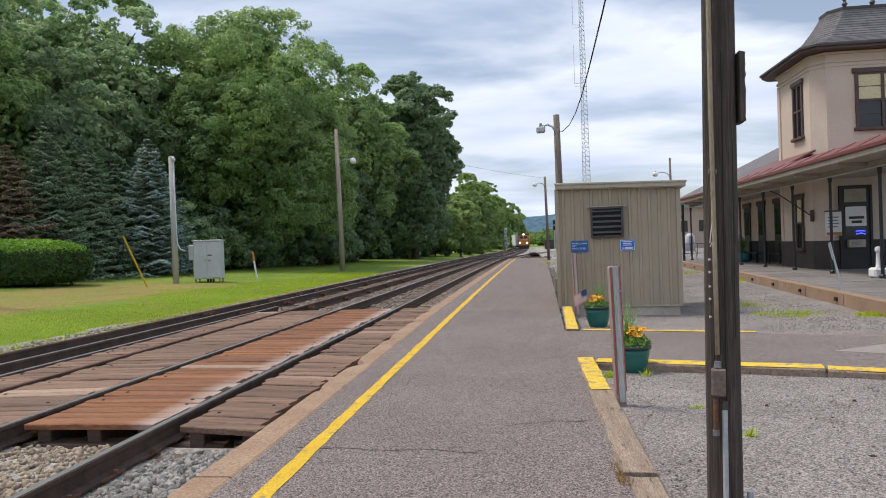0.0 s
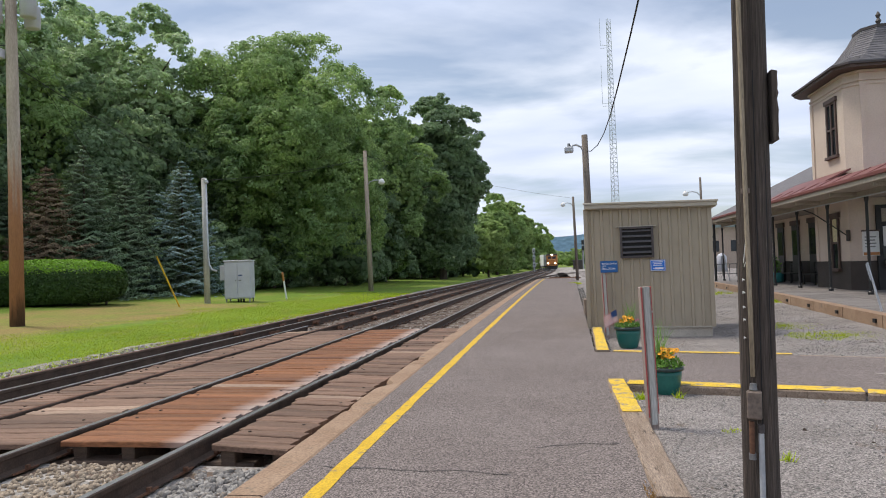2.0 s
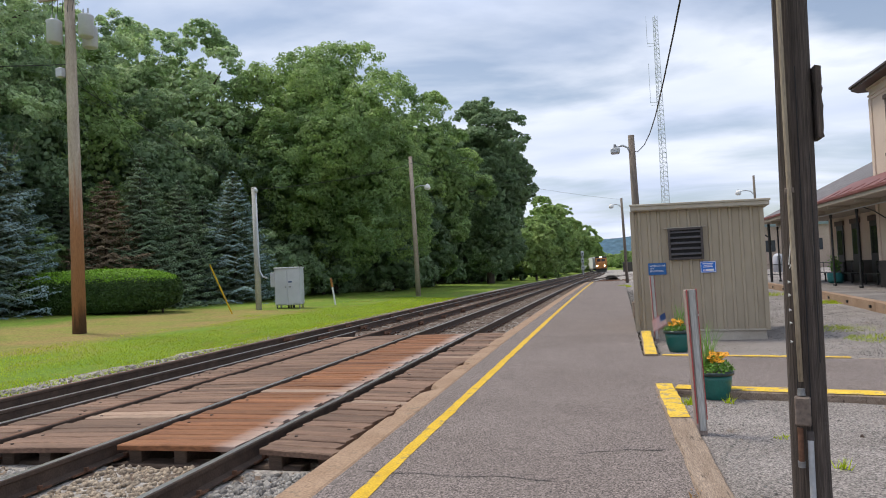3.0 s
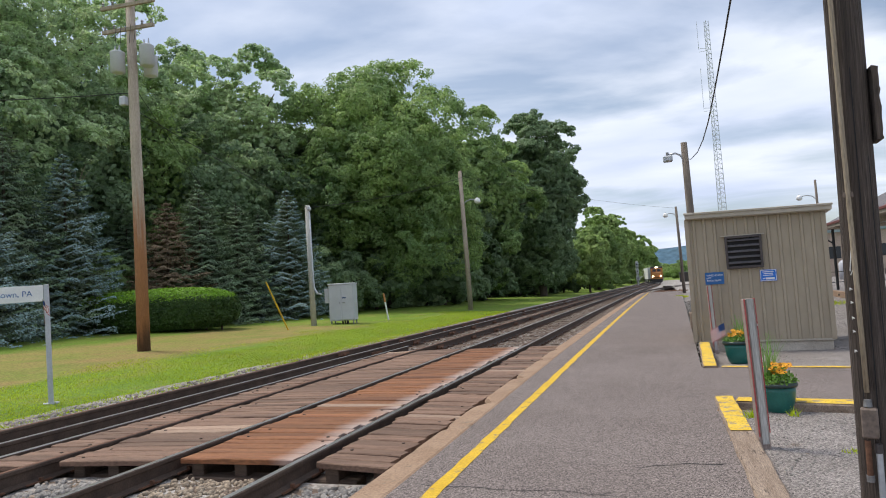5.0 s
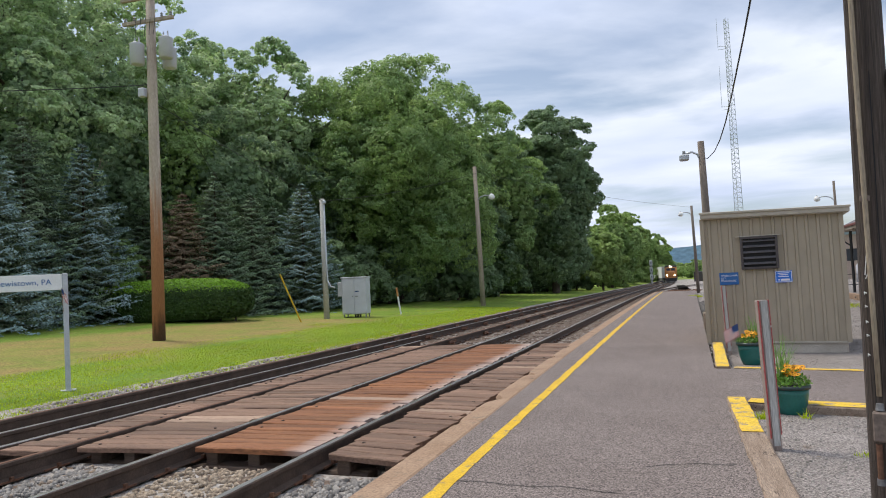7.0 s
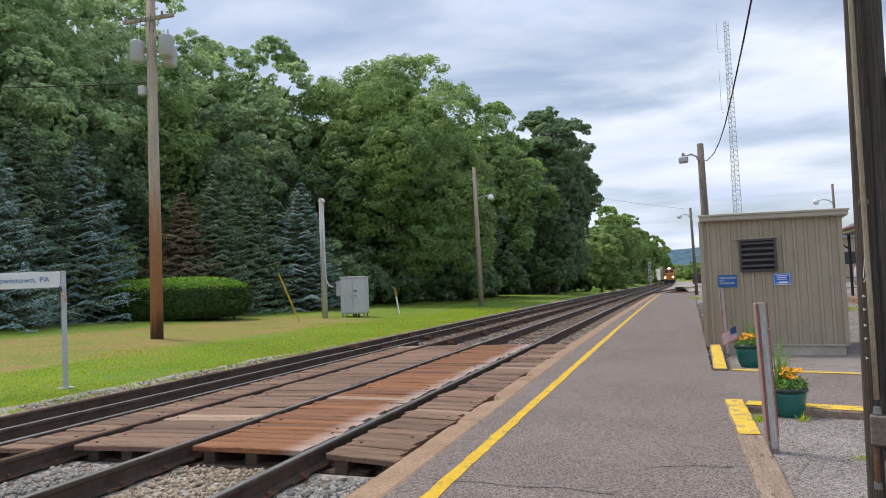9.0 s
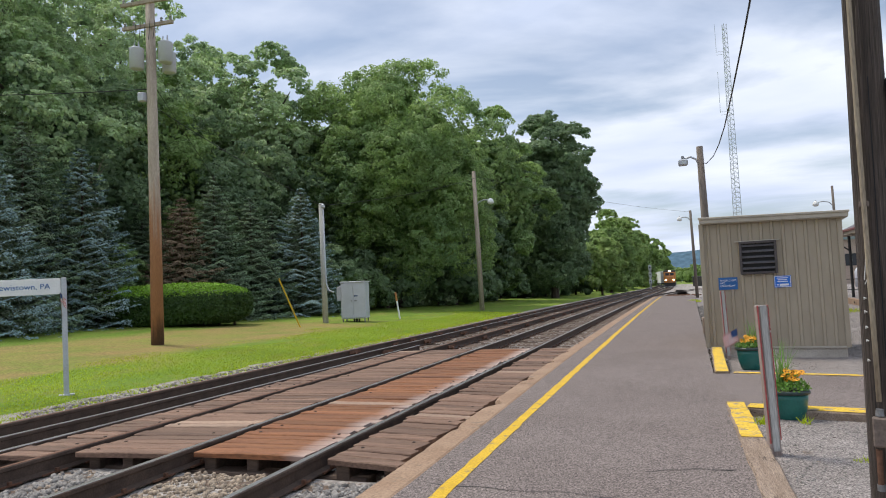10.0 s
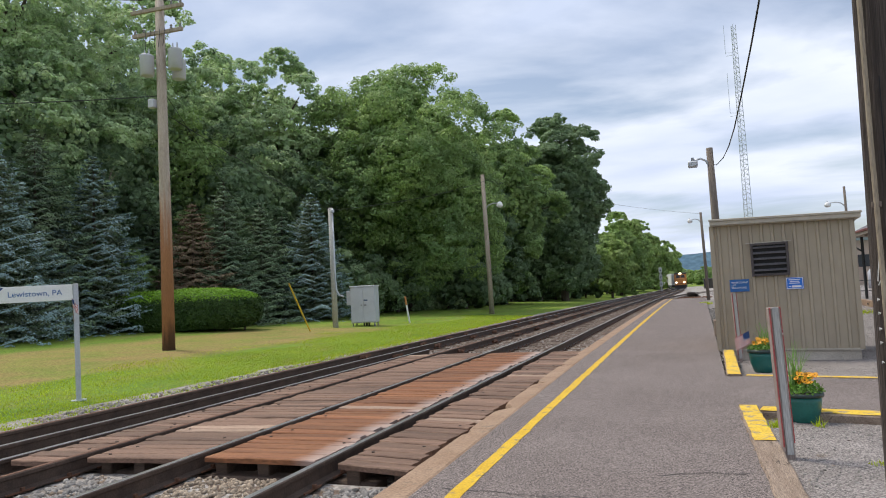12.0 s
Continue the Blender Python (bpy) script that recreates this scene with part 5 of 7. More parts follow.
# ---- lamps and poles ----
def lamp_pole(x, y, z0, z1, r, arm_dir, arm_z, reach, drop, label, shaft, head="cobra", lean=0.0):
    p = thing("street_lamp", label, "street lamp", pose(x, y, z0, 0, lean, 0), group="street lamps")
    h = z1 - z0
    part("shaft", tube(bmesh.new(), [(0, 0, -0.3), (0, 0, h * 0.5), (0, 0, h)], [r, r * 0.88, r * 0.72], 12), shaft, p, smooth=True)
    az = arm_z - z0
    pts = [(0, 0, az - 0.35), (arm_dir * reach * 0.25, -0.05, az - 0.02), (arm_dir * reach * 0.55, -0.08, az + 0.08), (arm_dir * reach, -0.1, az + 0.02)]
    arm = part("arm", tube(bmesh.new(), pts, 0.04, 8), M_GALV if shaft is not M_POLEDARK else M_STEEL, p, smooth=True)
    hx = arm_dir * reach
    if head == "square":
        lamp = part("lamp_head", abox((hx - 0.17, -0.27, az - 0.22), (hx + 0.17, 0.07, az + 0.0), bevel=0.04), M_GALV, p, "square pale lamp housing")
        part("photocell", arod((hx, -0.1, az), (hx, -0.1, az + 0.14), 0.06, 0.05, 10), M_STEEL, lamp)
    else:
        lamp = part("lamp_head", lathe(bmesh.new(), [(0.07, 0.14), (0.17, 0.06), (0.24, -0.12), (0.21, -0.20), (0.10, -0.28)], 16, Matrix.Translation((hx, -0.1, az))), M_WHITE, p, "pale bell lamp housing", smooth=True)
        part("photocell", arod((hx, -0.1, az + 0.08), (hx, -0.1, az + 0.18), 0.05, 0.05, 10), M_STEEL, lamp)
    return p


lamp_pole(1.42, 27.0, -0.2, 6.40, 0.16, -1, 5.95, 0.62, 0.2, "brown wooden lamp post with a square lamp behind the shed", M_LAMPPOLE, "square", -0.6)
lamp_pole(2.24, 68.0, -0.2, 7.95, 0.15, -1, 7.3, 1.0, 0.2, "tall wooden lamp post at the platform's far end", M_LAMPPOLE, "cobra", -1.0)
lamp_pole(12.4, 60.0, -0.2, 8.3, 0.12, -1, 7.05, 1.25, 0.2, "wooden lamp post beyond the station", M_LAMPPOLE, "cobra", -0.3)
lamp_pole(-12.88, 47.4, -0.06, 9.98, 0.19, 1, 7.75, 1.15, 0.2, "weathered wooden lamp post on the lawn", M_POLE, "cobra", -0.9)

grey_post = thing("service_pole", "short grey wooden service pole with a conduit", "pole", pose(-16.70, 31.2, 0.09, 0, -0.4, 0))
part("shaft", tube(bmesh.new(), [(0, 0, -0.3), (0, 0, 6.12)], [0.15, 0.125], 14), M_GREYPOLE, grey_post, smooth=True)
part("cap_fitting", lathe(bmesh.new(), [(0.07, 0), (0.10, 0.05), (0.08, 0.16), (0.03, 0.2)], 12, pose(0.14, -0.06, 5.85)), M_GALV, grey_post, "metal weatherhead")
part("conduit", tube(bmesh.new(), [(0.13, -0.06, 5.8), (0.14, -0.07, 2.4), (0.18, -0.08, 1.9), (0.35, -0.12, 1.62), (0.62, -0.2, 1.55)], 0.045, 8), M_GALV, grey_post, "white plastic conduit", True)

cabinet = thing("relay_cabinet", "grey steel trackside relay cabinet on legs", "cabinet", pose(-15.75, 32.8, 0.07, 0, 0, 14))
body = part("body", abox((-0.68, -0.5, 0.16), (0.62, 0.55, 2.02), bevel=0.02), M_CABINET, cabinet)
part("cap", abox((-0.72, -0.55, 2.02), (0.66, 0.6, 2.09), bevel=0.015), M_CABINET, cabinet)
for x in (-0.66, -0.02):
    door = part("door", abox((x + 0.02, -0.53, 0.22), (x + 0.62, -0.503, 1.98), bevel=0.006), M_CABINET, cabinet)
    part("handle", abox((x + (0.52 if x < -0.3 else 0.06), -0.57, 1.05), (x + (0.57 if x < -0.3 else 0.18), -0.53, 1.11)), M_STEEL, door)
part("label_plate", abox((0.02, -0.536, 1.30), (0.22, -0.531, 1.36)), M_NAVY, cabinet)
part("side_box", abox((-0.95, -0.25, 1.10), (-0.685, 0.2, 1.85), bevel=0.02), M_CABINET, cabinet)
for x in (-0.6, 0.54):
    for yy in (-0.42, 0.46):
        part("leg", abox((x - 0.03, yy - 0.03, -0.1), (x + 0.03, yy + 0.03, 0.16)), M_STEEL, cabinet)
for k in range(3):
    part("cable_stub", arod((-0.1 + 0.13 * k, 0.0, -0.1), (-0.1 + 0.13 * k, 0, 0.18), 0.05, 0.05, 8), M_BLACKSTEEL, cabinet)

mark = thing("marker_stake", "white stake with an orange top on the lawn", "marker", pose(-14.43, 35.6, 0.0, 0, -8.0, 0))
part("stake", lathe(bmesh.new(), [(0.05, -0.2), (0.05, 1.02)], 10), M_WHITE, mark)
part("top", lathe(bmesh.new(), [(0.058, 1.02), (0.058, 1.45), (0.04, 1.5), (0.01, 1.52)], 10), M_LOCO, mark, "orange plastic top")

guy = thing("guy_wire", "yellow sleeved guy wire leaning over the lawn", "guy wire")
part("sleeve", arod((-16.45, 28.25, 0.06), (-17.24, 27.8, 2.36), 0.035, 0.035, 8), M_YELLOW, guy, "yellow plastic sleeve")
part("wire", arod((-17.24, 27.8, 2.36), (-16.5, 19.0, 9.0), 0.008, 0.008, 5), M_BLACKSTEEL, guy)

tp = thing("transformer_pole", "tall wooden utility pole with crossarms and transformers", "utility pole", pose(-16.38, 18.82, 0.05, 0, -0.3, 0))
part("shaft", tube(bmesh.new(), [(0, 0, -0.3), (0.02, 0, 4.0), (0, 0, 8.5), (0, 0, 13.2)], [0.212, 0.190, 0.165, 0.14], 18), M_POLETALL, tp, "pole weathered grey above and rusty orange below", True)
for z, L, turn in ((10.92, 1.0, 4), (11.76, 1.05, 4)):
    arm = part("crossarm", abox((-L, -0.20, z - 0.06), (L, -0.10, z + 0.06), pose(0, 0, 0, 0, 0, turn), bevel=0.008), M_POLE, tp)
    for u in (-0.9, -0.55, 0.55, 0.9):
        v = pose(0, 0, 0, 0, 0, turn) @ Vector((u * L, -0.15, z + 0.06))
        part("insulator", lathe(bmesh.new(), [(0.02, 0), (0.05, 0.04), (0.03, 0.08), (0.05, 0.12), (0.02, 0.16)], 8, Matrix.Translation(v)), M_STEEL, arm)
for ax, ay, z in ((-0.34, -0.30, 9.40), (0.51, 0.115, 9.62), (0.235, 0.61, 9.45)):
    can = part("transformer", lathe(bmesh.new(), [(0.18, 0), (0.235, 0.03), (0.235, 0.66), (0.25, 0.70), (0.18, 0.75), (0.06, 0.78)], 20, Matrix.Translation((ax, ay, z))), M_CABINET, tp, "grey transformer can", True)
    for k in (-0.09, 0.09):
        part("bushing", arod((ax + k, ay, z + 0.74), (ax + k, ay, z + 0.95), 0.035, 0.02, 8), M_CABINET, can)
part("arrester_box", abox((-0.36, -0.30, 8.30), (-0.12, -0.10, 8.60), bevel=0.02), M_CABINET, tp)
for k in range(5):
    part("lead_wire", tube(bmesh.new(), [(0.4 - 0.2 * k, -0.25, 11.0), (0.45 - 0.2 * k, -0.35, 10.6), (0.35 - 0.18 * k, -0.3, 10.35)], 0.01, 5), M_BLACKSTEEL, tp)
wires = thing("power_lines", "thin dark overhead power lines", "power lines")
for k, (dx, dz) in enumerate(((-0.7, 12.1), (-0.5, 12.1), (0.6, 12.15))):
    pts = [(-16.4 + dx + (-16 - 14) * 0 - 16 * f, 18.8 + dx * 0.6 - 10 * f * 1.0, dz + 0.05 - 2.0 * f * (1 - f) + 1.2 * f) for f in [i / 12 for i in range(13)]]
    part("wire", tube(bmesh.new(), pts, 0.012, 5), M_BLACKSTEEL, wires)
part("wire", tube(bmesh.new(), [(-16.38 - 16 * f, 18.82 - 8 * f, 8.8 + 0.4 * f - 1.6 * f * (1 - f)) for f in [i / 12 for i in range(13)]], 0.016, 5), M_BLACKSTEEL, wires)
part("wire", tube(bmesh.new(), [(-16.7 + 3.8 * f, 31.2 + 16.2 * f, 6.1 + 3.4 * f - 1.1 * f * (1 - f)) for f in [i / 16 for i in range(17)]], 0.012, 5), M_BLACKSTEEL, wires)
part("wire", tube(bmesh.new(), [(-16.38 - 0.32 * f, 18.82 + 12.4 * f, 8.2 - 2.1 * f - 0.5 * f * (1 - f)) for f in [i / 12 for i in range(13)]], 0.012, 5), M_BLACKSTEEL, wires)
part("wire", tube(bmesh.new(), [(-12.9 + 15.1 * f, 47.4 + 20.6 * f, 9.6 - 1.8 * f - 1.4 * f * (1 - f)) for f in [i / 20 for i in range(21)]], 0.009, 5), M_BLACKSTEEL, wires)

# ---- station name sign ----
ns = thing("station_sign", "white station name sign on grey posts", "sign", pose(-10.57, 9.77, -0.16, 0, -0.8, 47))
part("post", abox((-0.045, -0.045, -0.2), (0.045, 0.045, 2.17), bevel=0.008), M_GALV, ns, "grey square steel post")
part("foot", abox((-0.13, -0.1, 0.0), (0.13, 0.1, 0.03)), M_GALV, ns)
part("post", abox((-2.545, -0.045, -0.2), (-2.455, 0.045, 2.17), bevel=0.008), M_GALV, ns, "grey square steel post")
panel_sign = part("panel", abox((-2.45, -0.03, 1.87), (-0.05, 0.03, 2.16), bevel=0.004), M_WHITE, ns, "white enamel name panel")
lettering("lettering", "Lewistown, PA", 0.142, M_SIGNBLUE, Matrix.Translation((-1.08, -0.033, 2.015)) @ pose(0, 0, 0, 90), panel_sign, "LEFT")
bm = bmesh.new()
bm.faces.new([bm.verts.new(p) for p in ((-2.44, -0.032, 1.88), (-1.40, -0.032, 1.88), (-1.28, -0.032, 2.0), (-1.13, -0.032, 2.15), (-2.44, -0.032, 2.15))])
part("swoosh", bm, M_NAVY, panel_sign, "dark blue shape")

# ---- lattice tower ----
tower = thing("radio_tower", "slim grey lattice radio tower far behind the shed", "tower", pose(13.45, 150, -0.3, 0, 0, 20))
TH = 54.0
corner = lambda k, z: Vector((math.cos(k * math.tau / 3), math.sin(k * math.tau / 3), 0)) * (1.05 - 0.55 * z / TH) + Vector((0, 0, z))
for k in range(3):
    part("leg", arod(corner(k, 0), corner(k, TH), 0.07, 0.05, 6), M_GALV, tower)
bm = bmesh.new()
for i in range(54):
    z = i * 1.0
    for k in range(3):
        rod(bm, corner(k, z), corner((k + 1) % 3, z + 1.0), 0.032, 0.032, 4, False)
        rod(bm, corner(k, z), corner((k + 1) % 3, z), 0.03, 0.03, 4, False)
tagged(part("lacing", bm, M_GALV, tower), kind="stuff")
for z, L in ((48.0, 6.0), (35.5, 8.5)):
    part("antenna", arod((-2.0, 0, z), (-2.0, 0, z + L), 0.045, 0.035, 6), M_GALV, tower, "tall whip antenna")
    part("bracket", arod((-2.0, 0, z + 0.2), (-0.4, 0, z + 0.2), 0.04, 0.04, 5), M_GALV, tower)
    part("bracket", arod((-2.0, 0, z - 0.5), (-0.4, 0, z - 0.3), 0.04, 0.04, 5), M_GALV, tower)


# ---- train ----
TY = 185.0
TX = -0.45
loco = thing("locomotive", "orange and black diesel locomotive with lit headlights", "locomotive", pose(TX, TY, RAIL_Z, 0, 0, -0.8))
part("underframe", abox((-1.45, 0.3, 0.55), (1.45, 21, 1.35), bevel=0.06), M_LOCODARK, loco)
nose = part("nose", abox((-0.95, 0.6, 1.35), (0.95, 2.6, 2.75), bevel=0.12), M_LOCO, loco)
cabm = part("cab", abox((-1.5, 2.6, 1.35), (1.5, 5.2, 4.25), bevel=0.15), M_LOCO, loco)
for x in (-1.05, 0.12):
    part("windscreen", abox((x, 2.57, 2.95), (x + 0.93, 2.61, 3.6), bevel=0.02), M_GLASS, cabm)
part("roof_band", abox((-1.48, 2.58, 3.72), (1.48, 5.25, 4.3), bevel=0.12), M_LOCODARK, cabm)
part("hood", abox((-1.1, 5.2, 1.35), (1.1, 20.5, 4.2), bevel=0.1), M_LOCODARK, loco)
part("plough", abox((-1.4, 0.1, 0.15), (1.4, 0.5, 1.1), bevel=0.05), M_LOCODARK, loco)
part("anticlimber", abox((-1.4, -0.1, 1.05), (1.4, 0.5, 1.35), bevel=0.04), M_LOCO, loco)
for x, z in ((-0.95, 1.75), (0.95, 1.75), (-0.16, 4.05), (0.16, 4.05)):
    part("headlight", arod((x, 0.45 if z < 2 else 2.45, z), (x, 0.56 if z < 2 else 2.56, z), 0.19 if z < 2 else 0.15, None, 14), M_HEAD, loco, "lit warm headlight")
for k in range(3):
    for x in (-0.76, 0.76):
        part("wheel", arod((x - 0.07, 2.5 + 1.7 * k, 0.5), (x + 0.07, 2.5 + 1.7 * k, 0.5), 0.5, None, 18), M_LOCODARK, loco)
for k in range(4):
    y = TY + 22.5 + k * 17.5
    car = thing("freight_car", "white freight container car behind the locomotive", "freight car", pose(-4.04 + bend(y) - 1.1 * (k + 1), y, RAIL_Z, 0, 0, 3.5), group="freight cars")
    part("container", abox((-1.35, 0, 1.1), (1.35, 16.2, 4.3 + 0.3 * (k % 2)), bevel=0.05), M_CARWHITE, car)
    part("frame", abox((-1.4, -0.4, 0.6), (1.4, 16.6, 1.1), bevel=0.04), M_LOCODARK, car)
    for x in (-0.76, 0.76):
        for yy in (1.2, 15.0):
            part("wheel", arod((x - 0.07, yy, 0.45), (x + 0.07, yy, 0.45), 0.45, None, 14), M_LOCODARK, car)


def signal_mast(x, y, h, n, label):
    s = thing("signal_mast", label, "railway signal", pose(x, y, -0.2), group="railway signals")
    part("mast", arod((0, 0, -0.3), (0, 0, h), 0.09, 0.08, 8), M_GALV, s)
    part("ladder", abox((-0.25, 0.2, 0), (0.25, 0.24, h - 0.5)), M_STEEL, s)
    for k in range(n):
        hd = part("signal_head", abox((-0.35, -0.25, h - 1.3 - 1.6 * k), (0.35, 0.02, h - 0.1 - 1.6 * k), bevel=0.08), M_BLACKSTEEL if n < 3 else M_GALV, s)
        part("lens", arod((0, -0.36, h - 0.7 - 1.6 * k), (0, -0.25, h - 0.7 - 1.6 * k), 0.13, None, 10), M_BLACK, hd)
    return s


signal_mast(-7.6 + bend(165), 165, 5.6, 3, "grey railway signal mast beside the tracks")
signal_mast(4.6 + bend(190), 190, 8.0, 2, "black headed railway signal mast beyond the platform")
bungalow = thing("signal_hut", "small dark equipment hut beside the far tracks", "hut", pose(3.4 + bend(200), 200, -0.3))
part("body", abox((-1.4, -1, 0), (1.4, 1, 2.6), bevel=0.03), M_DARKTRIM, bungalow)
part("roof", abox((-1.55, -1.15, 2.6), (1.55, 1.15, 2.75)), M_STEEL, bungalow)
# siding rails that branch away to the right past the platform
branch = thing("branch_track", "rusty siding track curving away past the platform", "track", kind="structure")
for off in (0.0, 1.5):
    bm = bmesh.new()
    path = [(-3.2 + off + bend(y) + 0.0013 * (y - 72) ** 2 + 0.02 * (y - 72), y, RAIL_Z - 0.05) for y in [72 + 4 * i for i in range(24)]]
    part("rail", sweep(bm, RAIL, path), M_RAILWEB, branch)
scatter("far_rubble", np.stack([1.0 + rng.normal(size=160) * 1.3, 74 + rng.random(160) * 10, np.full(160, -0.2)], 1), 0.06 + 0.10 * rng.random(160), M_RUST, "dark debris beyond the platform end", "debris")
part_ground = tagged(part_mesh("far_gravel", grid_mesh("far_gravel", [0.5, 4, 8, 12, 16, 20], [70.2 + 10 * i for i in range(13)], lambda x, y: -0.20), M_BALLAST), "ballast and gravel beyond the platform end", "gravel", kind="structure")

# ---- hills ----
bm = bmesh.new()
rows = []
for i in range(90):
    x = -1500 + 3200 * i / 89
    hgt = 92 + 16 * noise.noise((x * 0.0016, 1.0, 0.0)) + 6 * noise.noise((x * 0.012, 2.0, 0.0)) + 0.018 * (x - 60)
    rows.append([bm.verts.new((x, 2250 - 250 * f, -2 + hgt * (1 - f) ** 1.2)) for f in (0, 0.2, 0.45, 0.75, 1.0)])
for r0, r1 in zip(rows, rows[1:]):
    for k in range(4):
        bm.faces.new((r0[k], r0[k + 1], r1[k + 1], r1[k]))
tagged(part("hill_backdrop", bm, M_HAZEHILL, smooth=True), "distant wooded ridge with blue haze put into its colour", "hill", kind="structure")


# ---- trees ----
def leaf_mesh(name, c, nrm, size, aspect=0.62):
    """One bent leaf spray per centre, as two triangles sharing an edge."""
    n = len(c)
    nrm = nrm / (np.linalg.norm(nrm, axis=1)[:, None] + 1e-9)
    t = rng.normal(size=(n, 3))
    t -= nrm * (t * nrm).sum(1)[:, None]
    t /= np.linalg.norm(t, axis=1)[:, None] + 1e-9
    b = np.cross(nrm, t)
    s = size[:, None]
    v = np.empty((n, 4, 3))
    v[:, 0] = c - t * s
    v[:, 1] = c + b * s * aspect + nrm * s * 0.15
    v[:, 2] = c + t * s
    v[:, 3] = c - b * s * aspect - nrm * s * 0.2
    return raw_mesh(name, v.reshape(-1, 3), np.arange(n * 4).reshape(-1, 4))


def broadleaf(x, y, h, r, n, size, material, label, low=0.12, seed=0, lobes=26, gaps=0.0, squash=1.0, group="trees", fine=1.0):
    rr = np.random.default_rng(seed)
    z0 = lawn_z(x) if x < -9 else -0.25
    t = thing("tree", label, "tree", pose(x, y, z0), group=group)
    cz, rz = h * (1 + low) / 2, h * (1 - low) / 2
    lc, lr = [], []
    for k in range(lobes):
        # directions spread over the whole crown, a little denser at the sides
        zz = 1 - 2 * (k + 0.5) / lobes
        a = k * 2.39996 + rr.random() * 0.6
        q = math.sqrt(max(0.0, 1 - zz * zz))
        f = rr.uniform(0.50, 0.92)
        wide = 1.0 - 0.30 * max(0.0, zz) ** 2
        lc.append((math.cos(a) * q * r * f * wide, math.sin(a) * q * r * f * wide * squash, cz + zz * rz * f))
        lr.append(rr.uniform(0.16, 0.32) * r)
    lc.append((0, 0, cz))
    lr.append(0.55 * r)
    lc, lr = np.array(lc), np.array(lr)
    # rounded tufts of leaves sit over the outer faces of the lobes
    w = lr ** 2
    nt = max(60, int(n / (36 * fine)))
    pick = rr.choice(len(lc), nt, p=w / w.sum())
    d = rr.normal(size=(nt, 3))
    d /= np.linalg.norm(d, axis=1)[:, None]
    mid = np.array([0, 0, cz * 0.9])
    away = lc[pick] - mid
    away /= np.linalg.norm(away, axis=1)[:, None] + 1e-6
    d = d + away * 0.75 + np.array([0, 0, 0.25])
    d /= np.linalg.norm(d, axis=1)[:, None]
    tc = lc[pick] + d * (lr[pick] * (0.80 + 0.25 * rr.random(nt)))[:, None] * np.array([1, 1, 0.9])
    nz = np.array([noise.noise((q[0] * 0.55 + seed, q[1] * 0.55, q[2] * 0.55)) for q in tc])
    ok = (nz > -0.30 + gaps) & (tc[:, 2] > h * low * 0.6)
    tc, td = tc[ok], d[ok]
    tr_ = ((0.018 + 0.034 * rr.random(len(tc))) * r + 0.20) * fine
    k = rr.integers(0, len(tc), n)
    off = rr.normal(size=(n, 3)) + td[k] * 0.55
    off /= np.linalg.norm(off, axis=1)[:, None]
    off *= (0.55 + 0.50 * rr.random(n) ** 0.6)[:, None]
    c = tc[k] + off * tr_[k][:, None] * np.array([1.15, 1.15, 0.72])
    c[:, 2] = np.maximum(c[:, 2], 0.02)
    nrm = td[k] * 0.50 + off * 0.55 + rr.normal(size=c.shape) * 0.45 + np.array([0, 0, 0.35])
    sz = size * (0.6 + 0.8 * rr.random(len(c)))
    # shaded leaves fill the inside of the crown
    ni = int(n * (0.14 if gaps < 0.02 else 0.08))
    ins = rr.normal(size=(ni, 3))
    ins *= (rr.random(ni) ** 0.4 / np.linalg.norm(ins, axis=1))[:, None]
    ci = ins * np.array([r * 0.74, r * 0.74 * squash, rz * 0.80]) * (1 - 0.25 * np.clip(ins[:, 2:], 0, 1)) + np.array([0, 0, cz])
    c = np.concatenate([c, ci])
    nrm = np.concatenate([nrm, ins + rr.normal(size=(ni, 3)) * 0.6])
    sz = np.concatenate([sz, size * 2.0 * (0.7 + 0.6 * rr.random(ni))])
    part_mesh("crown", leaf_mesh("crown", c, nrm, sz), material, t)
    bm = bmesh.new()
    tr = max(0.12, h * 0.016)
    top = Vector((rr.uniform(-0.3, 0.3), rr.uniform(-0.3, 0.3), h * 0.72))
    tube(bm, [(0, 0, -0.3), (0.02, 0, h * 0.15), top * 0.6, top], [tr * 1.35, tr, tr * 0.62, tr * 0.2], 9)
    for k in rr.choice(lobes, min(9, lobes), replace=False):
        e = Vector(lc[k])
        s0 = Vector((0, 0, max(h * 0.14, min(e.z - 0.25 * r, h * 0.6))))
        mid = s0.lerp(e, 0.5) + Vector((0, 0, 0.06 * r))
        tube(bm, [s0, mid, e], [tr * 0.5, tr * 0.3, tr * 0.08], 6)
    part("trunk", bm, M_BARK, t, "brown bark trunk with limbs")
    return t


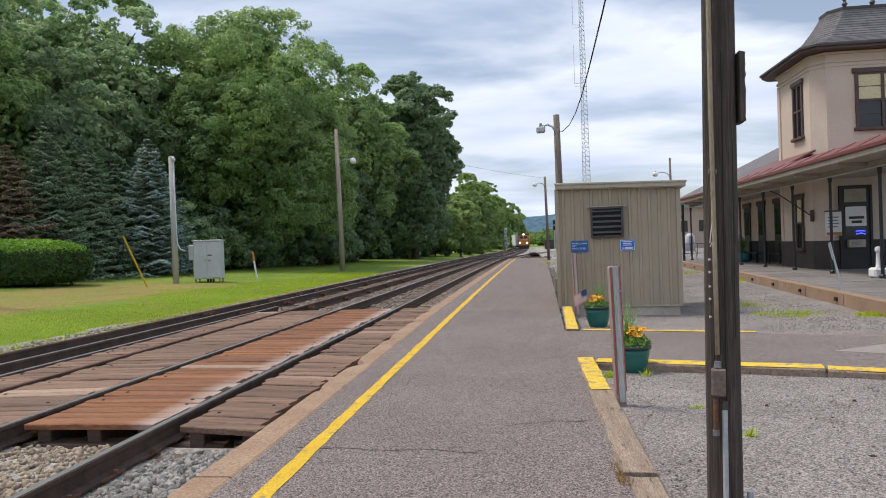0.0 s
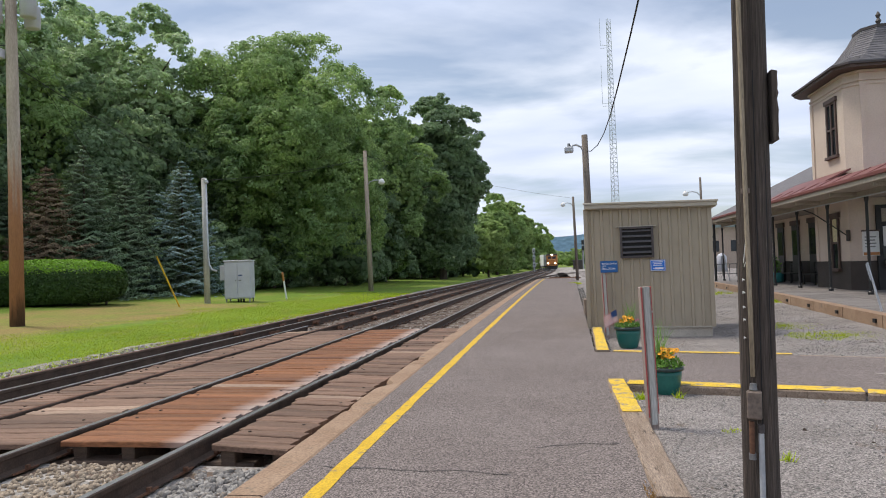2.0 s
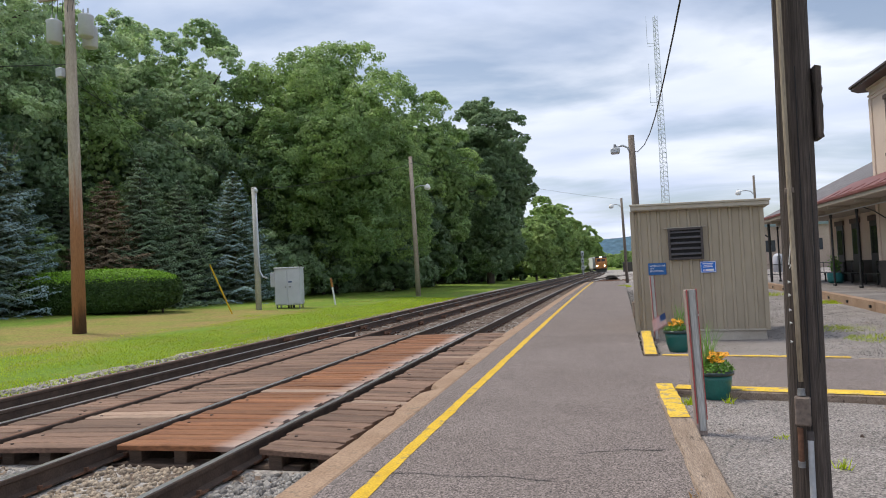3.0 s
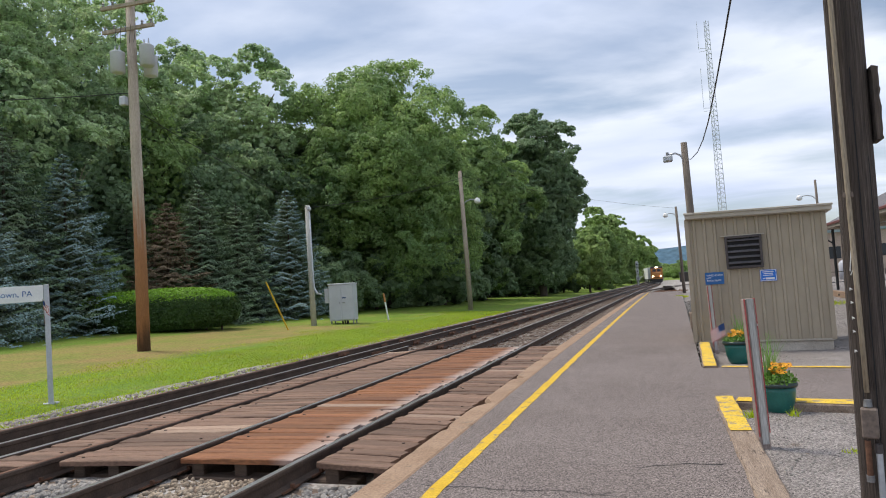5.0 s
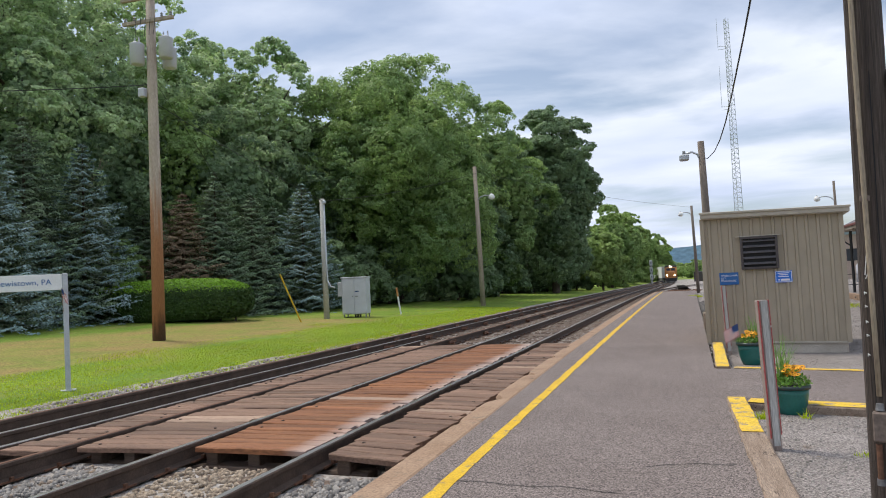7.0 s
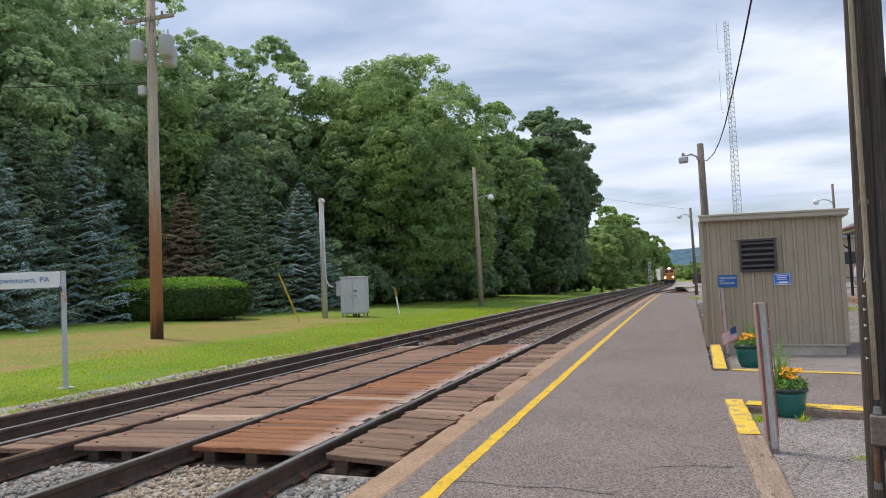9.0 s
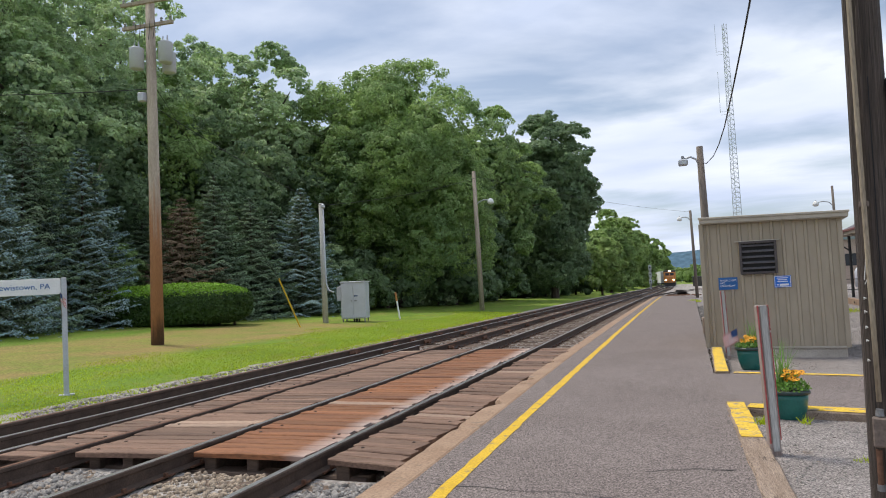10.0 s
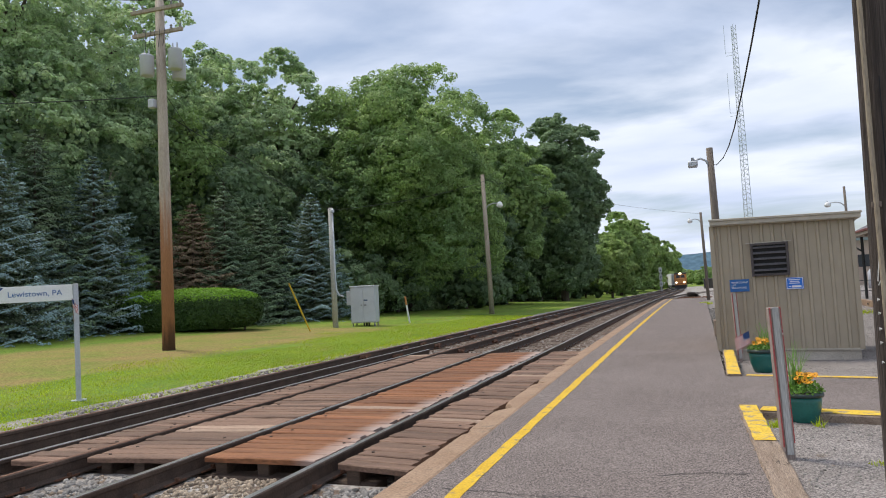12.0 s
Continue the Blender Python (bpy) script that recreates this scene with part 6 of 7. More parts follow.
def spruce(x, y, h, r, material, label, seed=0, low=0.03, dens=1.0):
    rr = np.random.default_rng(seed)
    z0 = lawn_z(x)
    t = thing("spruce_tree", label, "spruce", pose(x, y, z0), group="spruces")
    cs, ns, ss, tip = [], [], [], []
    z = h * low
    while z < h * 0.985:
        f = 1 - z / h
        R = r * (f ** 0.76) * rr.uniform(0.86, 1.06) + 0.06
        nb = max(4, int((7 + 9 * f) * dens))
        for k in range(nb):
            a = (k + rr.random()) / nb * math.tau
            L = R * rr.uniform(0.72, 1.14)
            m = max(6, int(L / 0.06))
            u = rr.random(m * 5) ** 0.62
            # a bough widens to two thirds of its length, then narrows to the tip, which lifts
            half = 0.30 * L * np.clip(u / 0.6, 0, 1) * np.clip((1.06 - u) / 0.42, 0, 1) + 0.03
            side = (rr.random(m * 5) * 2 - 1) * half
            zz = z - 0.36 * L * u + 0.27 * L * u ** 2 - np.abs(side) * 0.30 - rr.random(m * 5) * 0.09 * (1.3 - u) + rr.uniform(-0.06, 0.06)
            cs.append(np.stack([np.cos(a) * L * u - np.sin(a) * side, np.sin(a) * L * u + np.cos(a) * side, zz], 1))
            ns.append(np.tile([np.cos(a) * 0.5, np.sin(a) * 0.5, 0.85], (m * 5, 1)) + rr.normal(size=(m * 5, 3)) * 0.30)
            ss.append(0.036 + 0.030 * rr.random(m * 5))
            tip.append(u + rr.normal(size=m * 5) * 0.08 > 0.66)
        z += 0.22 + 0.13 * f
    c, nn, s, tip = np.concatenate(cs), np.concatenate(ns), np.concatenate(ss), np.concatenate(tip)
    # inner needles take a darker colour than the tips, except on browned trees
    part_mesh("crown", leaf_mesh("crown", c[tip], nn[tip], s[tip], 0.5), material, t, "needles on the outer boughs")
    part_mesh("inner_growth", leaf_mesh("inner_growth", c[~tip], nn[~tip], s[~tip] * 1.15, 0.5), M_DEAD if material is M_DEAD else M_SPRUCEIN, t, "needles on the inner boughs")
    part("trunk", tube(bmesh.new(), [(0, 0, -0.2), (0, 0, h * 0.5), (0, 0, h * 0.98)], [h * 0.016, h * 0.009, 0.015], 7), M_BARK, t)
    return t


def at_bearing(px, dist, yaw):
    """Ground place from a sideways slope and a distance."""
    a = math.atan(px) - radians(yaw)
    return math.sin(a) * dist, math.cos(a) * dist


def P0(px, dist):
    return at_bearing((px - 784) / 1215, dist, 6.85)


def P12(px, dist):
    return at_bearing((px - 784) / 1215, dist, 19.06)


# (place, height, radius, leaves, leaf size, material, label, seed)
x, y = P0(455, 58)
broadleaf(x, y, 21.9, 9.1, 165000, 0.110, M_LEAF, "broad full crowned green maple on the lawn", 0.03, 11, 90, fine=0.8)
x, y = P0(300, 60)
broadleaf(x, y, 18.0, 6.0, 45000, 0.14, M_LEAFL, "light green maple behind the lawn", 0.05, 12, 30)
x, y = P0(628, 74)
broadleaf(x, y, 21.0, 6.2, 50000, 0.16, M_LEAF, "green tree between two larger ones", 0.03, 13, 40)
x, y = P0(735, 88)
broadleaf(x, y, 25.0, 7.2, 85000, 0.16, M_LEAFD, "dark green tall maple near the tracks", 0.02, 14, 60)
x, y = P0(690, 92)
broadleaf(x, y, 24.0, 5.8, 45000, 0.18, M_LEAFD, "dark green maple in the row of trees", 0.02, 15, 28)
x, y = P0(560, 70)
broadleaf(x, y, 15.5, 6.5, 45000, 0.16, M_LEAFD, "dark shaded tree below the maples", 0.0, 16, 28)
for k, (px, d, h, r) in enumerate(((830, 125, 14.5, 6.0), (848, 160, 17, 7.0), (866, 200, 19, 8), (884, 260, 20, 9), (898, 330, 20, 10), (815, 105, 9, 4.0), (840, 190, 22, 9), (907, 420, 18, 10))):
    x, y = P0(px, d)
    broadleaf(x, y, h, r, 24000, 0.10 + d * 0.0011, M_LEAFW, "light green woodland tree along the railway", 0.0, 20 + k, 34, group="woodland trees", fine=0.75)
for k, (px, d, h, r) in enumerate(((925, 620, 12, 12), (945, 560, 11, 12), (962, 480, 10, 10), (980, 520, 12, 12), (1000, 560, 12, 14), (1215, 300, 9, 9), (1240, 320, 10, 9))):
    x, y = P0(px, d)
    broadleaf(x, y, h, r, 9000, 0.6, M_LEAFW, "hazy green tree far down the line", 0.0, 300 + k, 18, group="woodland trees")
# woods on the left
for k, (px, d, h, r, mt, n) in enumerate(((490, 58, 22.4, 6.3, M_LEAFL, 30000), (400, 60, 23.2, 6.2, M_LEAFL, 28000), (360, 66, 26, 6.0, M_LEAFD, 18000), (250, 54, 25, 6.8, M_LEAFL, 30000),
                                          (130, 50, 25, 7.0, M_LEAFL, 30000), (0, 48, 26, 7.0, M_LEAFL, 30000), (60, 42, 18, 4.5, M_LEAFL, 18000), (-130, 46, 27, 7.5, M_LEAFL, 26000), (190, 46, 15, 4.5, M_LEAFD, 18000),
                                          (320, 50, 17, 5.0, M_LEAF, 20000), (420, 50, 14, 5.0, M_LEAFD, 18000), (540, 56, 14.5, 4.5, M_LEAFD, 16000), (-60, 40, 14, 5, M_LEAFD, 14000), (-260, 44, 24, 8, M_LEAFL, 16000), (90, 58, 20, 8, M_LEAFD, 18000), (280, 64, 20, 8, M_LEAFD, 18000), (470, 68, 17, 8, M_LEAFD, 16000), (630, 66, 13, 7, M_LEAFD, 14000))):
    x, y = P12(px, d)
    broadleaf(x, y, h, r, int(n * 1.6), 0.105 if d < 52 else 0.125, mt, ("feathery light green locust tree at the wood's edge" if mt is M_LEAFL else "dark green tree in the woods"), 0.06, 50 + k, 44, gaps=0.04 if mt is M_LEAFL else 0.0, group="woods", fine=0.72)
# low bushes under the trees
for k, (px, d, h, r, mt) in enumerate(((225, 40, 4.2, 2.0, M_LEAF), (640, 52, 4.0, 3.0, M_LEAFD), (735, 60, 3.0, 2.2, M_LEAFL), (790, 62, 2.6, 2.0, M_LEAFL), (700, 56, 4.5, 3.5, M_LEAFD), (590, 48, 4.5, 2.6, M_LEAFD), (850, 78, 4.0, 3.0, M_LEAFD), (930, 90, 3.5, 3.2, M_LEAFL),
                                          (980, 95, 3.6, 3.2, M_LEAFL), (1030, 120, 4.5, 4, M_LEAFW), (1070, 140, 5, 4.5, M_LEAFW), (1110, 180, 6, 6, M_LEAFW), (1140, 240, 8, 8, M_LEAFW), (1160, 330, 9, 9, M_LEAFW), (600, 66, 6, 4.5, M_LEAFD), (680, 74, 6.5, 5, M_LEAFD), (760, 84, 6.5, 5, M_LEAFD), (830, 92, 7, 5, M_LEAFD), (890, 104, 7, 5.5, M_LEAFD), (950, 112, 7, 5.5, M_LEAFD), (1000, 118, 6, 5, M_LEAFW), (560, 60, 5, 4, M_LEAFD), (470, 56, 5, 4, M_LEAFD), (380, 52, 5, 4, M_LEAFD), (290, 50, 5, 4, M_LEAFD), (200, 47, 5, 4, M_LEAFD), (100, 45, 5, 4, M_LEAFD), (10, 43, 5, 4, M_LEAFD), (-80, 41, 5, 4, M_LEAFD), (745, 66, 4.5, 4.5, M_LEAFD), (800, 70, 4.5, 4.5, M_LEAFD), (905, 96, 5, 5, M_LEAFD), (850, 86, 5, 5, M_LEAFD), (965, 100, 5, 5, M_LEAFD), (700, 58, 3.5, 4, M_LEAFD), (650, 55, 4, 4, M_LEAFD))):
    x, y = P12(px, d)
    broadleaf(x, y, h, r, 7500, 0.12 if d < 70 else 0.13 + d * 0.0012, mt, "leafy bush under the trees", 0.0, 90 + k, 14, group="bushes")
for k, (px, d, h, r) in enumerate(((640, 88, 5, 5), (690, 98, 5.5, 5), (735, 102, 5.5, 5), (770, 106, 4.5, 4.5), (600, 72, 4.5, 4.5), (560, 62, 4, 4))):
    x, y = P0(px, d)
    broadleaf(x, y, h, r, 7000, 0.13 + d * 0.0011, M_LEAFD, "leafy bush under the trees", 0.0, 400 + k, 14, group="bushes")
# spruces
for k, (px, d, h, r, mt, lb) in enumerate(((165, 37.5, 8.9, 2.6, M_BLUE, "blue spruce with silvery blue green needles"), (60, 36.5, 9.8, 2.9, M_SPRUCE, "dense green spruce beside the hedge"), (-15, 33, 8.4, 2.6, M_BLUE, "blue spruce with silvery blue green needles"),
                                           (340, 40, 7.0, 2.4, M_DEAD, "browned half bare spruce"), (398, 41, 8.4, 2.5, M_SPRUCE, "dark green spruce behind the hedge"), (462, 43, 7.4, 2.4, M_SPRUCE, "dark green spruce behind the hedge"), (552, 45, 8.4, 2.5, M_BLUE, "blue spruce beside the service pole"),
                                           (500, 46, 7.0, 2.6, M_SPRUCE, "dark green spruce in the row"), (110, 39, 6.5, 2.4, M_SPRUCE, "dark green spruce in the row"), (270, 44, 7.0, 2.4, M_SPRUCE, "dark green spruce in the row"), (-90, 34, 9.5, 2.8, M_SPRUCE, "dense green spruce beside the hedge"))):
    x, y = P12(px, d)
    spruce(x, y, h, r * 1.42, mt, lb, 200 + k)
# a dry branch sticking out of the wood
x, y = P12(180, 41)
twig = thing("dead_branch", "bare pale dead branch among the trees", "branch", pose(x, y, 8.0))
bm = bmesh.new()
for e in ((0.9, 0, 1.3), (0.5, 0.2, 1.2), (1.2, -0.1, 0.9), (0.2, 0, 1.0)):
    tube(bm, [(-1.2, 0.3, -1.0), (0, 0, 0), (e[0] * 0.6, e[1], e[2] * 0.5), e], [0.05, 0.035, 0.02, 0.008], 5)
part("limb", bm, M_POLE, twig)

# ---- hedge ----
hx, hy = P12(322, 36.5)
hz = lawn_z(hx)
hedge = thing("hedge", "clipped green hedge with a rounded top", "hedge", pose(hx, hy, hz, 0, 0, 19.06))
n = 42000
dv = rng.normal(size=(n, 3))
ex = 3.0
sc = (np.abs(dv[:, 0]) ** ex + np.abs(dv[:, 1]) ** ex + np.abs(dv[:, 2]) ** ex) ** (-1 / ex)
un = dv * sc[:, None]
un[:, 2] = np.where(un[:, 2] < -0.8, -0.8, un[:, 2])
lump = 1 + 0.03 * np.array([noise.noise((q[0] * 4, q[1] * 4, q[2] * 3)) for q in un])
hc = un * lump[:, None] * np.array([3.8, 1.6, 1.05]) + np.array([0, 0, 0.95])
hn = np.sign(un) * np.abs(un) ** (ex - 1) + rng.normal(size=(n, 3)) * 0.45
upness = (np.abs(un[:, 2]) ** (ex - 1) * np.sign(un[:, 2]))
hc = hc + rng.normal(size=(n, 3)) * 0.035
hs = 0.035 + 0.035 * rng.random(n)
# upward leaves get the lit colour, all others the shade-darkened one
lit_top = upness > 0.16 + 0.22 * rng.random(n)
part_mesh("new_growth", leaf_mesh("new_growth", hc[lit_top], hn[lit_top], hs[lit_top]), M_HEDGELIT, hedge, "clipped top leaves in a colour brightened as if lit")
part_mesh("foliage", leaf_mesh("foliage", hc[~lit_top], hn[~lit_top], hs[~lit_top]), M_HEDGESHADE, hedge, "side leaves with shade put into their colour")
bm = bmesh.new()
for i in range(9):
    x = -3.0 + 0.75 * i
    tube(bm, [(x, 0, -0.2), (x + 0.05, 0.1, 0.8), (x - 0.1, 0, 1.7)], [0.06, 0.045, 0.015], 6)
part("stems", bm, M_BARK, hedge)
# solid core, also in the shade-darkened leaf colour
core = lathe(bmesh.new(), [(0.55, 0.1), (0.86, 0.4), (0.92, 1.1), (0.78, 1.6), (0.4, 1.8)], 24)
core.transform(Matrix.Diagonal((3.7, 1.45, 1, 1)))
part("inner_growth", core, M_HEDGESHADE, hedge, "solid inner core in the shade-darkened leaf colour")

# ---- station ----
SZ = 0.2
st_plat = thing("station_platform", "raised paved station platform with a tan concrete edge", "platform", kind="structure")
edge_pts = [(5.75, 7.0), (6.45, 15.0), (7.40, 25.2), (8.75, 45.0)]
part("paving", slab(bmesh.new(), [(x + 0.25, y) for x, y in edge_pts] + [(30, 45), (30, 7.0)], -0.4, SZ - 0.004), M_SLATE, st_plat)
for (xa, ya), (xb, yb) in zip(edge_pts, edge_pts[1:]):
    n = max(2, int((yb - ya) / 2.5))
    for i in range(n):
        a, b = i / n, (i + 1) / n - 0.004
        p = [(xa + (xb - xa) * a, ya + (yb - ya) * a), (xa + (xb - xa) * b, ya + (yb - ya) * b)]
        bm = slab(bmesh.new(), [p[0], (p[0][0] + 0.249, p[0][1]), (p[1][0] + 0.249, p[1][1]), p[1]], -0.4, SZ)
        st = part("edge_stone", bm, M_CONCRETE, st_plat)
        part("drain_slot", abox((p[0][0] - 0.006, p[0][1] + 0.3, 0.02), (p[0][0] + 0.06, p[0][1] + 0.42, 0.10)), M_BLACK, st)
# joints between flags read as slightly sunk rows of stones
bm_flag = abox((-0.58, -0.58, -0.02), (0.58, 0.58, 0.0), bevel=0.006)
flag_me = bpy.data.meshes.new("flagstone")
bm_flag.to_mesh(flag_me)
bm_flag.free()
flag_me.materials.append(M_SLATE)
for j in range(19):
    for i in range(5):
        y = 14.5 + j * 1.2
        x = 6.45 + (y - 15) * 0.085 + 0.95 + i * 1.2
        if x < 10.0:
            fl = new("flagstone", flag_me)
            fl.parent = st_plat
            fl.matrix_world = pose(x, y, SZ + 0.004 + random.uniform(-0.003, 0.003))

station = thing("station_building", "two storey cream station with a bell roofed tower", "station")


def prism(name, outline, z0, z1, material, parent, label=""):
    return part(name, slab(bmesh.new(), outline, z0, z1), material, parent, label)


def grow(outline, d):
    cx = sum(p[0] for p in outline) / len(outline)
    cy = sum(p[1] for p in outline) / len(outline)
    return [(x + d * (1 if x > cx else -1), y + d * (1 if y > cy else -1)) for x, y in outline]


TW = [(10.24, 25.95), (10.62, 25.5), (14.9, 25.5), (15.3, 25.95), (15.3, 28.95), (14.9, 29.4), (10.62, 29.4), (10.24, 28.95)]
tower_wall = prism("tower_wall", TW, 0.0, 7.9, M_STUCCO, station, "cream painted brick wall")
prism("tower_wainscot", grow(TW, 0.02), 0.0, 1.2, M_WAINSCOT, station, "dark grey painted lower wall")
for z, d in ((7.28, 0.03), (7.42, 0.045), (7.70, 0.07)):
    prism("cornice_band", grow(TW, d), z, z + 0.07, M_STUCCO, station)
eave = prism("eave", grow(TW, 0.46), 7.80, 7.90, M_BROWNTRIM, station, "dark brown boxed eave")
prism("gutter", grow(TW, 0.52), 7.90, 7.97, M_DARKTRIM, station)
bm = bmesh.new()
levels = ((0.50, 7.97), (0.06, 8.12), (-0.35, 8.40), (-0.72, 8.83), (-1.00, 9.26), (-1.18, 9.62))
rings = [[bm.verts.new((x, y, z)) for x, y in grow(TW, d)] for d, z in levels]
for r0, r1 in zip(rings, rings[1:]):
    for k in range(8):
        bm.faces.new((r0[k], r0[(k + 1) % 8], r1[(k + 1) % 8], r1[k]))
bm.faces.new(rings[-1])
bm.faces.new(rings[0][::-1])
bmesh.ops.recalc_face_normals(bm, faces=bm.faces)
troof = part("tower_roof", bm, M_SHINGLE, station, "grey shingled bell cast roof")
# shingle courses as thin steps
for i in range(len(levels) - 1):
    (d0, z0), (d1, z1) = levels[i], levels[i + 1]
    for f in (0.0, 0.25, 0.5, 0.75):
        d, z = d0 + (d1 - d0) * f, z0 + (z1 - z0) * f
        prism("shingle_course", grow(TW, d + 0.008), z, z + 0.012, M_SHINGLE, troof)
prism("ridge_cap", grow(TW, -1.15), 9.60, 9.70, M_DARKTRIM, station)
for x in (11.85, 12.8):
    part("finial", lathe(bmesh.new(), [(0.05, 0), (0.10, 0.1), (0.04, 0.2), (0.09, 0.32), (0.02, 0.45)], 10, Matrix.Translation((x, 26.7, 9.7))), M_DARKTRIM, station)


def sash_window(y_or_x, lo, hi, z0, z1, face, name="window", blind=True, lights=2, bars=True):
    """A framed sash window standing proud of a wall. face 'w' looks towards the tracks at x, 's' towards the yard at y."""
    if face == "w":
        m = Matrix.Translation((y_or_x, hi, 0)) @ pose(0, 0, 0, 0, 0, -90)
    else:
        m = Matrix.Translation((lo, y_or_x, 0))
    w = hi - lo
    win = part(name, abox((0, -0.012, z0), (w, 0.004, z1), m), M_GLASS, station, "dark sash window")
    if blind:
        part("blind", abox((0.06, -0.020, z0 + (z1 - z0) * 0.48), (w - 0.06, -0.013, z1 - 0.05), m), M_BLIND, win, "cream roller blind")
    for lo2, hi2 in (((-0.06, -0.06, z0), (0.05, -0.013, z1)), ((w - 0.05, -0.06, z0), (w + 0.06, -0.013, z1)), ((0.05, -0.055, (z0 + z1) / 2 - 0.035), (w - 0.05, -0.021, (z0 + z1) / 2 + 0.035)),
                     ((0.05, -0.055, z1 - 0.06), (w - 0.05, -0.021, z1))):
        part("frame", abox(lo2, hi2, m), M_BROWNTRIM, win)
    for k in range(1, lights):
        part("mullion", abox((w * k / lights - 0.05, -0.058, z0), (w * k / lights + 0.05, -0.0215, z1), m), M_BROWNTRIM, win)
    for f in (0.25, 0.75) if bars else ():
        part("glazing_bar", abox((0.05, -0.03, z0 + (z1 - z0) * f - 0.012), (w - 0.05, -0.0208, z0 + (z1 - z0) * f + 0.012), m), M_BROWNTRIM, win)
    part("sill", abox((-0.12, -0.13, z0 - 0.11), (w + 0.12, 0.0, z0), m, bevel=0.01), M_BROWNTRIM, win)
    part("lintel", abox((-0.14, -0.09, z1), (w + 0.14, 0.0, z1 + 0.16), m, bevel=0.01), M_BROWNTRIM, win)
    return win


sash_window(10.24, 26.55, 27.35, 5.05, 6.98, "w", blind=False, bars=False)
sash_window(25.5, 11.62, 13.3, 5.10, 7.0, "s", lights=2)
sash_window(10.22, 26.75, 27.35, 0.95, 2.80, "w", blind=True, lights=1, bars=False)
# pilasters at the corners
for lo, hi in (((10.60, 25.455, 1.2), (10.74, 25.5, 7.3)), ((10.195, 28.70, 1.2), (10.24, 28.94, 7.3))):
    part("pilaster", abox(lo, hi), M_STUCCO, station)
# door of the waiting room
door = part("door", abox((10.98, 25.44, SZ), (11.90, 25.478, 3.02)), M_BLACKSTEEL, station, "dark glazed waiting room door")
for lo, hi in (((10.90, 25.40, SZ), (10.98, 25.479, 3.10)), ((11.90, 25.40, SZ), (11.98, 25.479, 3.10)), ((10.98, 25.40, 3.02), (11.90, 25.479, 3.10)), ((10.98, 25.415, 2.42), (11.90, 25.439, 2.50))):
    part("door_frame", abox(lo, hi), M_BLACKSTEEL, door)
part("blind", abox((11.08, 25.43, 2.52), (11.80, 25.439, 2.98)), M_SOFFIT, door)
part("glass", abox((11.08, 25.432, 1.30), (11.80, 25.439, 2.40)), M_GLASS, door)
paper = part("notice", abox((11.10, 25.424, 1.68), (11.78, 25.431, 2.36)), M_WHITE, door, "white paper notice")
for k, half in enumerate((0.25, 0.17)):
    part("text_bar", abox((11.46 - half, 25.420, 1.93 - 0.15 * k), (11.46 + half, 25.4235, 2.02 - 0.15 * k)), M_BLACKSTEEL, paper)
for k in range(2):
    part("neon_stroke", tube(bmesh.new(), [(11.42, 25.40, 1.40 + 0.10 * k), (11.58, 25.40, 1.43 + 0.08 * k), (11.72, 25.40, 1.40 + 0.10 * k)], 0.018, 6), M_NEON, door, "lit blue neon sign")
acu = thing("air_conditioner", "cream window air conditioner in the station door", "air conditioner", pose(11.40, 25.36, 0.94))
part("case", abox((-0.27, -0.10, 0), (0.27, 0.07, 0.27), bevel=0.015), M_TRIM, acu)
for k in range(5):
    part("grille_slat", abox((-0.20, -0.108, 0.04 + 0.042 * k), (0.12, -0.100, 0.058 + 0.042 * k)), M_STEEL, acu)
board = thing("notice_board", "white timetable board with an orange strip on the station wall", "notice board", pose(10.68, 25.38, 1.37))
part("panel", abox((-0.26, -0.03, 0), (0.26, 0.03, 0.83), bevel=0.008), M_WHITE, board)
part("strip", abox((-0.25, -0.036, 0.02), (0.25, -0.03, 0.12)), M_LOCO, board, "orange strip")
part("cap", abox((-0.28, -0.05, 0.83), (0.28, 0.04, 0.88)), M_BROWNTRIM, board)
for k in range(4):
    part("text_bar", abox((-0.20, -0.035, 0.62 - 0.11 * k), (0.16 - 0.03 * (k % 2), -0.031, 0.66 - 0.11 * k)), M_STEEL, board)
# long low wing
part("wing_wall", abox((11.8, 28.8, 0.0), (17.5, 40.0, 5.0)), M_STUCCO, station, "cream painted brick wall")
part("wing_wainscot", abox((11.78, 28.8, 0.0), (11.8, 40.02, 1.2)), M_WAINSCOT, station, "dark grey painted lower wall")
for y in (33.2, 35.5, 37.7):
    d = part("wing_door", abox((11.73, y, SZ), (11.775, y + 0.95, 2.95)), M_BLACKSTEEL, station, "dark wooden door")
    part("lintel", abox((11.69, y - 0.12, 2.95), (11.78, y + 1.07, 3.18), bevel=0.01), M_BROWNTRIM, d)
    part("pane", abox((11.715, y + 0.15, 1.5), (11.729, y + 0.8, 2.7)), M_GLASS, d)
part("pilaster", abox((11.72, 29.6, 0.0), (11.8, 30.0, 4.4)), M_STUCCO, station)
# canopy: roof plane, red edge, soffit
def roof_z(x):
    return 3.60 + 0.477 * (x - 8.5)


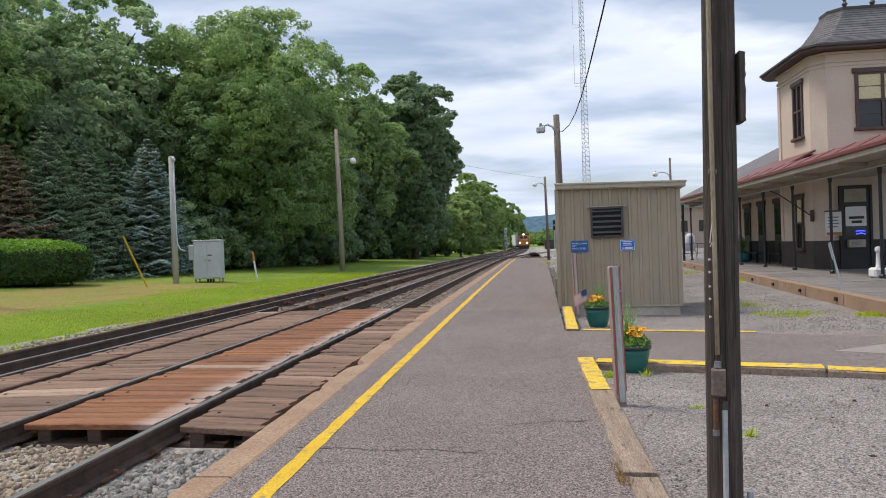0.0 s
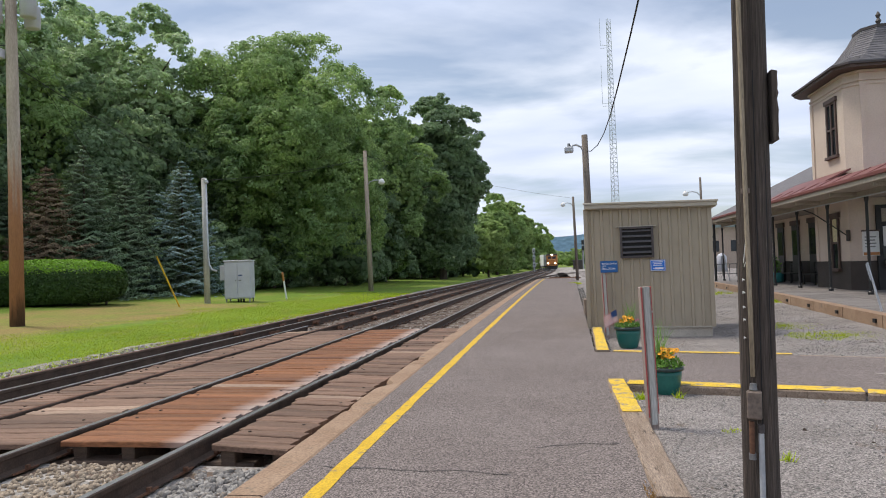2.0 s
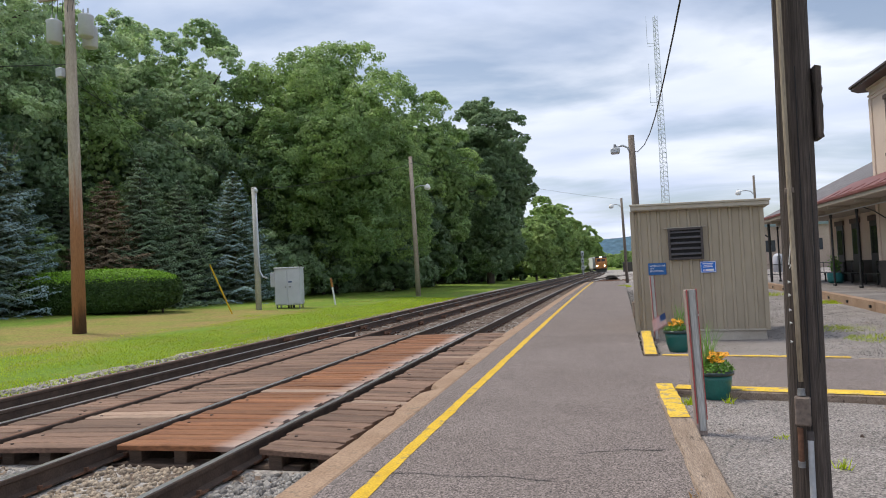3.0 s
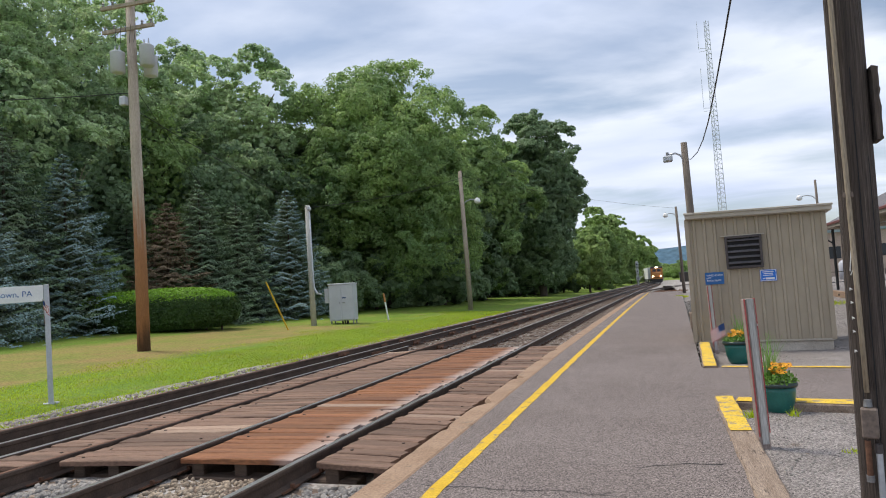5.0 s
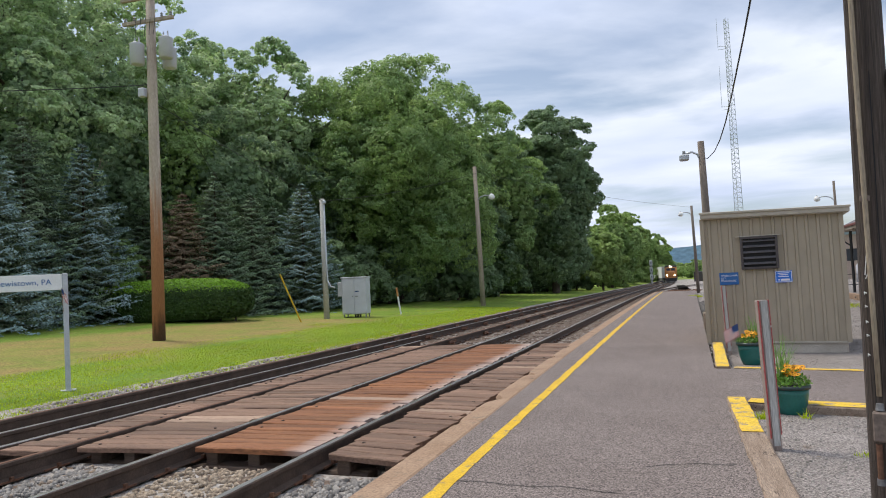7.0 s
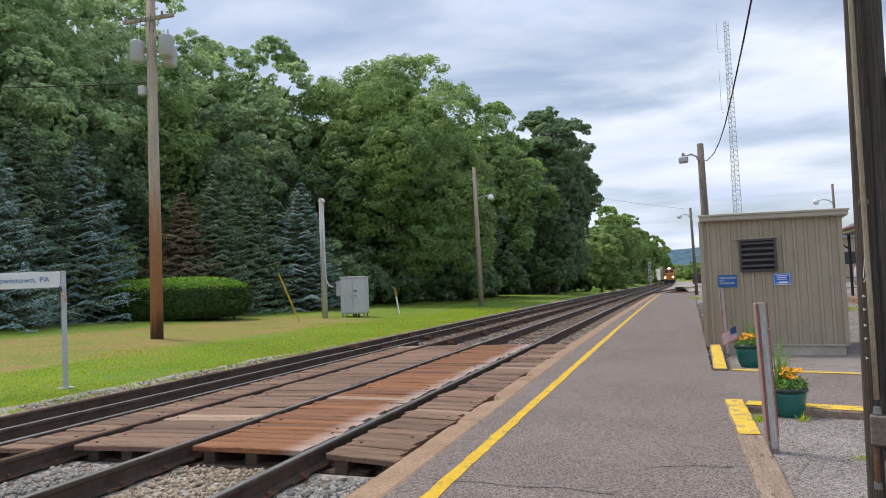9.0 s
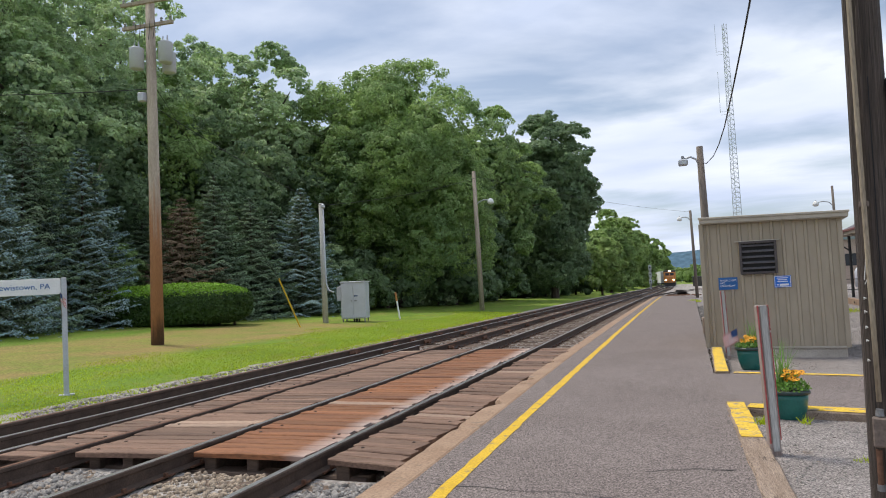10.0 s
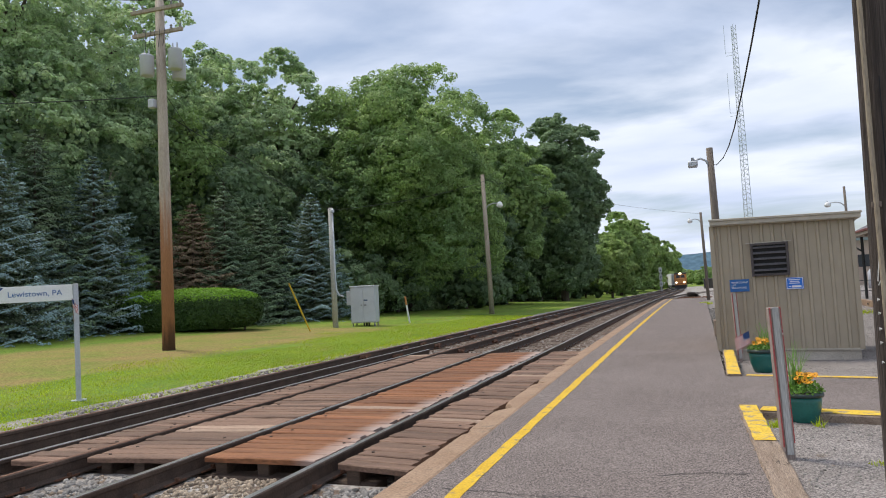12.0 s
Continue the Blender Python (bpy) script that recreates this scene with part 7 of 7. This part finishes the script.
def sheet(y0, y1, x0, x1, thick=0.07):
    bm = bmesh.new()
    lo = [bm.verts.new((x, y, roof_z(x) - thick)) for x, y in ((x0, y0), (x1, y0), (x1, y1), (x0, y1))]
    hi = [bm.verts.new((x, y, roof_z(x))) for x, y in ((x0, y0), (x1, y0), (x1, y1), (x0, y1))]
    for k in range(4):
        bm.faces.new((lo[k], lo[(k + 1) % 4], hi[(k + 1) % 4], hi[k]))
    bm.faces.new(lo[::-1])
    bm.faces.new(hi)
    bmesh.ops.recalc_face_normals(bm, faces=bm.faces)
    return bm


canopy = part("canopy_roof", sheet(12, 25.48, 8.5, 9.3), M_REDROOF, station, "faded red tin canopy roof")
part("canopy_deck", abox((9.3, 12, 3.86), (14.0, 25.46, 3.97)), M_REDROOF, station)
part("canopy_roof", sheet(25.50, 31.0, 8.5, 10.22), M_REDROOF, station, "faded red tin canopy roof")
part("wing_roof", sheet(28.82, 40.8, 10.24, 14.6), M_SHINGLE, station, "grey shingled roof slope")
part("wing_roof", sheet(31.02, 40.8, 8.5, 10.22), M_SHINGLE, station, "grey shingled roof slope")
for k in range(14):
    y = 12.5 + k * 1.32
    x1 = 10.2 if y > 31.1 else 9.25
    bm = bmesh.new()
    tube(bm, [(8.52, y, roof_z(8.52) + 0.012), (x1, y, roof_z(x1) + 0.012)], 0.014, 5)
    part("roof_seam", bm, M_REDROOF, canopy)
part("red_gutter", abox((8.38, 12, 3.50), (8.50, 40.8, 3.62), bevel=0.02), M_REDROOF, station, "red painted gutter")
part("fascia", abox((8.44, 12, 3.37), (8.52, 40.8, 3.499)), M_SOFFIT, station, "beige fascia board")
part("soffit", abox((8.52, 12, 3.36), (11.79, 25.38, 3.40)), M_SOFFIT, station, "beige boarded soffit")
part("soffit", abox((8.52, 25.381, 3.36), (10.20, 28.85, 3.40)), M_SOFFIT, station, "beige boarded soffit")
part("soffit", abox((8.52, 28.851, 3.36), (11.79, 40.8, 3.40)), M_SOFFIT, station, "beige boarded soffit")
part("end_fascia", abox((8.5, 40.8, 3.36), (14.6, 40.86, 3.62)), M_BROWNTRIM, station)
part("beam", abox((9.33, 12, 3.20), (9.47, 40.5, 3.36), bevel=0.01), M_SOFFIT, station, "canopy beam")
for k in range(8):
    y = 19.5 + 3.0 * k
    col = part("column", lathe(bmesh.new(), [(0.08, SZ), (0.08, SZ + 0.08), (0.045, SZ + 0.12), (0.042, 3.0), (0.06, 3.06), (0.065, 3.2)], 12, Matrix.Translation((9.4, y, 0))), M_BLACKSTEEL, station, "slim black iron column")
for k in range(9):
    y = 14 + 3.0 * k
    part("rafter_bracket", abox((8.55, y - 0.05, 3.25), (9.32, y + 0.05, 3.359), bevel=0.01), M_SOFFIT, station)
part("service_pipe", tube(bmesh.new(), [(9.26, 12.5, 3.17), (9.26, 26.0, 3.17), (9.26, 40.0, 3.17)], 0.022, 8), M_GALV, station, "pale pipe under the canopy")
part("tie_rod", tube(bmesh.new(), [(10.22, 25.9, 2.05), (9.6, 27.4, 3.0), (9.4, 27.9, 3.2)], 0.02, 6), M_BLACKSTEEL, station)
part("wall_lamp", abox((10.13, 25.85, 1.9), (10.24, 25.97, 2.3), bevel=0.02), M_DARKTRIM, station)
part("downspout", arod((11.70, 29.3, SZ), (11.70, 29.3, 3.36), 0.05, 0.05, 8), M_DARKTRIM, station)
# end support at the far end of the canopy
part("end_column", arod((8.9, 40.2, -0.2), (8.9, 40.2, 3.36), 0.07, 0.07, 8), M_BLACKSTEEL, station)
part("end_brace", arod((8.9, 40.2, 2.6), (7.95, 40.0, 3.3), 0.04, 0.04, 6), M_BLACKSTEEL, station)


def bench(y, x=11.0):
    b = thing("platform_bench", "dark wooden bench under the station canopy", "bench", pose(x, y, SZ, 0, 0, -90), group="platform benches")
    for k in range(4):
        part("seat_slat", abox((-0.75, -0.24 + 0.12 * k, 0.42), (0.75, -0.14 + 0.12 * k, 0.46)), M_BLACKSTEEL, b)
    for k in range(3):
        part("back_slat", abox((-0.75, 0.26, 0.55 + 0.13 * k), (0.75, 0.30, 0.65 + 0.13 * k)), M_BLACKSTEEL, b)
    for x2 in (-0.65, 0.65):
        part("leg", abox((x2 - 0.03, -0.22, 0), (x2 + 0.03, -0.16, 0.42)), M_BLACKSTEEL, b)
        part("leg", abox((x2 - 0.03, 0.24, 0), (x2 + 0.03, 0.30, 0.95)), M_BLACKSTEEL, b)
    return b


b0 = bench(31.6)
copy_thing(b0, pose(11.0, 34.6, SZ, 0, 0, -90))
copy_thing(b0, pose(11.0, 37.0, SZ, 0, 0, -90))
ash = thing("ash_receptacle", "pale grey cigarette receptacle with a square base on the station platform", "ash bin", pose(9.50, 19.9, SZ) @ Matrix.Diagonal((0.86, 0.86, 0.88, 1)))
part("base", abox((-0.23, -0.23, 0), (0.23, 0.23, 0.32), bevel=0.06), M_WHITE, ash)
part("neck", lathe(bmesh.new(), [(0.11, 0.32), (0.085, 0.36), (0.075, 0.5), (0.068, 0.78), (0.07, 0.80)], 16), M_WHITE, ash, smooth=True)
part("head", lathe(bmesh.new(), [(0.09, 0.80), (0.10, 0.84), (0.095, 0.93), (0.04, 0.97)], 16), M_WHITE, ash, smooth=True)
bin2 = thing("litter_bin", "dark bin beside the station column", "bin", pose(9.95, 19.7, SZ))
part("body", lathe(bmesh.new(), [(0.22, 0), (0.25, 0.1), (0.26, 0.75), (0.2, 0.85)], 18), M_BLACKSTEEL, bin2, smooth=True)
plant = thing("small_planter", "teal planter with a small leafy plant by the station", "planter", pose(10.6, 35.4, SZ))
part("vessel", lathe(bmesh.new(), [(0.28, 0), (0.34, 0.1), (0.36, 0.42), (0.33, 0.46)], 18), M_TEALPLAST, plant, smooth=True)
c = np.random.default_rng(5).normal(size=(260, 3)) * np.array([0.12, 0.12, 0.22]) + np.array([0, 0, 0.85])
part_mesh("foliage", leaf_mesh("foliage", c, rng.normal(size=(260, 3)), np.full(260, 0.05)), M_GREEN, plant)
newsbox = thing("newspaper_box", "yellow newspaper box against the station wall", "newspaper box", pose(12.9, 42.5, SZ - 0.2))
part("body", abox((-0.3, -0.25, 0.1), (0.3, 0.25, 1.35), bevel=0.02), M_YELLOWBIN, newsbox)
part("window", abox((-0.22, -0.262, 0.75), (0.22, -0.252, 1.2)), M_GLASS, newsbox)
part("leg", abox((-0.25, -0.2, 0), (0.25, 0.2, 0.1)), M_BLACKSTEEL, newsbox)

for (b, t) in (((6.95, 16.0, -0.10), (6.70, 16.15, 1.25)), ((9.65, 40.0, -0.22), (9.30, 40, 1.75))):
    lp = thing("leaning_stake", "leaning grey metal stake beside the station platform", "stake", Matrix.Translation(b))
    d = Vector(t) - Vector(b)
    part("shaft", arod((0, 0, 0), d, 0.024, 0.024, 8), M_GALV, lp)
    part("plate", abox((-0.035, -0.035, 0), (0.035, -0.02, 0.36), Matrix.Translation(d * 0.72) @ d.to_track_quat("Z", "Y").to_matrix().to_4x4()), M_GALV, lp)

# ---- far right ----
lot = tagged(part("parking_lot", slab(bmesh.new(), [(2.6, 46), (36, 46), (36, 60), (4.2, 60)], -0.4, -0.17), M_ASPHALT), "grey asphalt lot beyond the station", "road", kind="structure")
fence = thing("lot_fence", "black metal railing beyond the lot", "fence")
for k in range(24):
    x = 9 + k * 0.55
    part("picket", arod((x, 60.5, -0.2), (x, 60.5, 1.0), 0.025, 0.025, 5), M_BLACKSTEEL, fence)
for z in (0.15, 0.95):
    part("rail", abox((9, 60.46, z), (21.7, 60.54, z + 0.05)), M_BLACKSTEEL, fence)
far_b = thing("far_building", "tan industrial building with a teal roof far off", "building", pose(0, 0, 0))
part("wall", abox((21.5, 110, -0.3), (44, 130, 6.2)), M_FARWALL, far_b)
part("roof", abox((21, 109.5, 6.2), (44.5, 130.5, 7.3)), M_FARROOF, far_b)
for k in range(5):
    part("window", abox((23.5 + 3.2 * k, 109.96, 2.5), (25.0 + 3.2 * k, 110.0, 4.2)), M_GLASS, far_b)
tank = thing("storage_tank", "pale upright storage tank beyond the fence", "tank", pose(19.3, 84, -0.25))
part("shell", lathe(bmesh.new(), [(0.55, 0), (0.55, 1.9), (0.35, 2.2), (0.1, 2.3)], 20), M_CABINET, tank, smooth=True)
part("ladder", abox((-0.2, -0.64, 0), (0.2, -0.56, 2.0)), M_STEEL, tank)
